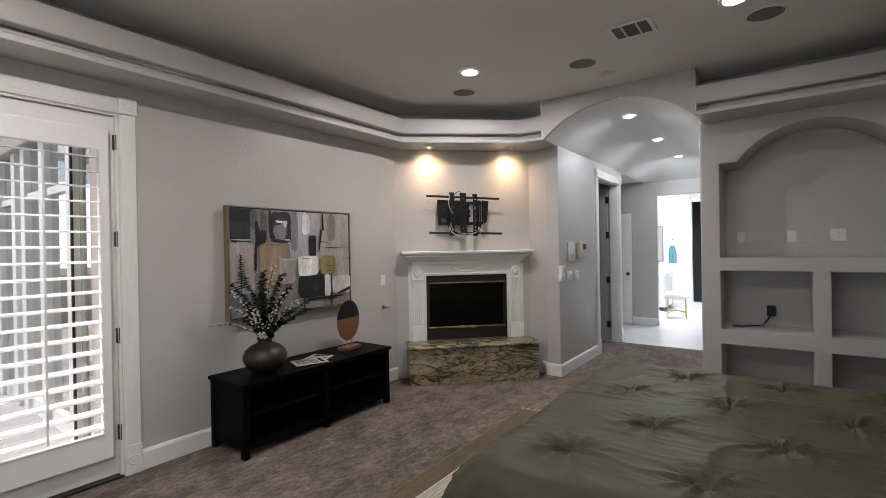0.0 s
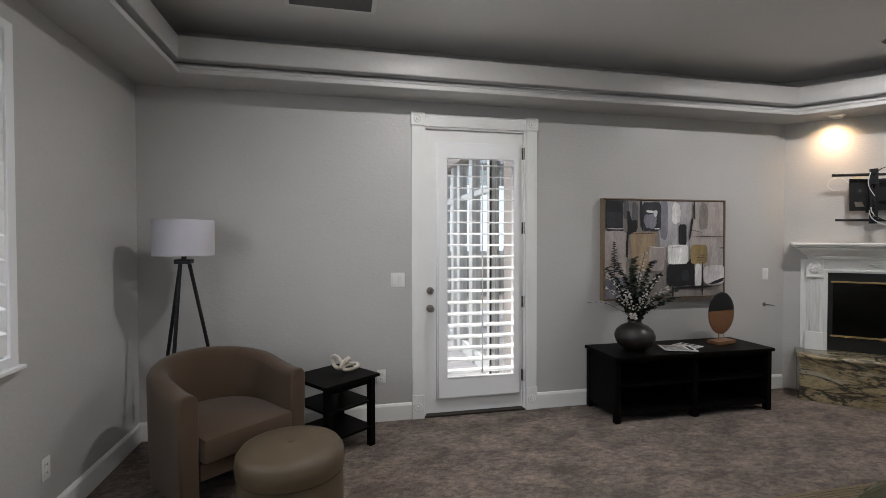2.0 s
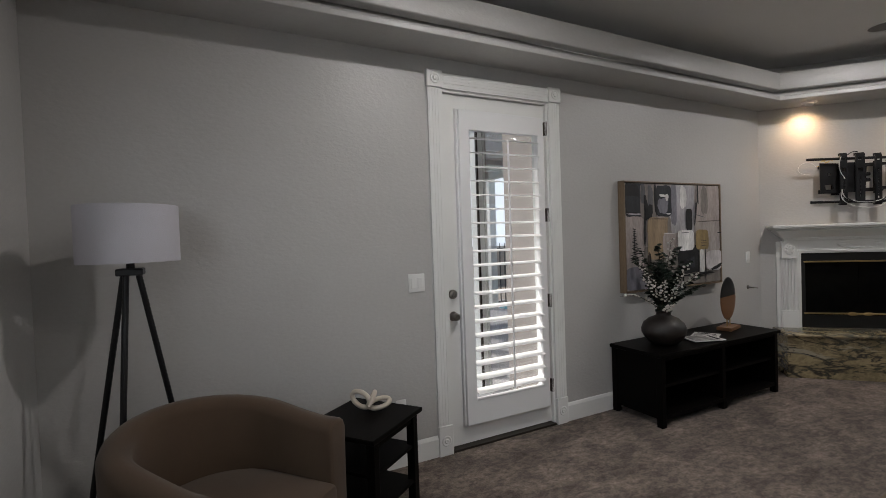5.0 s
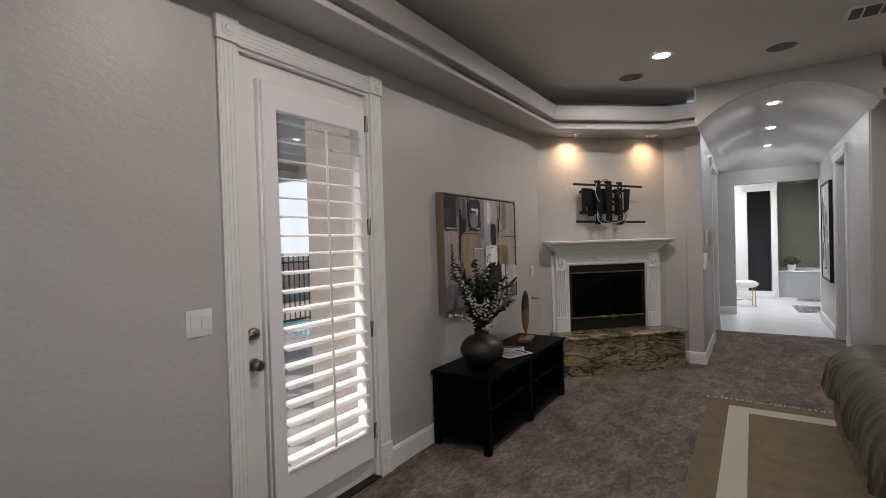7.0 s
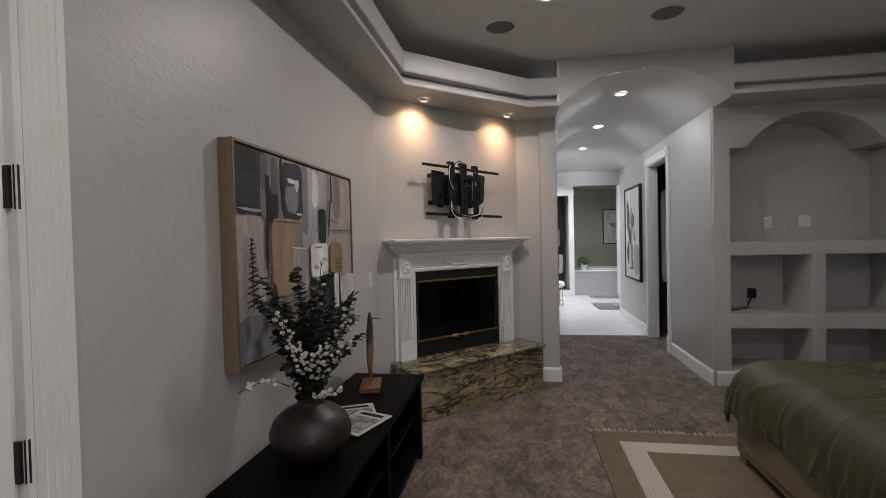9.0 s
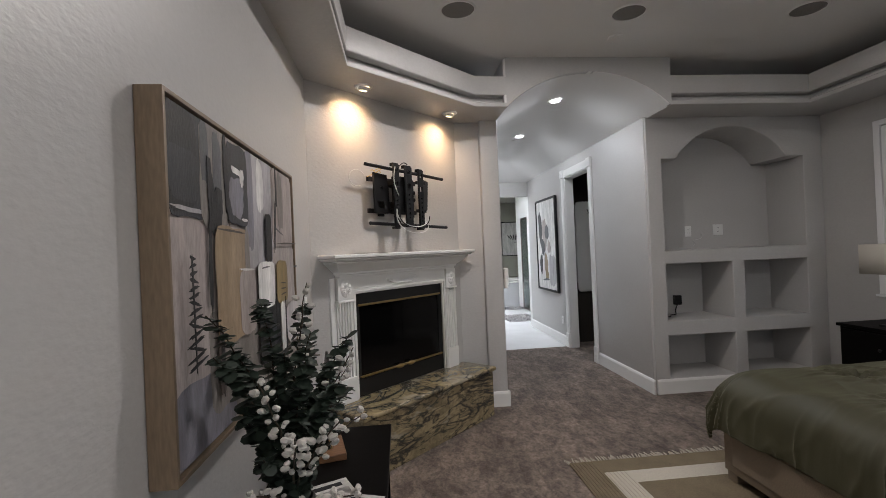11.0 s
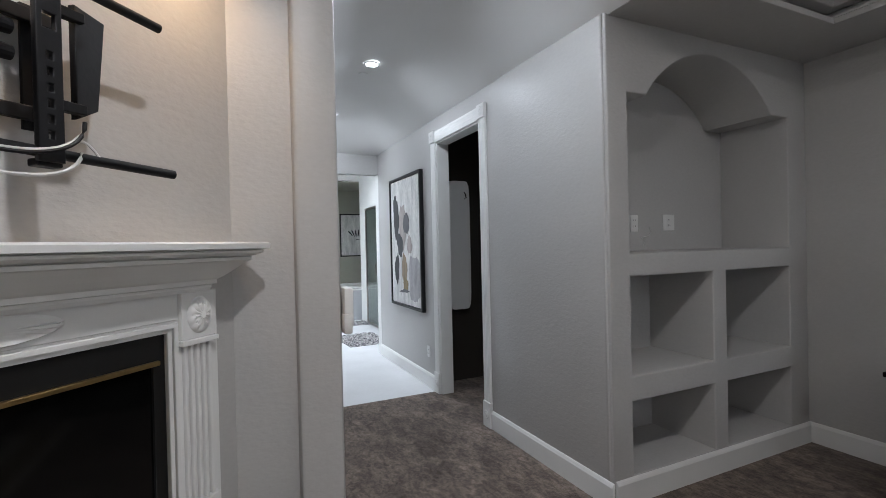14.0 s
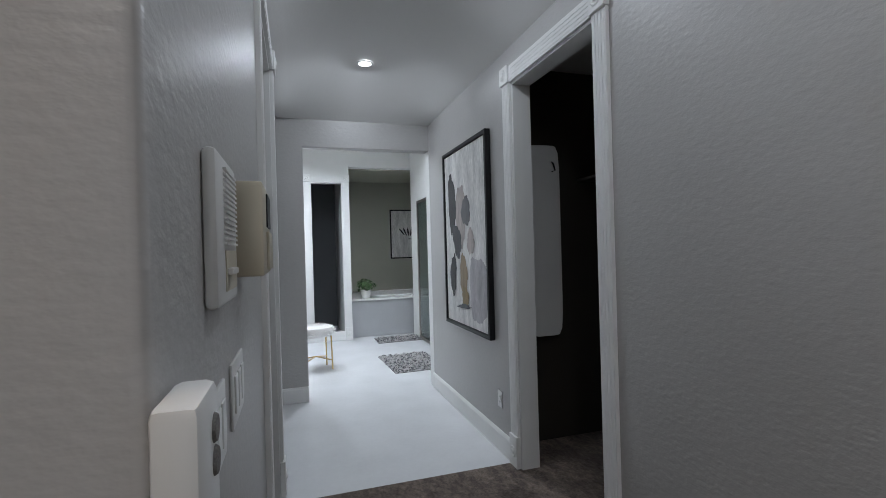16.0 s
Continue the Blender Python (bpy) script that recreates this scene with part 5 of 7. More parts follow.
def abstract_painting():
    w, h, dp, bd = 1.29, 0.927, 0.065, 0.012
    t = picture("abstract_painting", M_WALLPIC @ Matrix.Translation((2.61, 1.408, 0.003)), w, h, dp, bd, FRAMEWOOD, P_BASE, "large framed abstract painting in grey, black, tan and white")
    p = Painter(t, w, h, dp, bd)
    # broad fields
    p.patch(0.0, 0.30, 0.20, 0.84, P_BLUSH, 0.03, 8)
    p.patch(0.0, 0.78, 0.33, 1.0, P_GREYLILAC, 0.05, 6)
    p.patch(0.17, 0.60, 0.36, 0.92, P_TAUPE, 0.05, 6)
    p.patch(0.32, 0.60, 0.52, 1.0, P_TAUPE, 0.04, 6)
    p.patch(0.44, 0.0, 0.73, 0.48, P_LILAC, 0.03, 8)
    p.patch(0.45, 0.0, 0.515, 0.40, P_GREYLILAC, 0.06, 4)
    p.patch(0.55, 0.02, 0.62, 0.24, P_WHITE, 0.12, 3)
    p.patch(0.71, 0.0, 1.0, 0.385, P_BLUSH, 0.03, 8)
    p.patch(0.78, 0.02, 0.86, 0.30, P_TAUPE, 0.10, 3)
    p.patch(0.70, 0.375, 1.0, 0.68, P_BASE, 0.03, 8)
    p.patch(0.50, 0.86, 1.0, 1.0, P_TAUPE, 0.03, 8)
    # the dark upper corner and the strokes beside it
    p.patch(0.0, 0.0, 0.20, 0.315, P_SLATE, 0.03, 8)
    p.patch(0.0, 0.0, 0.135, 0.30, P_BLACK, 0.07, 4)
    p.patch(0.0, 0.12, 0.16, 0.27, P_SLATE, 0.10, 3)
    p.patch(0.02, 0.285, 0.17, 0.298, P_LILAC, 0.25, 3, -1)
    p.patch(0.145, 0.0, 0.31, 0.335, P_TAUPE, 0.05, 6)
    p.patch(0.15, 0.0, 0.195, 0.20, P_GREY, 0.12, 3, 2)
    p.patch(0.215, 0.02, 0.265, 0.30, P_GREY, 0.14, 3, -2)
    p.patch(0.30, 0.02, 0.455, 0.315, P_SLATE, 0.04, 8)
    p.patch(0.315, 0.14, 0.42, 0.285, P_GREYLILAC, 0.14, 3)
    p.patch(0.33, 0.105, 0.415, 0.128, P_WHITE, 0.2, 2.5, -3)
    p.patch(0.392, 0.10, 0.425, 0.165, P_WHITE, 0.2, 2.2)
    p.patch(0.40, 0.285, 0.445, 0.297, P_WHITE, 0.2, 2.5)
    p.patch(0.28, 0.0, 0.305, 0.30, P_BLACK, 0.22, 3, 3)
    p.patch(0.178, 0.12, 0.215, 0.36, P_BLACK, 0.22, 2.2, 4)
    p.patch(0.195, 0.20, 0.262, 0.345, P_BLACK, 0.16, 2.2, -10)
    p.patch(0.170, 0.30, 0.188, 0.60, P_BLACK, 0.25, 2.5, -2)
    # the vessels
    p.patch(0.205, 0.325, 0.435, 0.72, P_TAN, 0.03, 8)
    p.patch(0.405, 0.33, 0.445, 0.64, P_TAUPE, 0.10, 4)
    p.patch(0.22, 0.335, 0.41, 0.343, P_UMBER, 0.2, 2, -1)
    p.patch(0.355, 0.48, 0.485, 0.72, P_BLUSH, 0.05, 5)
    p.patch(0.36, 0.475, 0.48, 0.483, P_WHITE, 0.2, 3, -2)
    p.patch(0.198, 0.66, 0.238, 0.88, P_UMBER, 0.18, 2, 2)
    p.patch(0.215, 0.67, 0.235, 0.80, P_BLACK, 0.18, 2)
    p.patch(0.604, 0.245, 0.668, 0.455, P_BLACK, 0.03, 9)
    p.patch(0.505, 0.625, 0.735, 0.885, P_BLACK, 0.05, 4)
    p.patch(0.63, 0.72, 0.69, 0.83, P_SLATE, 0.16, 3)
    p.patch(0.69, 0.60, 0.735, 0.88, P_BLACK, 0.05, 8)
    p.patch(0.508, 0.455, 0.682, 0.655, P_WHITE, 0.025, 7)
    p.patch(0.54, 0.475, 0.63, 0.482, P_GREY, 0.2, 2.2, 2)
    p.patch(0.705, 0.455, 0.848, 0.655, P_OCHRE, 0.03, 6)
    for k in range(3):
        p.patch(0.755, 0.56 + 0.026 * k, 0.825, 0.567 + 0.026 * k, P_UMBER, 0.25, 2, -4 + 3 * k)
    p.patch(0.742, 0.655, 0.795, 0.89, P_WHITE, 0.06, 6)
    p.patch(0.815, 0.67, 1.0, 0.875, P_PALE, 0.04, 4)
    p.patch(0.80, 0.66, 0.813, 0.99, P_BLACK, 0.22, 3)
    # long drawn lines
    p.patch(0.722, 0.0, 0.738, 0.20, P_BLACK, 0.2, 3, 1)
    p.patch(0.695, 0.17, 0.712, 0.40, P_BLACK, 0.2, 3, -9)
    p.patch(0.71, 0.365, 1.0, 0.374, P_UMBER, 0.25, 2, 1)
    p.patch(0.70, 0.31, 0.80, 0.318, P_GREY, 0.25, 2, -12)
    p.patch(0.95, 0.485, 1.0, 0.495, P_BLACK, 0.2, 2)
    p.patch(0.56, 0.885, 0.90, 0.908, P_BLACK, 0.25, 3, 1)
    p.patch(0.87, 0.825, 1.0, 0.858, P_BLACK, 0.25, 3, 16)
    p.patch(0.545, 0.88, 0.558, 1.0, P_BLACK, 0.2, 3)
    # a fine fern-like scribble, wider towards its foot
    p.patch(0.066, 0.42, 0.072, 0.74, P_BLACK, 0.2, 3, 1)
    for k in range(15):
        wd = 0.012 + 0.0022 * k
        v = 0.425 + 0.021 * k
        p.patch(0.069 - wd, v, 0.069 + wd, v + 0.010, P_BLACK, 0.3, 2, 10 if k % 3 else -14)


abstract_painting()
M_HALLPIC = Matrix(((0, 0, -1, HR - 0.012), (-1, 0, 0, 0), (0, 1, 0, 0), (0, 0, 0, 1)))


def hall_painting():
    w, h, dp, bd = 0.98, 1.475, 0.042, 0.028
    t = picture("framed_print", M_HALLPIC @ Matrix.Translation((-8.12, 1.483, 0.002)), w, h, dp, bd, BLACK, P_WHITE, "tall black-framed abstract print on the hall wall")
    p = Painter(t, w, h, dp, bd)
    p.patch(0.62, 0.62, 0.98, 0.95, P_LILAC, 0.1)
    p.patch(0.30, 0.20, 0.55, 0.55, P_BLUSH, 0.15, 2)
    p.patch(0.10, 0.12, 0.30, 0.48, P_BLACK, 0.16, 2, 4)
    p.patch(0.22, 0.42, 0.42, 0.62, P_SLATE, 0.2, 2, 20)
    p.patch(0.45, 0.28, 0.66, 0.44, P_GREY, 0.15, 2)
    p.patch(0.12, 0.60, 0.28, 0.84, P_BLACK, 0.2, 2, -6)
    p.patch(0.38, 0.60, 0.56, 0.82, P_TAN, 0.15, 2)
    p.patch(0.42, 0.78, 0.58, 0.90, P_OCHRE, 0.2, 2)
    p.patch(0.58, 0.46, 0.74, 0.60, P_BLUSH, 0.2, 2)
    p.patch(0.30, 0.88, 0.62, 0.905, P_GREY, 0.3, 2, 4)


hall_painting()


# ---- television mount over the mantel ----
CABLE = mat("white_cable", (0.62, 0.62, 0.6), 0.5)
YELLOW = mat("yellow_cable", (0.55, 0.40, 0.12), 0.5)
MATTBLACK = mat("matt_black_powder_coat", (0.006, 0.006, 0.007), 0.5, grain=0.2, grain_scale=60, bump=0.1, spec=0.3)


def tv_mount():
    t = thing("tv_mount", FP @ Matrix.Translation((0, 0, 0)), "empty black articulated television bracket with loose cables", "television bracket")
    # perforated strips and middle plate on the wall
    for u in (0.935, 1.275):
        part("wall_strip", plate(rect(u - 0.032, 1.745, u + 0.032, 2.055), [rect(u + 0.008, 1.765 + 0.022 * k, u + 0.016, 1.777 + 0.022 * k) for k in range(12)], 0.012, 0.002, Matrix.Translation((0, -0.012, 0)) @ XZ), MATTBLACK, t)
    part("wall_plate", plate(rect(0.97, 1.78, 1.16, 2.03), [rect(1.02, 1.83, 1.07, 1.98)], 0.016, 0.003, Matrix.Translation((0, -0.016, 0)) @ XZ), MATTBLACK, t)
    for z in (1.765, 2.005):
        part("cross_bar", boxes((0.79, -0.034, z, 1.31, -0.014, z + 0.035), bevel=0.003), MATTBLACK, t)
    # folded arms
    for z in (1.80, 1.97):
        part("arm", boxes((0.965, -0.165, z, 1.045, -0.03, z + 0.05), bevel=0.006), MATTBLACK, t)
    part("arm_post", moved(lathe([(0, 0), (0.022, 0), (0.022, 0.27), (0, 0.27)], 16), Matrix.Translation((1.0, -0.10, 1.775))), MATTBLACK, t, "", True)
    part("arm_plate", plate([(0.955, 1.76), (1.11, 1.77), (1.12, 1.99), (1.09, 2.04), (0.955, 2.04)], [rect(1.055, 1.80, 1.085, 1.83)], 0.02, 0.003, Matrix.Translation((0, -0.165, 0)) @ XZ), MATTBLACK, t)
    # rails and hooked uprights
    part("top_rail", tube([(0.635, -0.185, 2.09), (1.475, -0.185, 2.055)], 0.0125, 12), MATTBLACK, t, "", True)
    part("bottom_rail", tube([(0.662, -0.185, 1.676), (1.508, -0.185, 1.655)], 0.0125, 12), MATTBLACK, t, "", True)
    for u, w, a, b in ((0.925, 0.029, 1.648, 2.118), (1.054, 0.036, 1.662, 2.112), (1.193, 0.026, 1.640, 2.098)):
        holes = [rect(u - w * 0.5, b - 0.055, u + w * 0.5, b - 0.03), rect(u - w * 0.5, b - 0.165, u + w * 0.5, b - 0.13)]
        holes += [rect(u - 0.006, a + 0.05 + 0.035 * k, u + 0.006, a + 0.068 + 0.035 * k) for k in range(6)]
        up = part("upright", plate(rect(u - w, a, u + w, b), holes, 0.018, 0.003, Matrix.Translation((0, -0.205, 0)) @ XZ), MATTBLACK, t)
        for z0, z1 in ((b - 0.012, b + 0.012), (a - 0.010, a + 0.008)):
            part("hook", boxes((u - w, -0.196, z0, u + w, -0.160, z1), bevel=0.004), MATTBLACK, up)
    # folding end plates
    part("left_plate", plate([(0.772, 1.762), (0.925, 1.757), (0.925, 1.80), (0.90, 2.045), (0.768, 2.055)], [[(0.815, 1.795), (0.878, 1.795), (0.862, 1.842), (0.805, 1.842)], rect(0.835, 1.93, 0.853, 1.955)], 0.018, 0.003, Matrix.Translation((0, -0.125, 0)) @ XZ), MATTBLACK, t)
    part("right_plate", moved(plate([(0, 1.765), (0.06, 1.80), (0.085, 2.035), (0.0, 2.045)], [], 0.020, 0.003, XZ), Matrix.Translation((1.29, -0.135, 0)) @ pose(0, 0, 0, 0, 0, 12)), MATTBLACK, t)
    for z in (1.775, 2.0):
        part("right_bracket", boxes((1.205, -0.15, z, 1.305, -0.125, z + 0.025), bevel=0.003), MATTBLACK, t)
    for z in (1.865, 1.92):
        part("tension_knob", moved(lathe([(0, 0), (0.016, 0), (0.018, 0.006), (0.016, 0.034), (0, 0.034)], 14), Matrix.Translation((1.105, -0.17, z)) @ pose(0, 0, 0, 0, 90)), MATTBLACK, t)
    # loose cables
    for k, (du, dz, lift) in enumerate(((0.0, 0.0, 0.0), (0.012, 0.030, 0.035), (0.03, 0.012, 0.055))):
        pts = []
        for i in range(21):
            s = i / 20
            x = 0.893 + du + (0.35 - du) * (1 - math.cos(math.pi * s)) / 2
            pts.append((x, -0.222 + 0.012 * math.sin(3 * s + k), 1.755 + dz - 0.125 * math.sin(math.pi * min(1.0, s * 0.92)) ** 0.8 - (0.045 - lift) * s))
        part("cable", tube(pts, 0.0045, 6), (CABLE, CABLE, MATTBLACK)[k], t, ("white cable loop", "white cable loop", "black cable")[k])
    part("cable", tube([(0.70 + 0.075 * math.cos(a), -0.02, 2.02 + 0.06 * math.sin(a)) for a in [0.2 + 4.9 * i / 20 for i in range(21)]], 0.003, 6), CABLE, t, "white cable loop")
    part("cable", tube([(0.775 + 0.13 * math.sin(i / 14 * 3.0), -0.04 - 0.05 * i / 14, 2.03 + 0.075 * math.sin(i / 14 * 2.6)) for i in range(15)], 0.003, 6), YELLOW, t, "yellow cable")
    part("cable", tube([(0.80 + 0.10 * i / 12, -0.06, 2.075 + 0.012 * math.sin(i * 0.8)) for i in range(13)], 0.003, 6), YELLOW, t, "yellow cable")
    part("cable", tube([(0.90 - 0.03 * math.sin(i / 14 * 3.1) + 0.03 * i / 14, -0.215, 2.095 - 0.21 * i / 14) for i in range(15)], 0.0034, 6), CABLE, t, "grey cable")
    part("cable", tube([(0.95 + 0.085 * i / 12, -0.21, 2.105 + 0.03 * math.sin(i / 12 * 2.4)) for i in range(13)], 0.004, 6), MATTBLACK, t)
    part("cable", tube([(1.22 + 0.09 * i / 12, -0.19, 1.675 + 0.035 * math.sin(i / 12 * 3.1) - 0.02 * i / 12) for i in range(13)], 0.003, 6), CABLE, t, "white cable end")
    return t


tv_mount()

# ---- ceiling fittings ----
LENS = glow("lamp_lens", (1.0, 0.95, 0.88), 30)
LENS_COOL = glow("cool_lamp_lens", (0.92, 0.96, 1.0), 30)
LENS_WARM = glow("warm_lamp_lens", (1.0, 0.72, 0.42), 45)


def downlight(x, y, z, lens, label, size=1.0):
    t = thing("recessed_light", pose(x, y, z) @ Matrix.Diagonal((size, size, 1, 1)), label, "recessed light", "recessed ceiling lights")
    part("trim_ring", moved(lathe([(0.066, -0.004), (0.07, -0.007), (0.088, -0.005), (0.092, 0.0)], 36), Matrix.Identity(4)), TRIM, t, "", True)
    part("lens", lathe([(0, -0.0035), (0.05, -0.0035), (0.067, -0.003)], 32), lens, t, "glowing lens")
    return t


for _x, _y in TRAY_CANS:
    downlight(_x, _y, CEIL - 0.001, LENS, "lit round recessed light in the tray ceiling")
for _x, _y in HALL_CANS:
    downlight(_x, _y, 2.934, LENS_COOL, "lit round recessed light in the vaulted hall ceiling", 0.72)


def eyeball_spot(x, y):
    t = thing("eyeball_spotlight", pose(x, y, SOFFIT), "small lit eyeball spotlight in the soffit over the mantel", "spotlight", "mantel spotlights")
    part("ring", lathe([(0.038, -0.001), (0.045, -0.012), (0.060, -0.010), (0.066, 0.0)], 32), TRIM, t, "", True)
    part("eyeball", moved(lathe([(0.03, -0.030), (0.038, -0.022), (0.041, -0.01), (0.041, 0.0)], 28), pose(0, 0, 0, 12, 12)), TRIM, t, "", True)
    part("bulb", moved(lathe([(0, -0.027), (0.02, -0.027), (0.03, -0.024)], 20), pose(0, 0, 0, 12, 12)), LENS_WARM, t, "glowing warm bulb")
    return t


for _x, _y in SPOTS:
    eyeball_spot(_x, _y)


def ceiling_speaker(x, y):
    t = thing("ceiling_speaker", pose(x, y, CEIL), "round grey flush ceiling speaker", "ceiling speaker", "ceiling speakers")
    part("rim", lathe([(0.108, -0.002), (0.110, -0.008), (0.118, -0.008), (0.122, 0.0)], 40), CEILING, t, "", True)
    part("grille", lathe([(0, -0.0055), (0.08, -0.0055), (0.109, -0.003)], 40), GREYGRILLE, t, "grey mesh grille")


for _x, _y in [(-2.555, 3.91), (-1.355, 3.935), (-0.065, 3.87)]:
    ceiling_speaker(_x, _y)


def smoke_detector(x, y, z):
    t = thing("smoke_detector", pose(x, y, z), "small round smoke detector on the ceiling", "smoke detector")
    part("base", lathe([(0, -0.012), (0.062, -0.012), (0.066, -0.008), (0.066, 0)], 32), CEILING, t, "", True)
    part("cap", lathe([(0, -0.032), (0.035, -0.031), (0.046, -0.022), (0.05, -0.012)], 32), CEILING, t, "", True)


smoke_detector(-1.262, 4.315, CEIL)
tagged(part("sprinkler_cap", moved(lathe([(0, -0.008), (0.035, -0.007), (0.04, 0.0)], 24), Matrix.Translation((-1.368, 7.16, 2.937))), CEILING, None, "", True), "flat round sprinkler cover in the hall vault", "sprinkler cover")


# Slats take on the shade between them as colour; the frame stays white.
VENTSHADE = mat("shaded_vent_metal", (0.16, 0.155, 0.15), 0.6)


def ceiling_vent(name, x0, y0, x1, y1, along_x, label):
    t = thing(name, pose(0, 0, CEIL), label, "air vent")
    part("frame", plate(rect(x0, y0, x1, y1), [rect(x0 + 0.03, y0 + 0.03, x1 - 0.03, y1 - 0.03)], 0.012, 0.002, Matrix.Translation((0, 0, -0.012))), TRIM, t)
    # A flat black sheet takes the place of the duct's darkness.
    part("backing", boxes((x0 + 0.025, y0 + 0.025, -0.004, x1 - 0.025, y1 - 0.025, -0.0005)), BLACK, t, "black sheet for the unlit duct")
    n = 5 if along_x else 9
    for k in range(n):
        if along_x:
            y = y0 + 0.03 + (y1 - y0 - 0.06) * (k + 0.5) / n
            part("slat", moved(boxes((x0 + 0.03, -0.001, -0.008, x1 - 0.03, 0.001, 0.008)), Matrix.Translation((0, y, -0.012)) @ pose(0, 0, 0, 60)), VENTSHADE, t)
        else:
            x = x0 + 0.03 + (x1 - x0 - 0.06) * (k + 0.5) / n
            part("slat", moved(boxes((-0.001, y0 + 0.03, -0.008, 0.001, y1 - 0.03, 0.008)), Matrix.Translation((x, 0, -0.012)) @ pose(0, 0, 0, 0, 60)), VENTSHADE, t)
    if along_x:
        part("divider", boxes(((2 * x0 + x1) / 3 - 0.005, y0 + 0.03, -0.02, (2 * x0 + x1) / 3 + 0.005, y1 - 0.03, 0), ((x0 + 2 * x1) / 3 - 0.005, y0 + 0.03, -0.02, (x0 + 2 * x1) / 3 + 0.005, y1 - 0.03, 0)), TRIM, t)


ceiling_vent("ceiling_vent", -1.0, 3.40, -0.70, 3.66, True, "white three-way supply vent in the ceiling")
ceiling_vent("return_vent", -3.02, -0.69, -2.70, -0.10, False, "large white return air grille in the ceiling")


# ---- wall plates ----
def wall_plate(name, m, w, h, toggles, label, category, slots=False):
    """A plate drawn in x and z, proud towards -y."""
    t = thing(name, m, label, category)
    part("plate", boxes((-w / 2, -0.006, -h / 2, w / 2, 0, h / 2), bevel=0.003), PLASTIC, t, "", True)
    for k in range(toggles):
        x = (k - (toggles - 1) / 2) * 0.046
        part("rocker", boxes((x - 0.016, -0.0095, -0.034, x + 0.016, -0.005, 0.034), bevel=0.002), PLASTIC, t)
    if slots:
        for z in (-0.02, 0.02):
            part("socket", boxes((-0.016, -0.0075, z - 0.013, 0.016, -0.005, z + 0.013), bevel=0.002), PLASTIC, t)
            part("slot", boxes((-0.008, -0.0082, z - 0.005, -0.006, -0.0072, z + 0.006), (0.006, -0.0082, z - 0.005, 0.008, -0.0072, z + 0.006)), BLACK, t)
    return t


FACE_N = Matrix.Translation((0, N + NICHE - 0.004, 0))
wall_plate("light_switch", FACE_W @ Matrix.Translation((0.117, 0, 1.166)), 0.116, 0.118, 2, "white double rocker switch plate beside the patio door", "light switch")
wall_plate("light_switch", FACE_W @ Matrix.Translation((3.787, 0, 1.155)), 0.07, 0.115, 1, "white single switch plate beside the fireplace", "light switch")
wall_plate("outlet", FACE_W @ Matrix.Translation((-0.02, 0, 0.37)), 0.07, 0.115, 0, "white wall outlet behind the side table", "outlet", True)
wall_plate("outlet", FACE_S @ Matrix.Translation((2.477, 0, 0.337)), 0.07, 0.115, 0, "white wall outlet above the baseboard", "outlet", True)
wall_plate("outlet", FACE_HE @ Matrix.Translation((-7.575, 0, 0.355)), 0.07, 0.115, 0, "white wall outlet above the hall baseboard", "outlet", True)
wall_plate("outlet", FACE_N @ Matrix.Translation((0.08, 0, 1.555)), 0.07, 0.115, 0, "white outlet at the back of the niche", "outlet", True)
wall_plate("outlet", FACE_N @ Matrix.Translation((-0.33, 0, 1.555)), 0.07, 0.115, 0, "white cable plate at the back of the niche", "outlet")
wall_plate("outlet", FACE_N @ Matrix.Translation((0.42, 0, 1.56)), 0.115, 0.115, 0, "double white outlet at the back of the niche", "outlet", True)
for _k, _x in enumerate((-0.2, 0.22)):
    tagged(part("loose_cable", tube([(_x + 0.03 * math.sin(i * 0.7) - 0.012 * i * (1 if _k else 1.5), N + NICHE - 0.012 - 0.004 * i, 1.53 + 0.0 - 0.0115 * i - 0.02 * math.sin(i * 0.5)) for i in range(13)], 0.003, 6), CABLE), "thin loose white cable in the media niche", "cable")


def cable_box():
    t = thing("cable_coil", pose(-0.155, N + NICHE - 0.06, 0.69), "black plug and cord lying in a cubby", "power cord")
    part("plug", boxes((0.03, 0.0, 0.09, 0.10, 0.054, 0.19), bevel=0.006), BLACK, t)
    part("cord", tube([(0.065 - 0.02 * i, 0.02 - 0.018 * i + 0.02 * math.sin(i), max(0.006, 0.10 - 0.03 * i)) for i in range(16)], 0.006, 8), BLACK, t)


cable_box()


def gas_key():
    t = thing("gas_valve", FACE_W @ Matrix.Translation((3.785, 0, 0.852)), "satin metal gas valve key on the wall by the fireplace", "gas valve")
    part("escutcheon", moved(lathe([(0, 0.008), (0.014, 0.007), (0.022, 0.003), (0.024, 0)], 24), pose(0, 0, 0, 90)), STEEL, t, "", True)
    part("key_shaft", tube([(0, -0.006, 0), (0, -0.075, 0)], 0.006, 10), STEEL, t)
    part("key_handle", tube([(-0.035, -0.075, 0.006), (0.035, -0.075, -0.006)], 0.006, 10), STEEL, t)


gas_key()


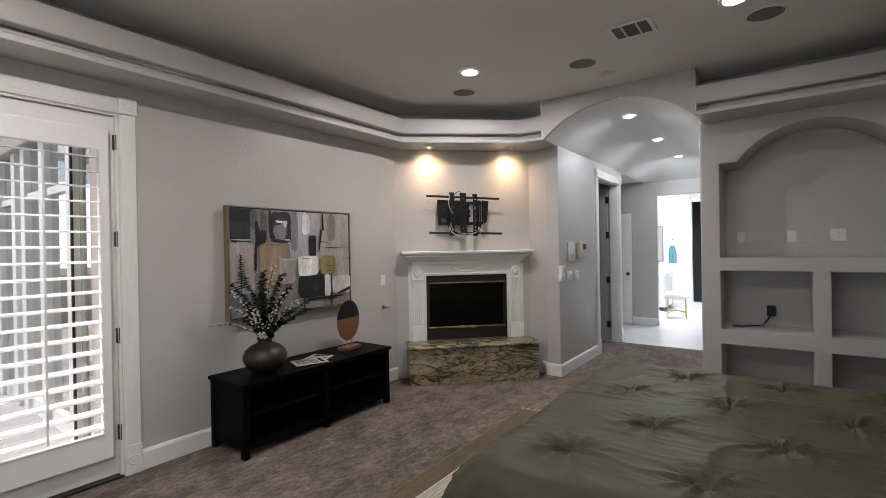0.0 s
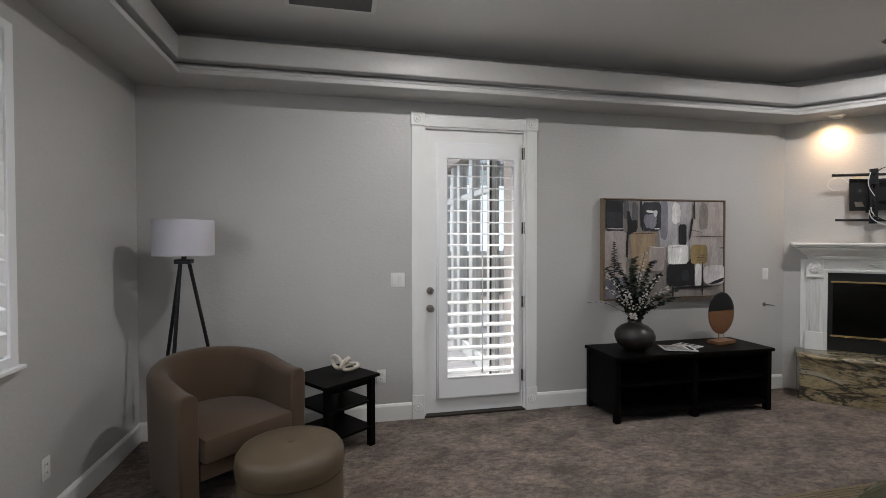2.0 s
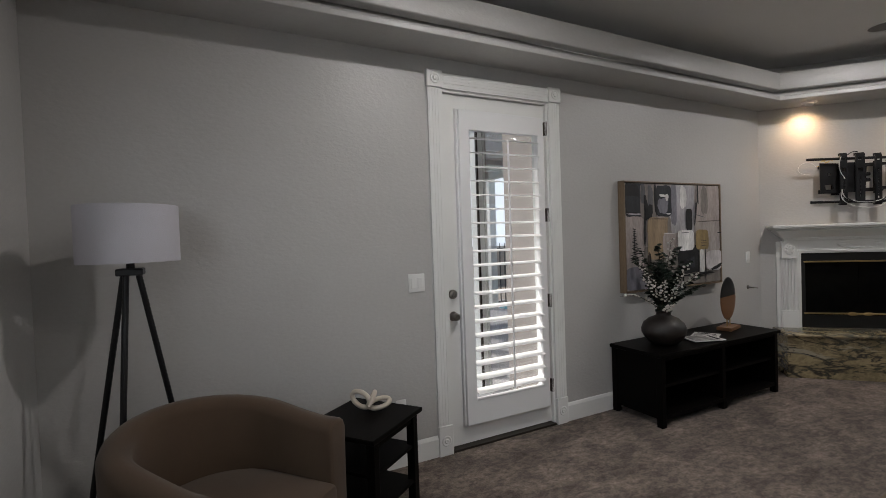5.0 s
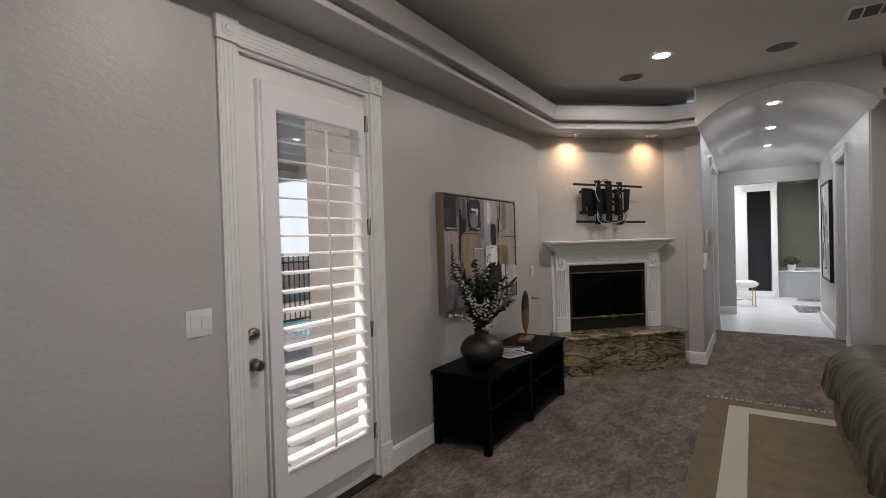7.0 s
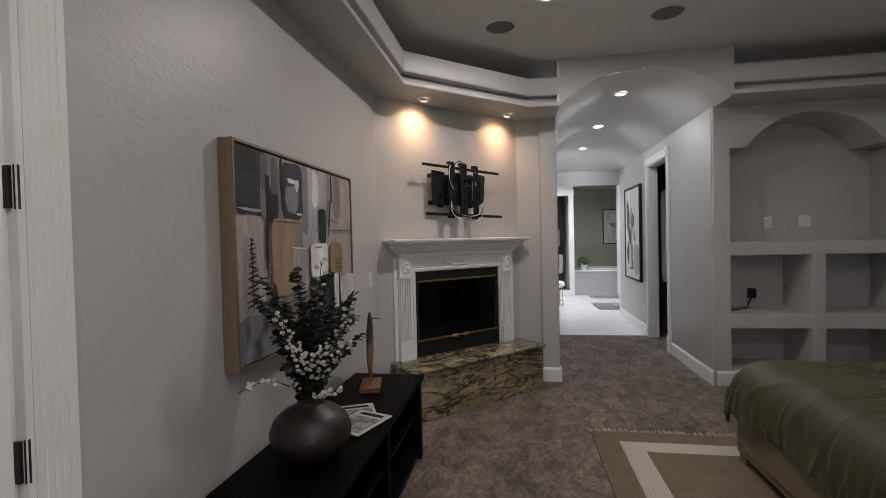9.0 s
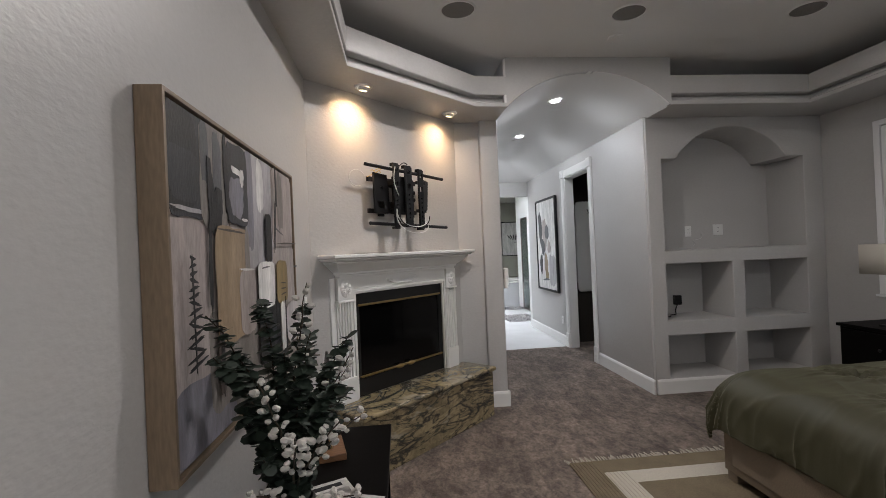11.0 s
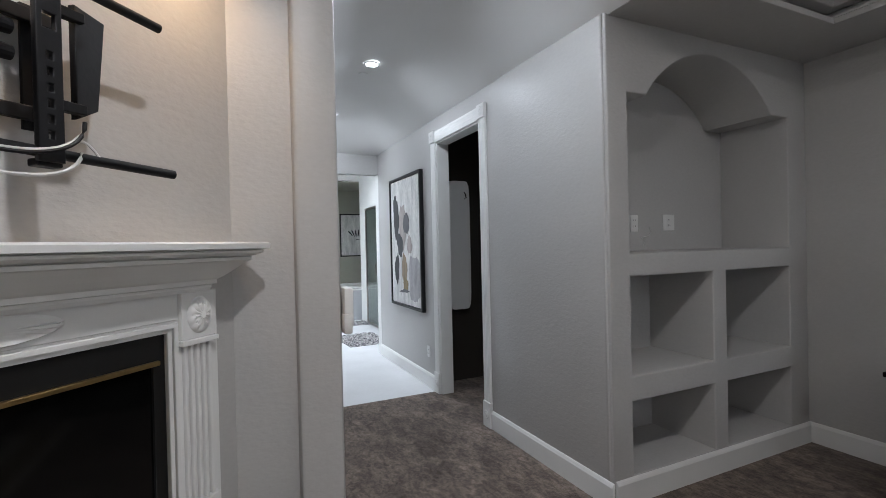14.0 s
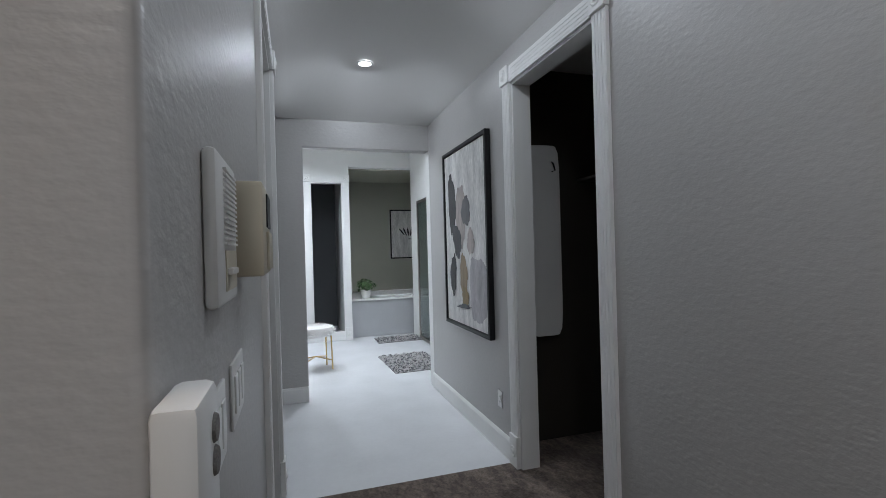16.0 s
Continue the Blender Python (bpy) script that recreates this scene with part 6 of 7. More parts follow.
# ---- hall things ----
def intercom():
    t = thing("intercom", FACE_HL @ Matrix.Translation((5.43, 0, 1.43)), "white wall intercom panel with louvred speaker", "intercom")
    part("plate", boxes((-0.10, -0.02, -0.11, 0.10, 0, 0.11), bevel=0.008), PLASTIC, t, "", True)
    for k in range(15):
        part("louvre", boxes((-0.045, -0.0245, -0.022 + 0.0078 * k, 0.075, -0.019, -0.0185 + 0.0078 * k)), PLASTIC, t)
    part("control_recess", boxes((-0.04, -0.0215, -0.09, 0.075, -0.0195, -0.03)), BEIGEPLASTIC, t)
    part("slider", boxes((-0.03, -0.03, -0.066, 0.03, -0.021, -0.056), bevel=0.002), PLASTIC, t)
    t2 = thing("alarm_keypad", FACE_HL @ Matrix.Translation((5.72, 0, 1.445)), "aged beige alarm keypad with dark display on the hall wall", "alarm keypad")
    part("case", boxes((-0.11, -0.06, -0.095, 0.11, 0, 0.09), bevel=0.006), BEIGEPLASTIC, t2, "", True)
    part("display", boxes((-0.02, -0.063, 0.005, 0.09, -0.0595, 0.075)), BLACK, t2, "dark display")
    part("key_cover", boxes((-0.03, -0.066, -0.085, 0.10, -0.0595, -0.005), bevel=0.002), BEIGEPLASTIC, t2)
    t3 = thing("door_phone", FACE_HL @ Matrix.Translation((5.105, 0, 1.19)), "white wall remote holder with grey buttons", "remote control")
    part("cradle", boxes((-0.055, -0.035, -0.10, 0.055, 0, -0.02), bevel=0.008), PLASTIC, t3, "", True)
    part("body", boxes((-0.047, -0.042, -0.075, 0.047, -0.004, 0.085), bevel=0.009), PLASTIC, t3, "", True)
    for k, z in enumerate((0.045, 0.015)):
        part("button", moved(lathe([(0, 0.004), (0.012, 0.003), (0.014, 0)], 16), Matrix.Translation((0.018, -0.042, z)) @ pose(0, 0, 0, 90)), GREYGRILLE, t3, "", True)


intercom()
wall_plate("light_switch", FACE_HL @ Matrix.Translation((5.375, 0, 1.14)), 0.165, 0.118, 3, "white triple rocker switch plate in the hall", "light switch")
wall_plate("light_switch", FACE_HL @ Matrix.Translation((5.625, 0, 1.14)), 0.165, 0.118, 3, "white triple rocker switch plate in the hall", "light switch")
GREYDOOR = mat("grey_door_paint", (0.42, 0.42, 0.42), 0.4, stain=0.03)


def panel_door(name, m, w, h, material, label, hinges=True, knob=True):
    """A six-panel door leaf; hinged at x = 0, drawn in x and z."""
    t = thing(name, m, label, "door")
    holes = []
    for x0, x1 in ((0.11, w / 2 - 0.045), (w / 2 + 0.045, w - 0.11)):
        for z0, z1 in ((0.22, 0.82), (1.0, 1.75), (1.88, h - 0.13)):
            holes.append(rect(x0, z0, x1, z1))
    part("leaf", plate(rect(0, 0.01, w, h), holes, 0.035, 0.003, Matrix.Translation((0, -0.0175, 0)) @ XZ), material, t)
    for r in holes:
        part("panel", boxes((r[0][0] - 0.004, -0.009, r[0][1] - 0.004, r[2][0] + 0.004, 0.009, r[2][1] + 0.004), bevel=0.003), material, t)
    if knob:
        for s in (1, -1):
            part("knob", moved(lathe([(0, 0.055), (0.02, 0.052), (0.027, 0.04), (0.012, 0.026), (0.012, 0.01), (0.03, 0.006), (0.032, 0)], 20), Matrix.Translation((w - 0.065, -0.017 * s, 0.95)) @ pose(0, 0, 0, 90 * s)), BRONZE, t, "dark knob", True)
    if hinges:
        for z in (0.25, 0.95, 1.65, 2.2):
            part("hinge", boxes((-0.02, -0.03, z - 0.05, 0.02, 0.03, z + 0.05)), BLACK, t, "black hinge")
    return tagged(t, kind="structure")


panel_door("door_2", pose(-2.22, 7.455, 0.004, 0, 0, 176), 0.94, 2.42, GREYDOOR, "grey panelled door standing open in the side room")
panel_door("door_3", pose(-3.08, 9.12, 0.0, 0, 0, -1), 0.80, 2.08, TRIM, "white panelled door folded open against the end wall", False)
setting("wall_side_room", boxes((-3.6, 5.3, 0, -3.5, 7.52, 2.7), (-3.5, 5.3, 0, -2.24, 5.4, 2.7)), UNLITGREY, "side room walls coloured dark grey as if unlit", "wall")
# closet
# Near-black brown puts the closet's lack of light into walls and shelf.
CLOSETGLOOM = mat("unlit_closet_brown", (0.03, 0.025, 0.02), 0.8, stain=0.05)
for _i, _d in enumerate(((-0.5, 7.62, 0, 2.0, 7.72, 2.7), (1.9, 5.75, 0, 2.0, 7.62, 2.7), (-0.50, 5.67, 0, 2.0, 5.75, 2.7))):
    setting("wall_closet_%d" % (_i + 1), boxes(_d), CLOSETGLOOM, "closet wall coloured dark brown as if unlit", "wall")


def ironing_board():
    t = thing("hanging_board", pose(-0.27, 7.56, 0), "white rounded ironing board hung on the closet wall", "ironing board")
    w = 0.25
    pts = [(x, z) for x, z in blotch(w, 1.34, 3, 0.0, 9.0, 48)]
    part("board", plate(pts, [], 0.03, 0.006, Matrix.Translation((0, -0.02, 1.43)) @ XZ), PLASTIC, t, "", True)
    part("hook", tube([(0.06, -0.03, 1.98), (0.06, -0.05, 1.96), (0.07, -0.05, 1.92), (0.05, -0.04, 1.91)], 0.006, 8), BLACK, t, "black hook")


ironing_board()
tagged(part("closet_rod", tube([(0.25, 5.75, 1.75), (0.25, 7.62, 1.75)], 0.016, 12), BLACK, None), "dark clothes rail in the closet", "clothes rail")
tagged(part("closet_shelf", boxes((0.05, 5.75, 1.86, 0.45, 7.62, 1.88)), CLOSETGLOOM, None), "plain shelf above the closet rail", "shelf")

# ---- bathroom things ----
GREIGE = mat("greige_bath_paint", (0.42, 0.42, 0.35), 0.55, stain=0.03, bump=0.2, bump_scale=60)
TUBTILE = mat("grey_tub_tile", (0.42, 0.43, 0.44), 0.3, stain=0.05, grain=0.03)
TUBWHITE = mat("white_acrylic", (0.82, 0.82, 0.80), 0.2)
FUR = mat("white_faux_fur", (0.80, 0.78, 0.76), 0.95, grain=0.1, grain_scale=200, bump=0.8, bump_scale=150, sheen=0.5)
TEAL = mat("teal_towel", (0.10, 0.28, 0.32), 0.95, grain=0.15, grain_scale=150, bump=0.6, bump_scale=200)
SHOWERGLASS = glass("greenish_shower_glass", (0.75, 0.85, 0.82), 0.02)
MIRROR = mat("mirror_silver", (0.85, 0.86, 0.86), 0.02, metal=1.0)
POT = mat("white_pot_glaze", (0.78, 0.78, 0.76), 0.3)
LEAFBRIGHT = mat("bright_leaf", (0.05, 0.11, 0.03), 0.55, stain=0.3, stain_scale=30)
setting("wall_tub_back", boxes((-1.118, BY + 1.47, 0.60, 0.8, BY + 1.497, 2.72)), GREIGE, "greige painted wall above the bath", "wall")
setting("wall_tub_header", boxes((-1.118, BY + 0.121, 2.70, 0.8, BY + 1.47, 2.718)), GREIGE, "greige alcove ceiling over the bath", "wall")
setting("wall_tub_sides", boxes((-1.118, BY + 0.121, 0.60, -1.10, BY + 1.47, 2.70), (0.78, BY + 0.121, 0.60, 0.798, BY + 1.47, 2.70)), GREIGE, "greige alcove walls beside the bath", "wall")


def bathtub():
    t = thing("bathtub", pose(0, BY, 0), "white built-in bathtub with grey tiled deck", "bathtub")
    part("apron", boxes((-1.115, 0.12, 0, 0.795, 0.16, 0.585)), TUBTILE, t, "grey tiled front")
    part("deck", plate(rect(-1.115, 0.09, 0.795, 1.49), [[(x - 0.1, y + 0.78) for x, y in blotch(1.45, 0.92, 2, 0.0, 3.0, 40)]], 0.03, 0.004, Matrix.Translation((0, 0, 0.585))), TUBWHITE, t)
    bm = bmesh.new()
    rows = []
    for s, z in ((1.08, 0.615), (1.10, 0.63), (1.05, 0.645), (0.98, 0.63), (0.93, 0.45), (0.85, 0.25), (0.7, 0.2)):
        rows.append([bm.verts.new((x * s - 0.1, y * s + 0.78, z)) for x, y in blotch(1.40, 0.88, 2, 0.0, 3.0, 40)])
    for a, b in zip(rows, rows[1:]):
        for k in range(40):
            bm.faces.new((a[k], a[(k + 1) % 40], b[(k + 1) % 40], b[k]))
    bm.faces.new(rows[-1])
    bmesh.ops.recalc_face_normals(bm, faces=bm.faces[:])
    part("basin", bm, TUBWHITE, t, "", True)


bathtub()


def pot_plant(m):
    t = thing("potted_plant", m, "small leafy plant in a white pot on the bath deck", "potted plant")
    part("pot", lathe([(0, 0), (0.065, 0), (0.085, 0.12), (0.09, 0.13), (0.078, 0.13), (0.07, 0.10), (0, 0.10)], 28), POT, t, "", True)
    rr = random.Random(5)
    bm = bmesh.new()
    for k in range(170):
        d = Vector((rr.gauss(0, 1), rr.gauss(0, 1), rr.gauss(0.45, 0.7))).normalized()
        c = Vector((0, 0, 0.20)) + Vector((d.x * 0.17, d.y * 0.17, d.z * 0.12)) * rr.uniform(0.4, 1.0)
        nrm = (d + Vector((rr.uniform(-0.6, 0.6), rr.uniform(-0.6, 0.6), rr.uniform(-0.3, 0.6)))).normalized()
        a = nrm.orthogonal().normalized()
        b = nrm.cross(a)
        s = rr.uniform(0.018, 0.032)
        bm.faces.new([bm.verts.new(c + a * s * 1.3), bm.verts.new(c + b * s * 0.7 + nrm * 0.004), bm.verts.new(c - a * s), bm.verts.new(c - b * s * 0.7 + nrm * 0.004)])
    tagged(part("foliage", bm, LEAFBRIGHT, t, "small green leaves"), kind="stuff")
    for k in range(5):
        part("stalk", tube([(0, 0, 0.09), (0.05 * math.cos(k * 1.3), 0.05 * math.sin(k * 1.3), 0.2)], 0.004, 6), STEM, t)


pot_plant(pose(-0.86, BY + 0.24, 0.615))
_t = picture("bath_print", Matrix(((1, 0, 0, 0.20), (0, 0, -1, BY + 1.468), (0, 1, 0, 1.70), (0, 0, 0, 1))), 0.78, 0.95, 0.03, 0.022, BLACK, P_WHITE, "black-framed white print with a dark leaf above the bath")
_p = Painter(_t, 0.78, 0.95, 0.03, 0.022)
for _k in range(6):
    _p.patch(0.26 + 0.085 * _k, 0.36, 0.30 + 0.085 * _k, 0.54, P_SLATE, 0.15, 2, 40 - 16 * _k)
_p.patch(0.44, 0.60, 0.56, 0.615, P_GREY, 0.2, 2)


def bath_mat(m, w, d, seed):
    t = thing("bath_mat", m, "grey and white mottled shaggy bath mat on the tiles", "bath mat")
    rr = random.Random(seed)
    part("backing", boxes((-w / 2, -d / 2, 0, w / 2, d / 2, 0.008)), mat("mat_grey", (0.30, 0.29, 0.29), 0.95, grain=0.5, grain_scale=25, stain=0.4, stain_scale=14), t)
    for tone, cnt in (((0.55, 0.54, 0.53), 420), ((0.13, 0.13, 0.14), 260)):
        bm = bmesh.new()
        for k in range(cnt):
            x, y = rr.uniform(-w / 2, w / 2), rr.uniform(-d / 2, d / 2)
            a, s = rr.uniform(0, 6.28), rr.uniform(0.01, 0.024)
            c, q = math.cos(a) * s, math.sin(a) * s
            v = [bm.verts.new(p) for p in ((x - c - q * 0.4, y - q + c * 0.4, 0.008), (x - c + q * 0.4, y - q - c * 0.4, 0.008), (x + c, y + q, 0.024), (x, y, 0.026))]
            bm.faces.new((v[0], v[1], v[2]))
            bm.faces.new((v[0], v[2], v[3]))
            bm.faces.new((v[1], v[3], v[2]))
        tagged(part("pile", bm, mat("mat_pile", tone, 0.95, grain=0.2), t), kind="stuff")


bath_mat(pose(-0.62, 10.28, -0.003, 0, 0, 3), 0.62, 0.90, 1)
bath_mat(pose(-0.42, 11.80, -0.003, 0, 0, 0), 0.75, 0.42, 2)


def fur_stool():
    t = thing("fur_stool", pose(-1.75, 10.42, -0.003, 0, 0, 12), "vanity stool with white fur seat and brass legs", "stool")
    bm = lathe([(0, 0.39), (0.18, 0.39), (0.225, 0.42), (0.235, 0.46), (0.215, 0.50), (0.16, 0.52), (0, 0.525)], 28)
    part("seat", moved(bm, Matrix.Diagonal((1.0, 0.8, 1, 1))), FUR, t, "", True)
    rr = random.Random(8)
    hair = bmesh.new()
    for k in range(900):
        a, e = rr.uniform(0, 6.28), rr.uniform(-0.5, 1.4)
        d = Vector((math.cos(a) * math.cos(e), math.sin(a) * math.cos(e), math.sin(e)))
        p = Vector((d.x * 0.228, d.y * 0.183, 0.455 + d.z * 0.065))
        q = p + (d + Vector((rr.uniform(-0.5, 0.5), rr.uniform(-0.5, 0.5), rr.uniform(-0.5, 0.2)))).normalized() * rr.uniform(0.02, 0.045)
        o = d.orthogonal().normalized() * 0.004
        hair.faces.new((hair.verts.new(p + o), hair.verts.new(p - o), hair.verts.new(q)))
    tagged(part("fur", hair, FUR, t), kind="stuff")
    for x in (-0.16, 0.16):
        for y in (-0.12, 0.12):
            part("leg", tube([(x, y, 0.40), (x * 1.05, y * 1.05, 0.0)], 0.009, 10), BRASS, t, "brass leg")
    part("stretcher", tube([(-0.165, -0.125, 0.11), (0, 0, 0.15), (0.165, 0.125, 0.11)], 0.007, 8), BRASS, t)
    part("stretcher", tube([(-0.165, 0.125, 0.11), (0, 0, 0.15), (0.165, -0.125, 0.11)], 0.007, 8), BRASS, t)


fur_stool()
FACE_BY = Matrix.Translation((0, BY, 0))
casing("door_casing_4", FACE_BY @ Matrix.Translation((-1.71, 0, 0)), 0.49, 2.48, "white casing of the toilet room doorway")
setting("wall_toilet_room", boxes((-2.6, BY + 1.5, 0, -1.22, BY + 1.6, 2.9), (-2.6, BY + 0.12, 0, -2.5, BY + 1.5, 2.9)), UNLITGREY, "toilet room walls coloured dark grey as if unlit", "wall")


def shower_door():
    t = thing("shower_door", pose(-0.125, 0, 0), "framed greenish glass shower door", "shower door")
    part("frame", plate(rect(10.78, 0.02, 11.68, 2.14), [rect(10.82, 0.06, 11.64, 2.10)], 0.03, 0.003, Matrix.Translation((-0.012, 0, 0)) @ YZ), STEEL, t, "satin metal frame")
    part("pane", boxes((0.0, 10.82, 0.06, 0.008, 11.64, 2.10)), SHOWERGLASS, t, "greenish glass")
    part("handle", tube([(-0.015, 10.92, 0.95), (-0.05, 10.92, 0.97), (-0.05, 10.92, 1.13), (-0.015, 10.92, 1.15)], 0.008, 10), STEEL, t)


shower_door()
setting("wall_shower_inside", boxes((0.66, 9.34, 0, 0.79, 11.67, 2.9)), UNLITGREY, "tiled shower wall coloured dark grey as if unlit", "wall")


def vanity():
    t = thing("vanity", pose(0, 0, -0.003), "white bathroom vanity with drawers and pale top", "vanity")
    x0, x1, y0, y1 = -3.19, -2.13, 11.30, 12.09
    part("cabinet", boxes((x0, y0, 0.08, x1, y1, 0.80)), TRIM, t)
    part("top", boxes((x0, y0 - 0.02, 0.80, x1 + 0.02, y1, 0.84), bevel=0.004), TUBWHITE, t)
    for z in (0.12, 0.35, 0.58):
        d = part("drawer", boxes((x0 + 0.05, y0 - 0.018, z, x1 - 0.03, y0 + 0.001, z + 0.2), bevel=0.004), TRIM, t)
        part("knob", moved(lathe([(0, 0.02), (0.012, 0.016), (0.005, 0.006), (0.005, 0)], 12), Matrix.Translation(((x0 + x1) / 2, y0 - 0.018, z + 0.1)) @ pose(0, 0, 0, 90)), STEEL, d)
    part("toe_kick", boxes((x0, y0 + 0.05, 0, x1 - 0.05, y1, 0.08)), UNLITGREY, t)
    m = thing("vanity_mirror", pose(-2.36, BY, 1.08), "silver-framed mirror above the vanity", "mirror")
    part("frame", plate(rect(-0.12, 0, 0.06, 0.85), [rect(-0.10, 0.02, 0.04, 0.83)], 0.03, 0.003, Matrix.Translation((0, -0.03, 0)) @ XZ), STEEL, m)
    part("glass", boxes((-0.10, -0.012, 0.02, 0.04, -0.004, 0.83)), MIRROR, m)
    w = thing("hand_towel", pose(-2.10, BY - 0.05, 1.0), "teal hand towel hanging from a ring", "towel")
    part("ring", tube([(0.075 * math.cos(a), 0, 0.52 + 0.075 * math.sin(a)) for a in [2 * math.pi * i / 20 for i in range(21)]], 0.005, 8), STEEL, w, "metal ring")
    part("ring_mount", moved(lathe([(0, 0.05), (0.012, 0.05), (0.014, 0.01), (0.025, 0.006), (0.026, 0)], 16), Matrix.Translation((0, 0.05, 0.60)) @ pose(0, 0, 0, 90)), STEEL, w)
    bm = bmesh.new()
    rows = []
    for i in range(9):
        z = 0.45 - 0.4 * i / 8
        hw = 0.05 + 0.035 * min(1, i / 3)
        rows.append([bm.verts.new((hw * (2 * k / 10 - 1), -0.018 * math.sin(k * 1.9) * 0.5 - 0.006, z)) for k in range(11)] + [bm.verts.new((hw * (1 - 2 * k / 10), 0.014, z)) for k in range(11)])
    for a, b in zip(rows, rows[1:]):
        for k in range(22):
            bm.faces.new((a[k], a[(k + 1) % 22], b[(k + 1) % 22], b[k]))
    bm.faces.new(rows[0])
    bm.faces.new(rows[-1][::-1])
    bmesh.ops.recalc_face_normals(bm, faces=bm.faces[:])
    part("cloth", bm, TEAL, w, "teal terry cloth", True)


vanity()

# ---- the patio outside ----
PATIO = mat("pale_patio_concrete", (0.32, 0.31, 0.32), 0.8, stain=0.08, grain=0.1, bump=0.3)
GROUND = mat("desert_gravel", (0.36, 0.31, 0.26), 0.95, grain=0.3, grain_scale=20, stain=0.2)
SAND = mat("beige_stucco", (0.52, 0.45, 0.38), 0.9, stain=0.06, grain=0.08, bump=0.5, bump_scale=40)
IRON = mat("black_iron", (0.02, 0.02, 0.02), 0.6)
POOL = mat("pool_water", (0.12, 0.42, 0.52), 0.06, stain=0.1)
setting("ground", boxes((-400, -400, -0.4, 400, 400, -0.2)), GROUND, "pale desert gravel ground", "ground")
setting("patio", boxes((W - 6.5, S - 0.3, -0.25, W - 0.2, 5.6, -0.06)), PATIO, "pale concrete patio slab", "patio")
setting("patio_roof", boxes((-4.2, S - 0.3, 3.0, W - 0.16, 1.42, 3.2), (W - 0.95, 1.42, 3.0, W - 0.16, 7.0, 3.2)), SAND, "beige underside of the covered patio", "patio roof")


def patio_post(x, y, s):
    t = thing("patio_column", pose(x, y, -0.06), "beige stucco patio column with cap and base", "column", "patio columns")
    part("shaft", boxes((-s / 2, -s / 2, 0, s / 2, s / 2, 3.06)), SAND, t)
    part("base", boxes((-s / 2 - 0.04, -s / 2 - 0.04, 0, s / 2 + 0.04, s / 2 + 0.04, 0.3), bevel=0.01), SAND, t)
    part("capital", boxes((-s / 2 - 0.04, -s / 2 - 0.04, 2.75, s / 2 + 0.04, s / 2 + 0.04, 2.95), bevel=0.01), SAND, t)


patio_post(-6.9, -1.9, 0.42)
PALESTUCCO = mat("pale_stucco", (0.42, 0.375, 0.345), 0.9, stain=0.05, grain=0.06, bump=0.4, bump_scale=40)
setting("wall_patio_stub", boxes((-4.235, 1.27, -0.06, W - 0.16, 1.42, 3.0)), PALESTUCCO, "pale stucco wall beside the patio door", "wall")


WINGGLASS = glass("clear_window_glass")


def glazed_wing():
    """The glazed side of the house that runs out beside the patio: white posts, rails, panes and a pale beam."""
    t = thing("glazed_wing", pose(0, 1.27, -0.06), "white framed glazed wing of the house beside the patio", "glazed wall")
    posts = [(-4.80, -4.70), (-5.56, -5.40), (-6.18, -6.04), (-6.54, -6.40), (-7.20, -7.06)]
    for a, b in posts:
        part("post", boxes((a, 0, 0, b, 0.12, 2.62), bevel=0.006), TRIM, t)
    part("dark_stile", boxes((-4.70, 0.0, 0, -4.675, 0.018, 2.62), bevel=0.003), BRONZE, t, "dark bronze door stile")
    part("beam", boxes((-7.2, -0.05, 2.62, -4.235, 0.15, 3.06), bevel=0.01), PALESTUCCO, t, "pale stucco beam")
    edges = [(-4.235, -4.235)] + posts
    for k, ((a0, _), (_, b1)) in enumerate(zip(edges, edges[1:])):
        if a0 - b1 < 0.3:
            continue
        if k:
            part("sill_panel", boxes((b1, 0.03, 0, a0, 0.09, 0.16), bevel=0.004), TRIM, t)
            part("transom", boxes((b1, 0.02, 2.10, a0, 0.10, 2.17), bevel=0.004), TRIM, t)
            part("pane", boxes((b1, 0.055, 2.17, a0, 0.063, 2.62)), WINGGLASS, t).visible_shadow = False
        part("pane", boxes((b1 + (0 if k else 0.045), 0.055, 0.16 if k else 0.0, a0, 0.063, 2.10 if k else 2.62)), WINGGLASS, t).visible_shadow = False


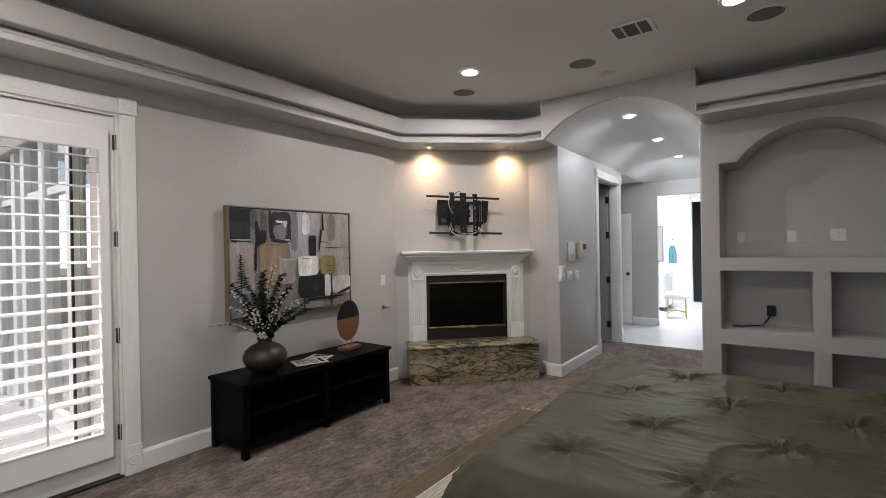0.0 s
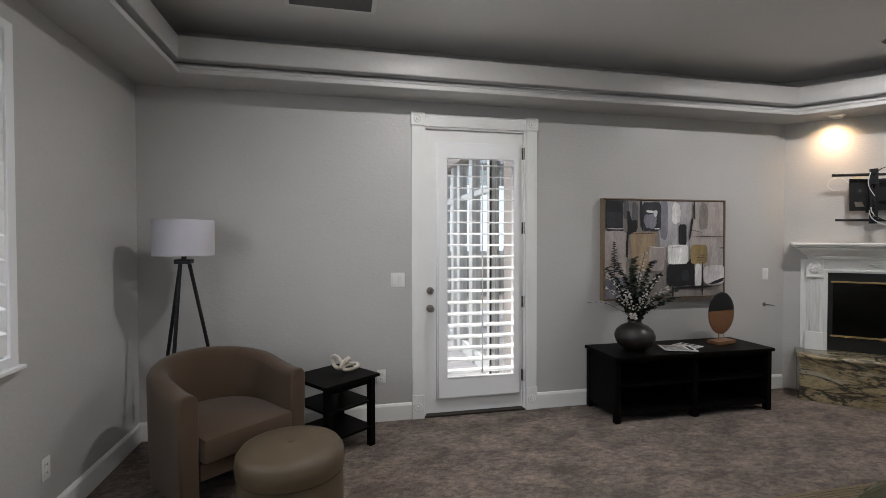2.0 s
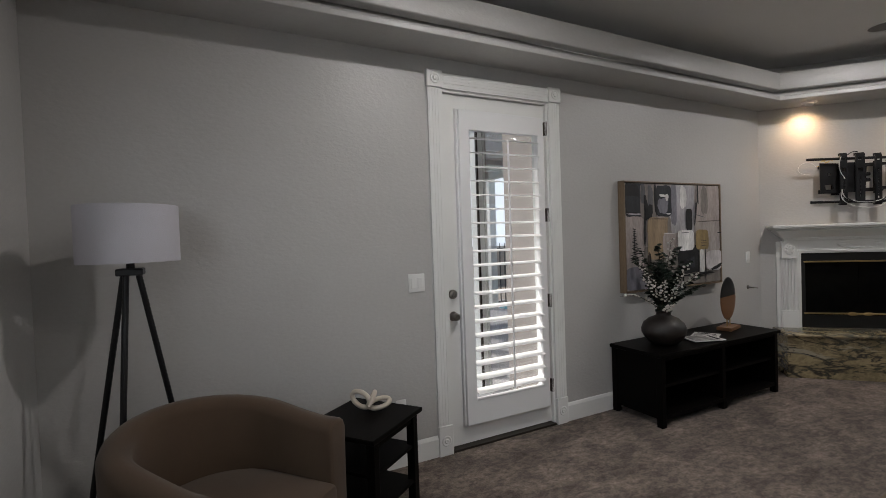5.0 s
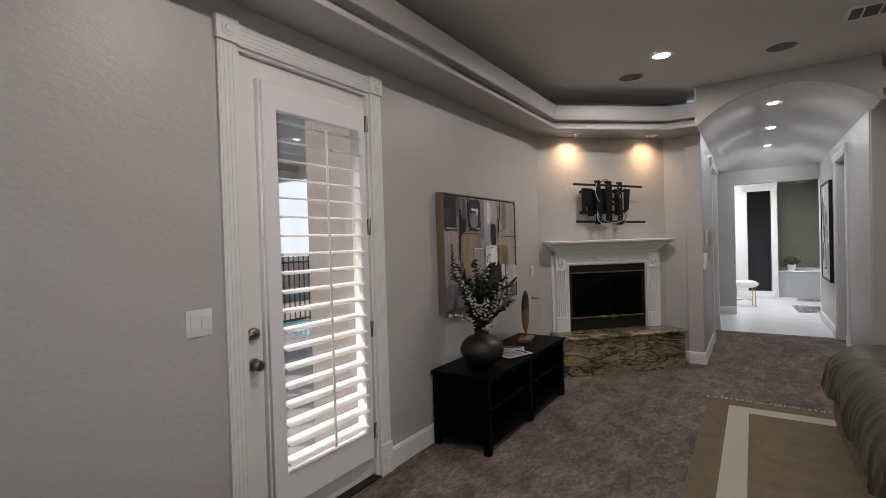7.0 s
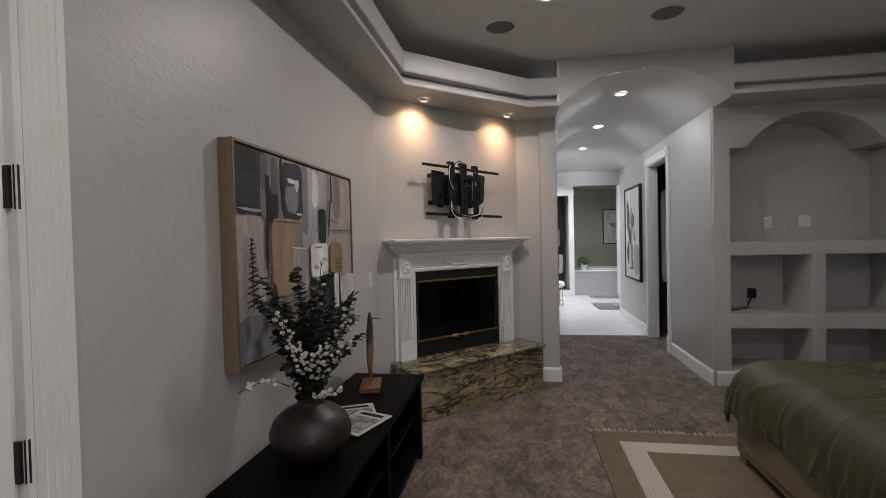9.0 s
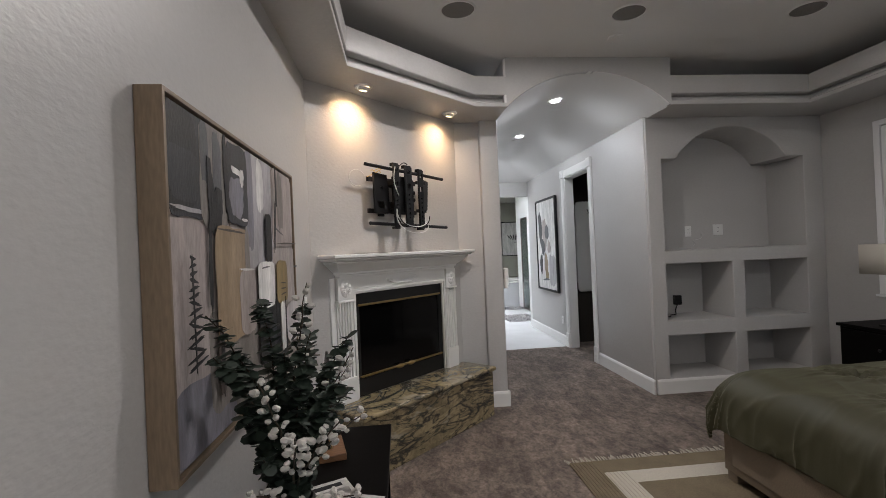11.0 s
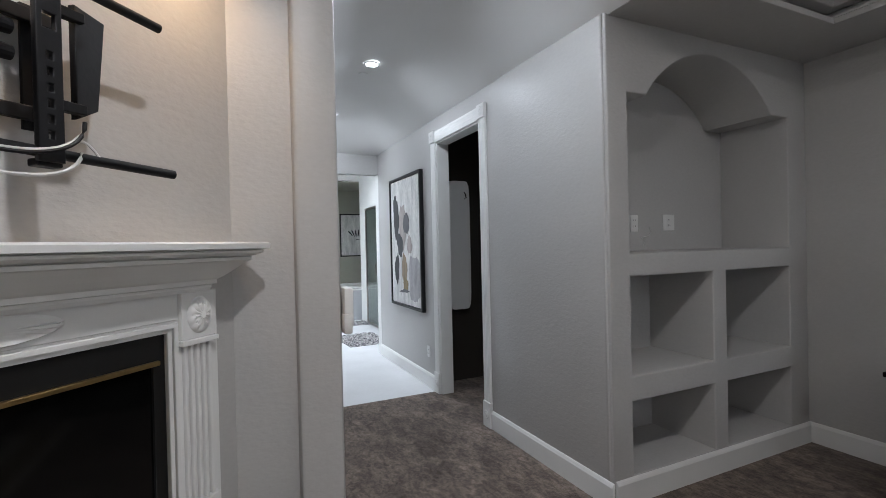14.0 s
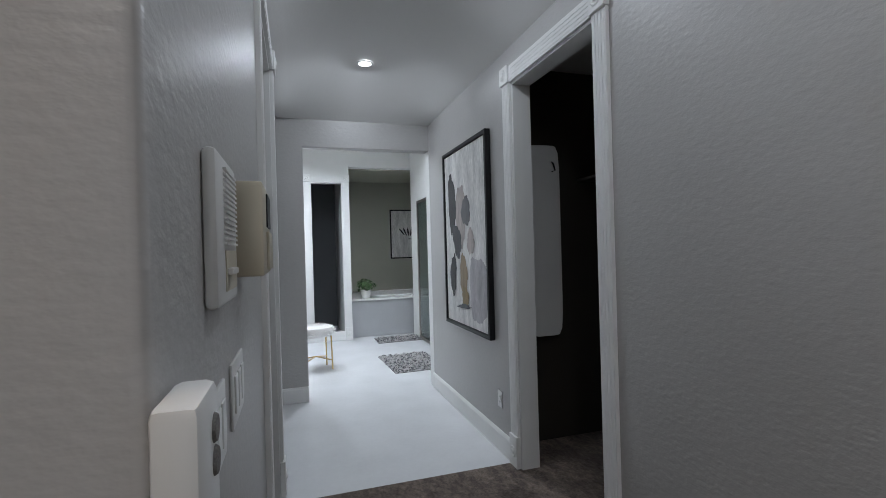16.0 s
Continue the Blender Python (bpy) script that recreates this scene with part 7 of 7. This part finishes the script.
def glazed_screen():
    """White posts and beams with transom panes between the patio and the garden."""
    t = thing("patio_screen", pose(-8.45, 0, -0.06), "white framed patio screen with transom panes", "patio screen")
    for k in range(7):
        part("post", boxes((-0.06, -3.62 + 0.85 * k, 0, 0.06, -3.50 + 0.85 * k, 3.05), bevel=0.006), TRIM, t)
    for z in (2.15, 2.92):
        part("beam", boxes((-0.05, -3.62, z, 0.05, 1.50, z + 0.12), bevel=0.006), TRIM, t)
    for k in range(6):
        part("pane", boxes((-0.005, -3.50 + 0.85 * k, 2.27, 0.005, -2.77 + 0.85 * k, 2.92)), SHOWERGLASS, t, "greenish transom pane").visible_shadow = False


glazed_wing()
glazed_screen()


def garden_cover():
    """The roof over the garden side of the wing, with edge beams and joists under it."""
    t = thing("garden_cover", pose(0, 0, 0), "pale timber patio cover with edge beams beside the glazed wing", "patio cover")
    part("deck", boxes((-9.0, 1.42, 2.90, -4.4, 4.3, 3.0)), PALESTUCCO, t)
    for k in range(7):
        x = -8.5 + 0.62 * k
        part("joist", boxes((x - 0.045, 1.43, 2.72, x + 0.045, 4.15, 2.90), bevel=0.006), PALESTUCCO, t)
    part("edge_beam", boxes((-9.0, 4.15, 2.62, -4.4, 4.3, 2.90), bevel=0.01), PALESTUCCO, t)
    part("edge_beam", boxes((-9.0, 1.42, 2.62, -8.85, 4.15, 2.90), bevel=0.01), PALESTUCCO, t)
    for x, y in ((-8.92, 4.22), (-8.92, 1.6)):
        part("post", boxes((x - 0.075, y - 0.075, -0.06, x + 0.075, y + 0.075, 2.62), bevel=0.008), TRIM, t)


garden_cover()


def iron_fence():
    t = thing("iron_fence", pose(-9.6, 0, -0.2), "black iron picket fence beyond the patio", "fence")
    for z in (0.15, 1.35):
        part("rail", boxes((-0.02, 3.2, z, 0.02, 9, z + 0.04)), IRON, t)
    first = part("picket", boxes((-0.01, -0.01, 0.0, 0.01, 0.01, 1.5)), IRON, t)
    first.location.y = 3.2
    for k in range(1, 46):
        ob = new("picket", first.data)
        ob.parent, ob.location = t, (0, 3.2 + 5.8 * k / 45, 0)


iron_fence()
tagged(part("garden_wall", boxes((-14.2, -8, -0.2, -14, 14, 1.0)), SAND, None), "beige block garden wall beyond the patio", "garden wall")
tagged(part("pool", boxes((-9.5, 4.45, -0.12, -7.0, 5.55, -0.05)), POOL, None), "light blue swimming pool beyond the patio", "swimming pool", "", "structure")

# Added panel that glows in place of the overexposed sky.
setting("backdrop", boxes((-70.2, -90, -1, -70, 90, 45)), glow("sky_panel_glow", (0.86, 0.92, 1.0), 1.3), "added glowing panel for the bright sky in the far distance", "sky backdrop")
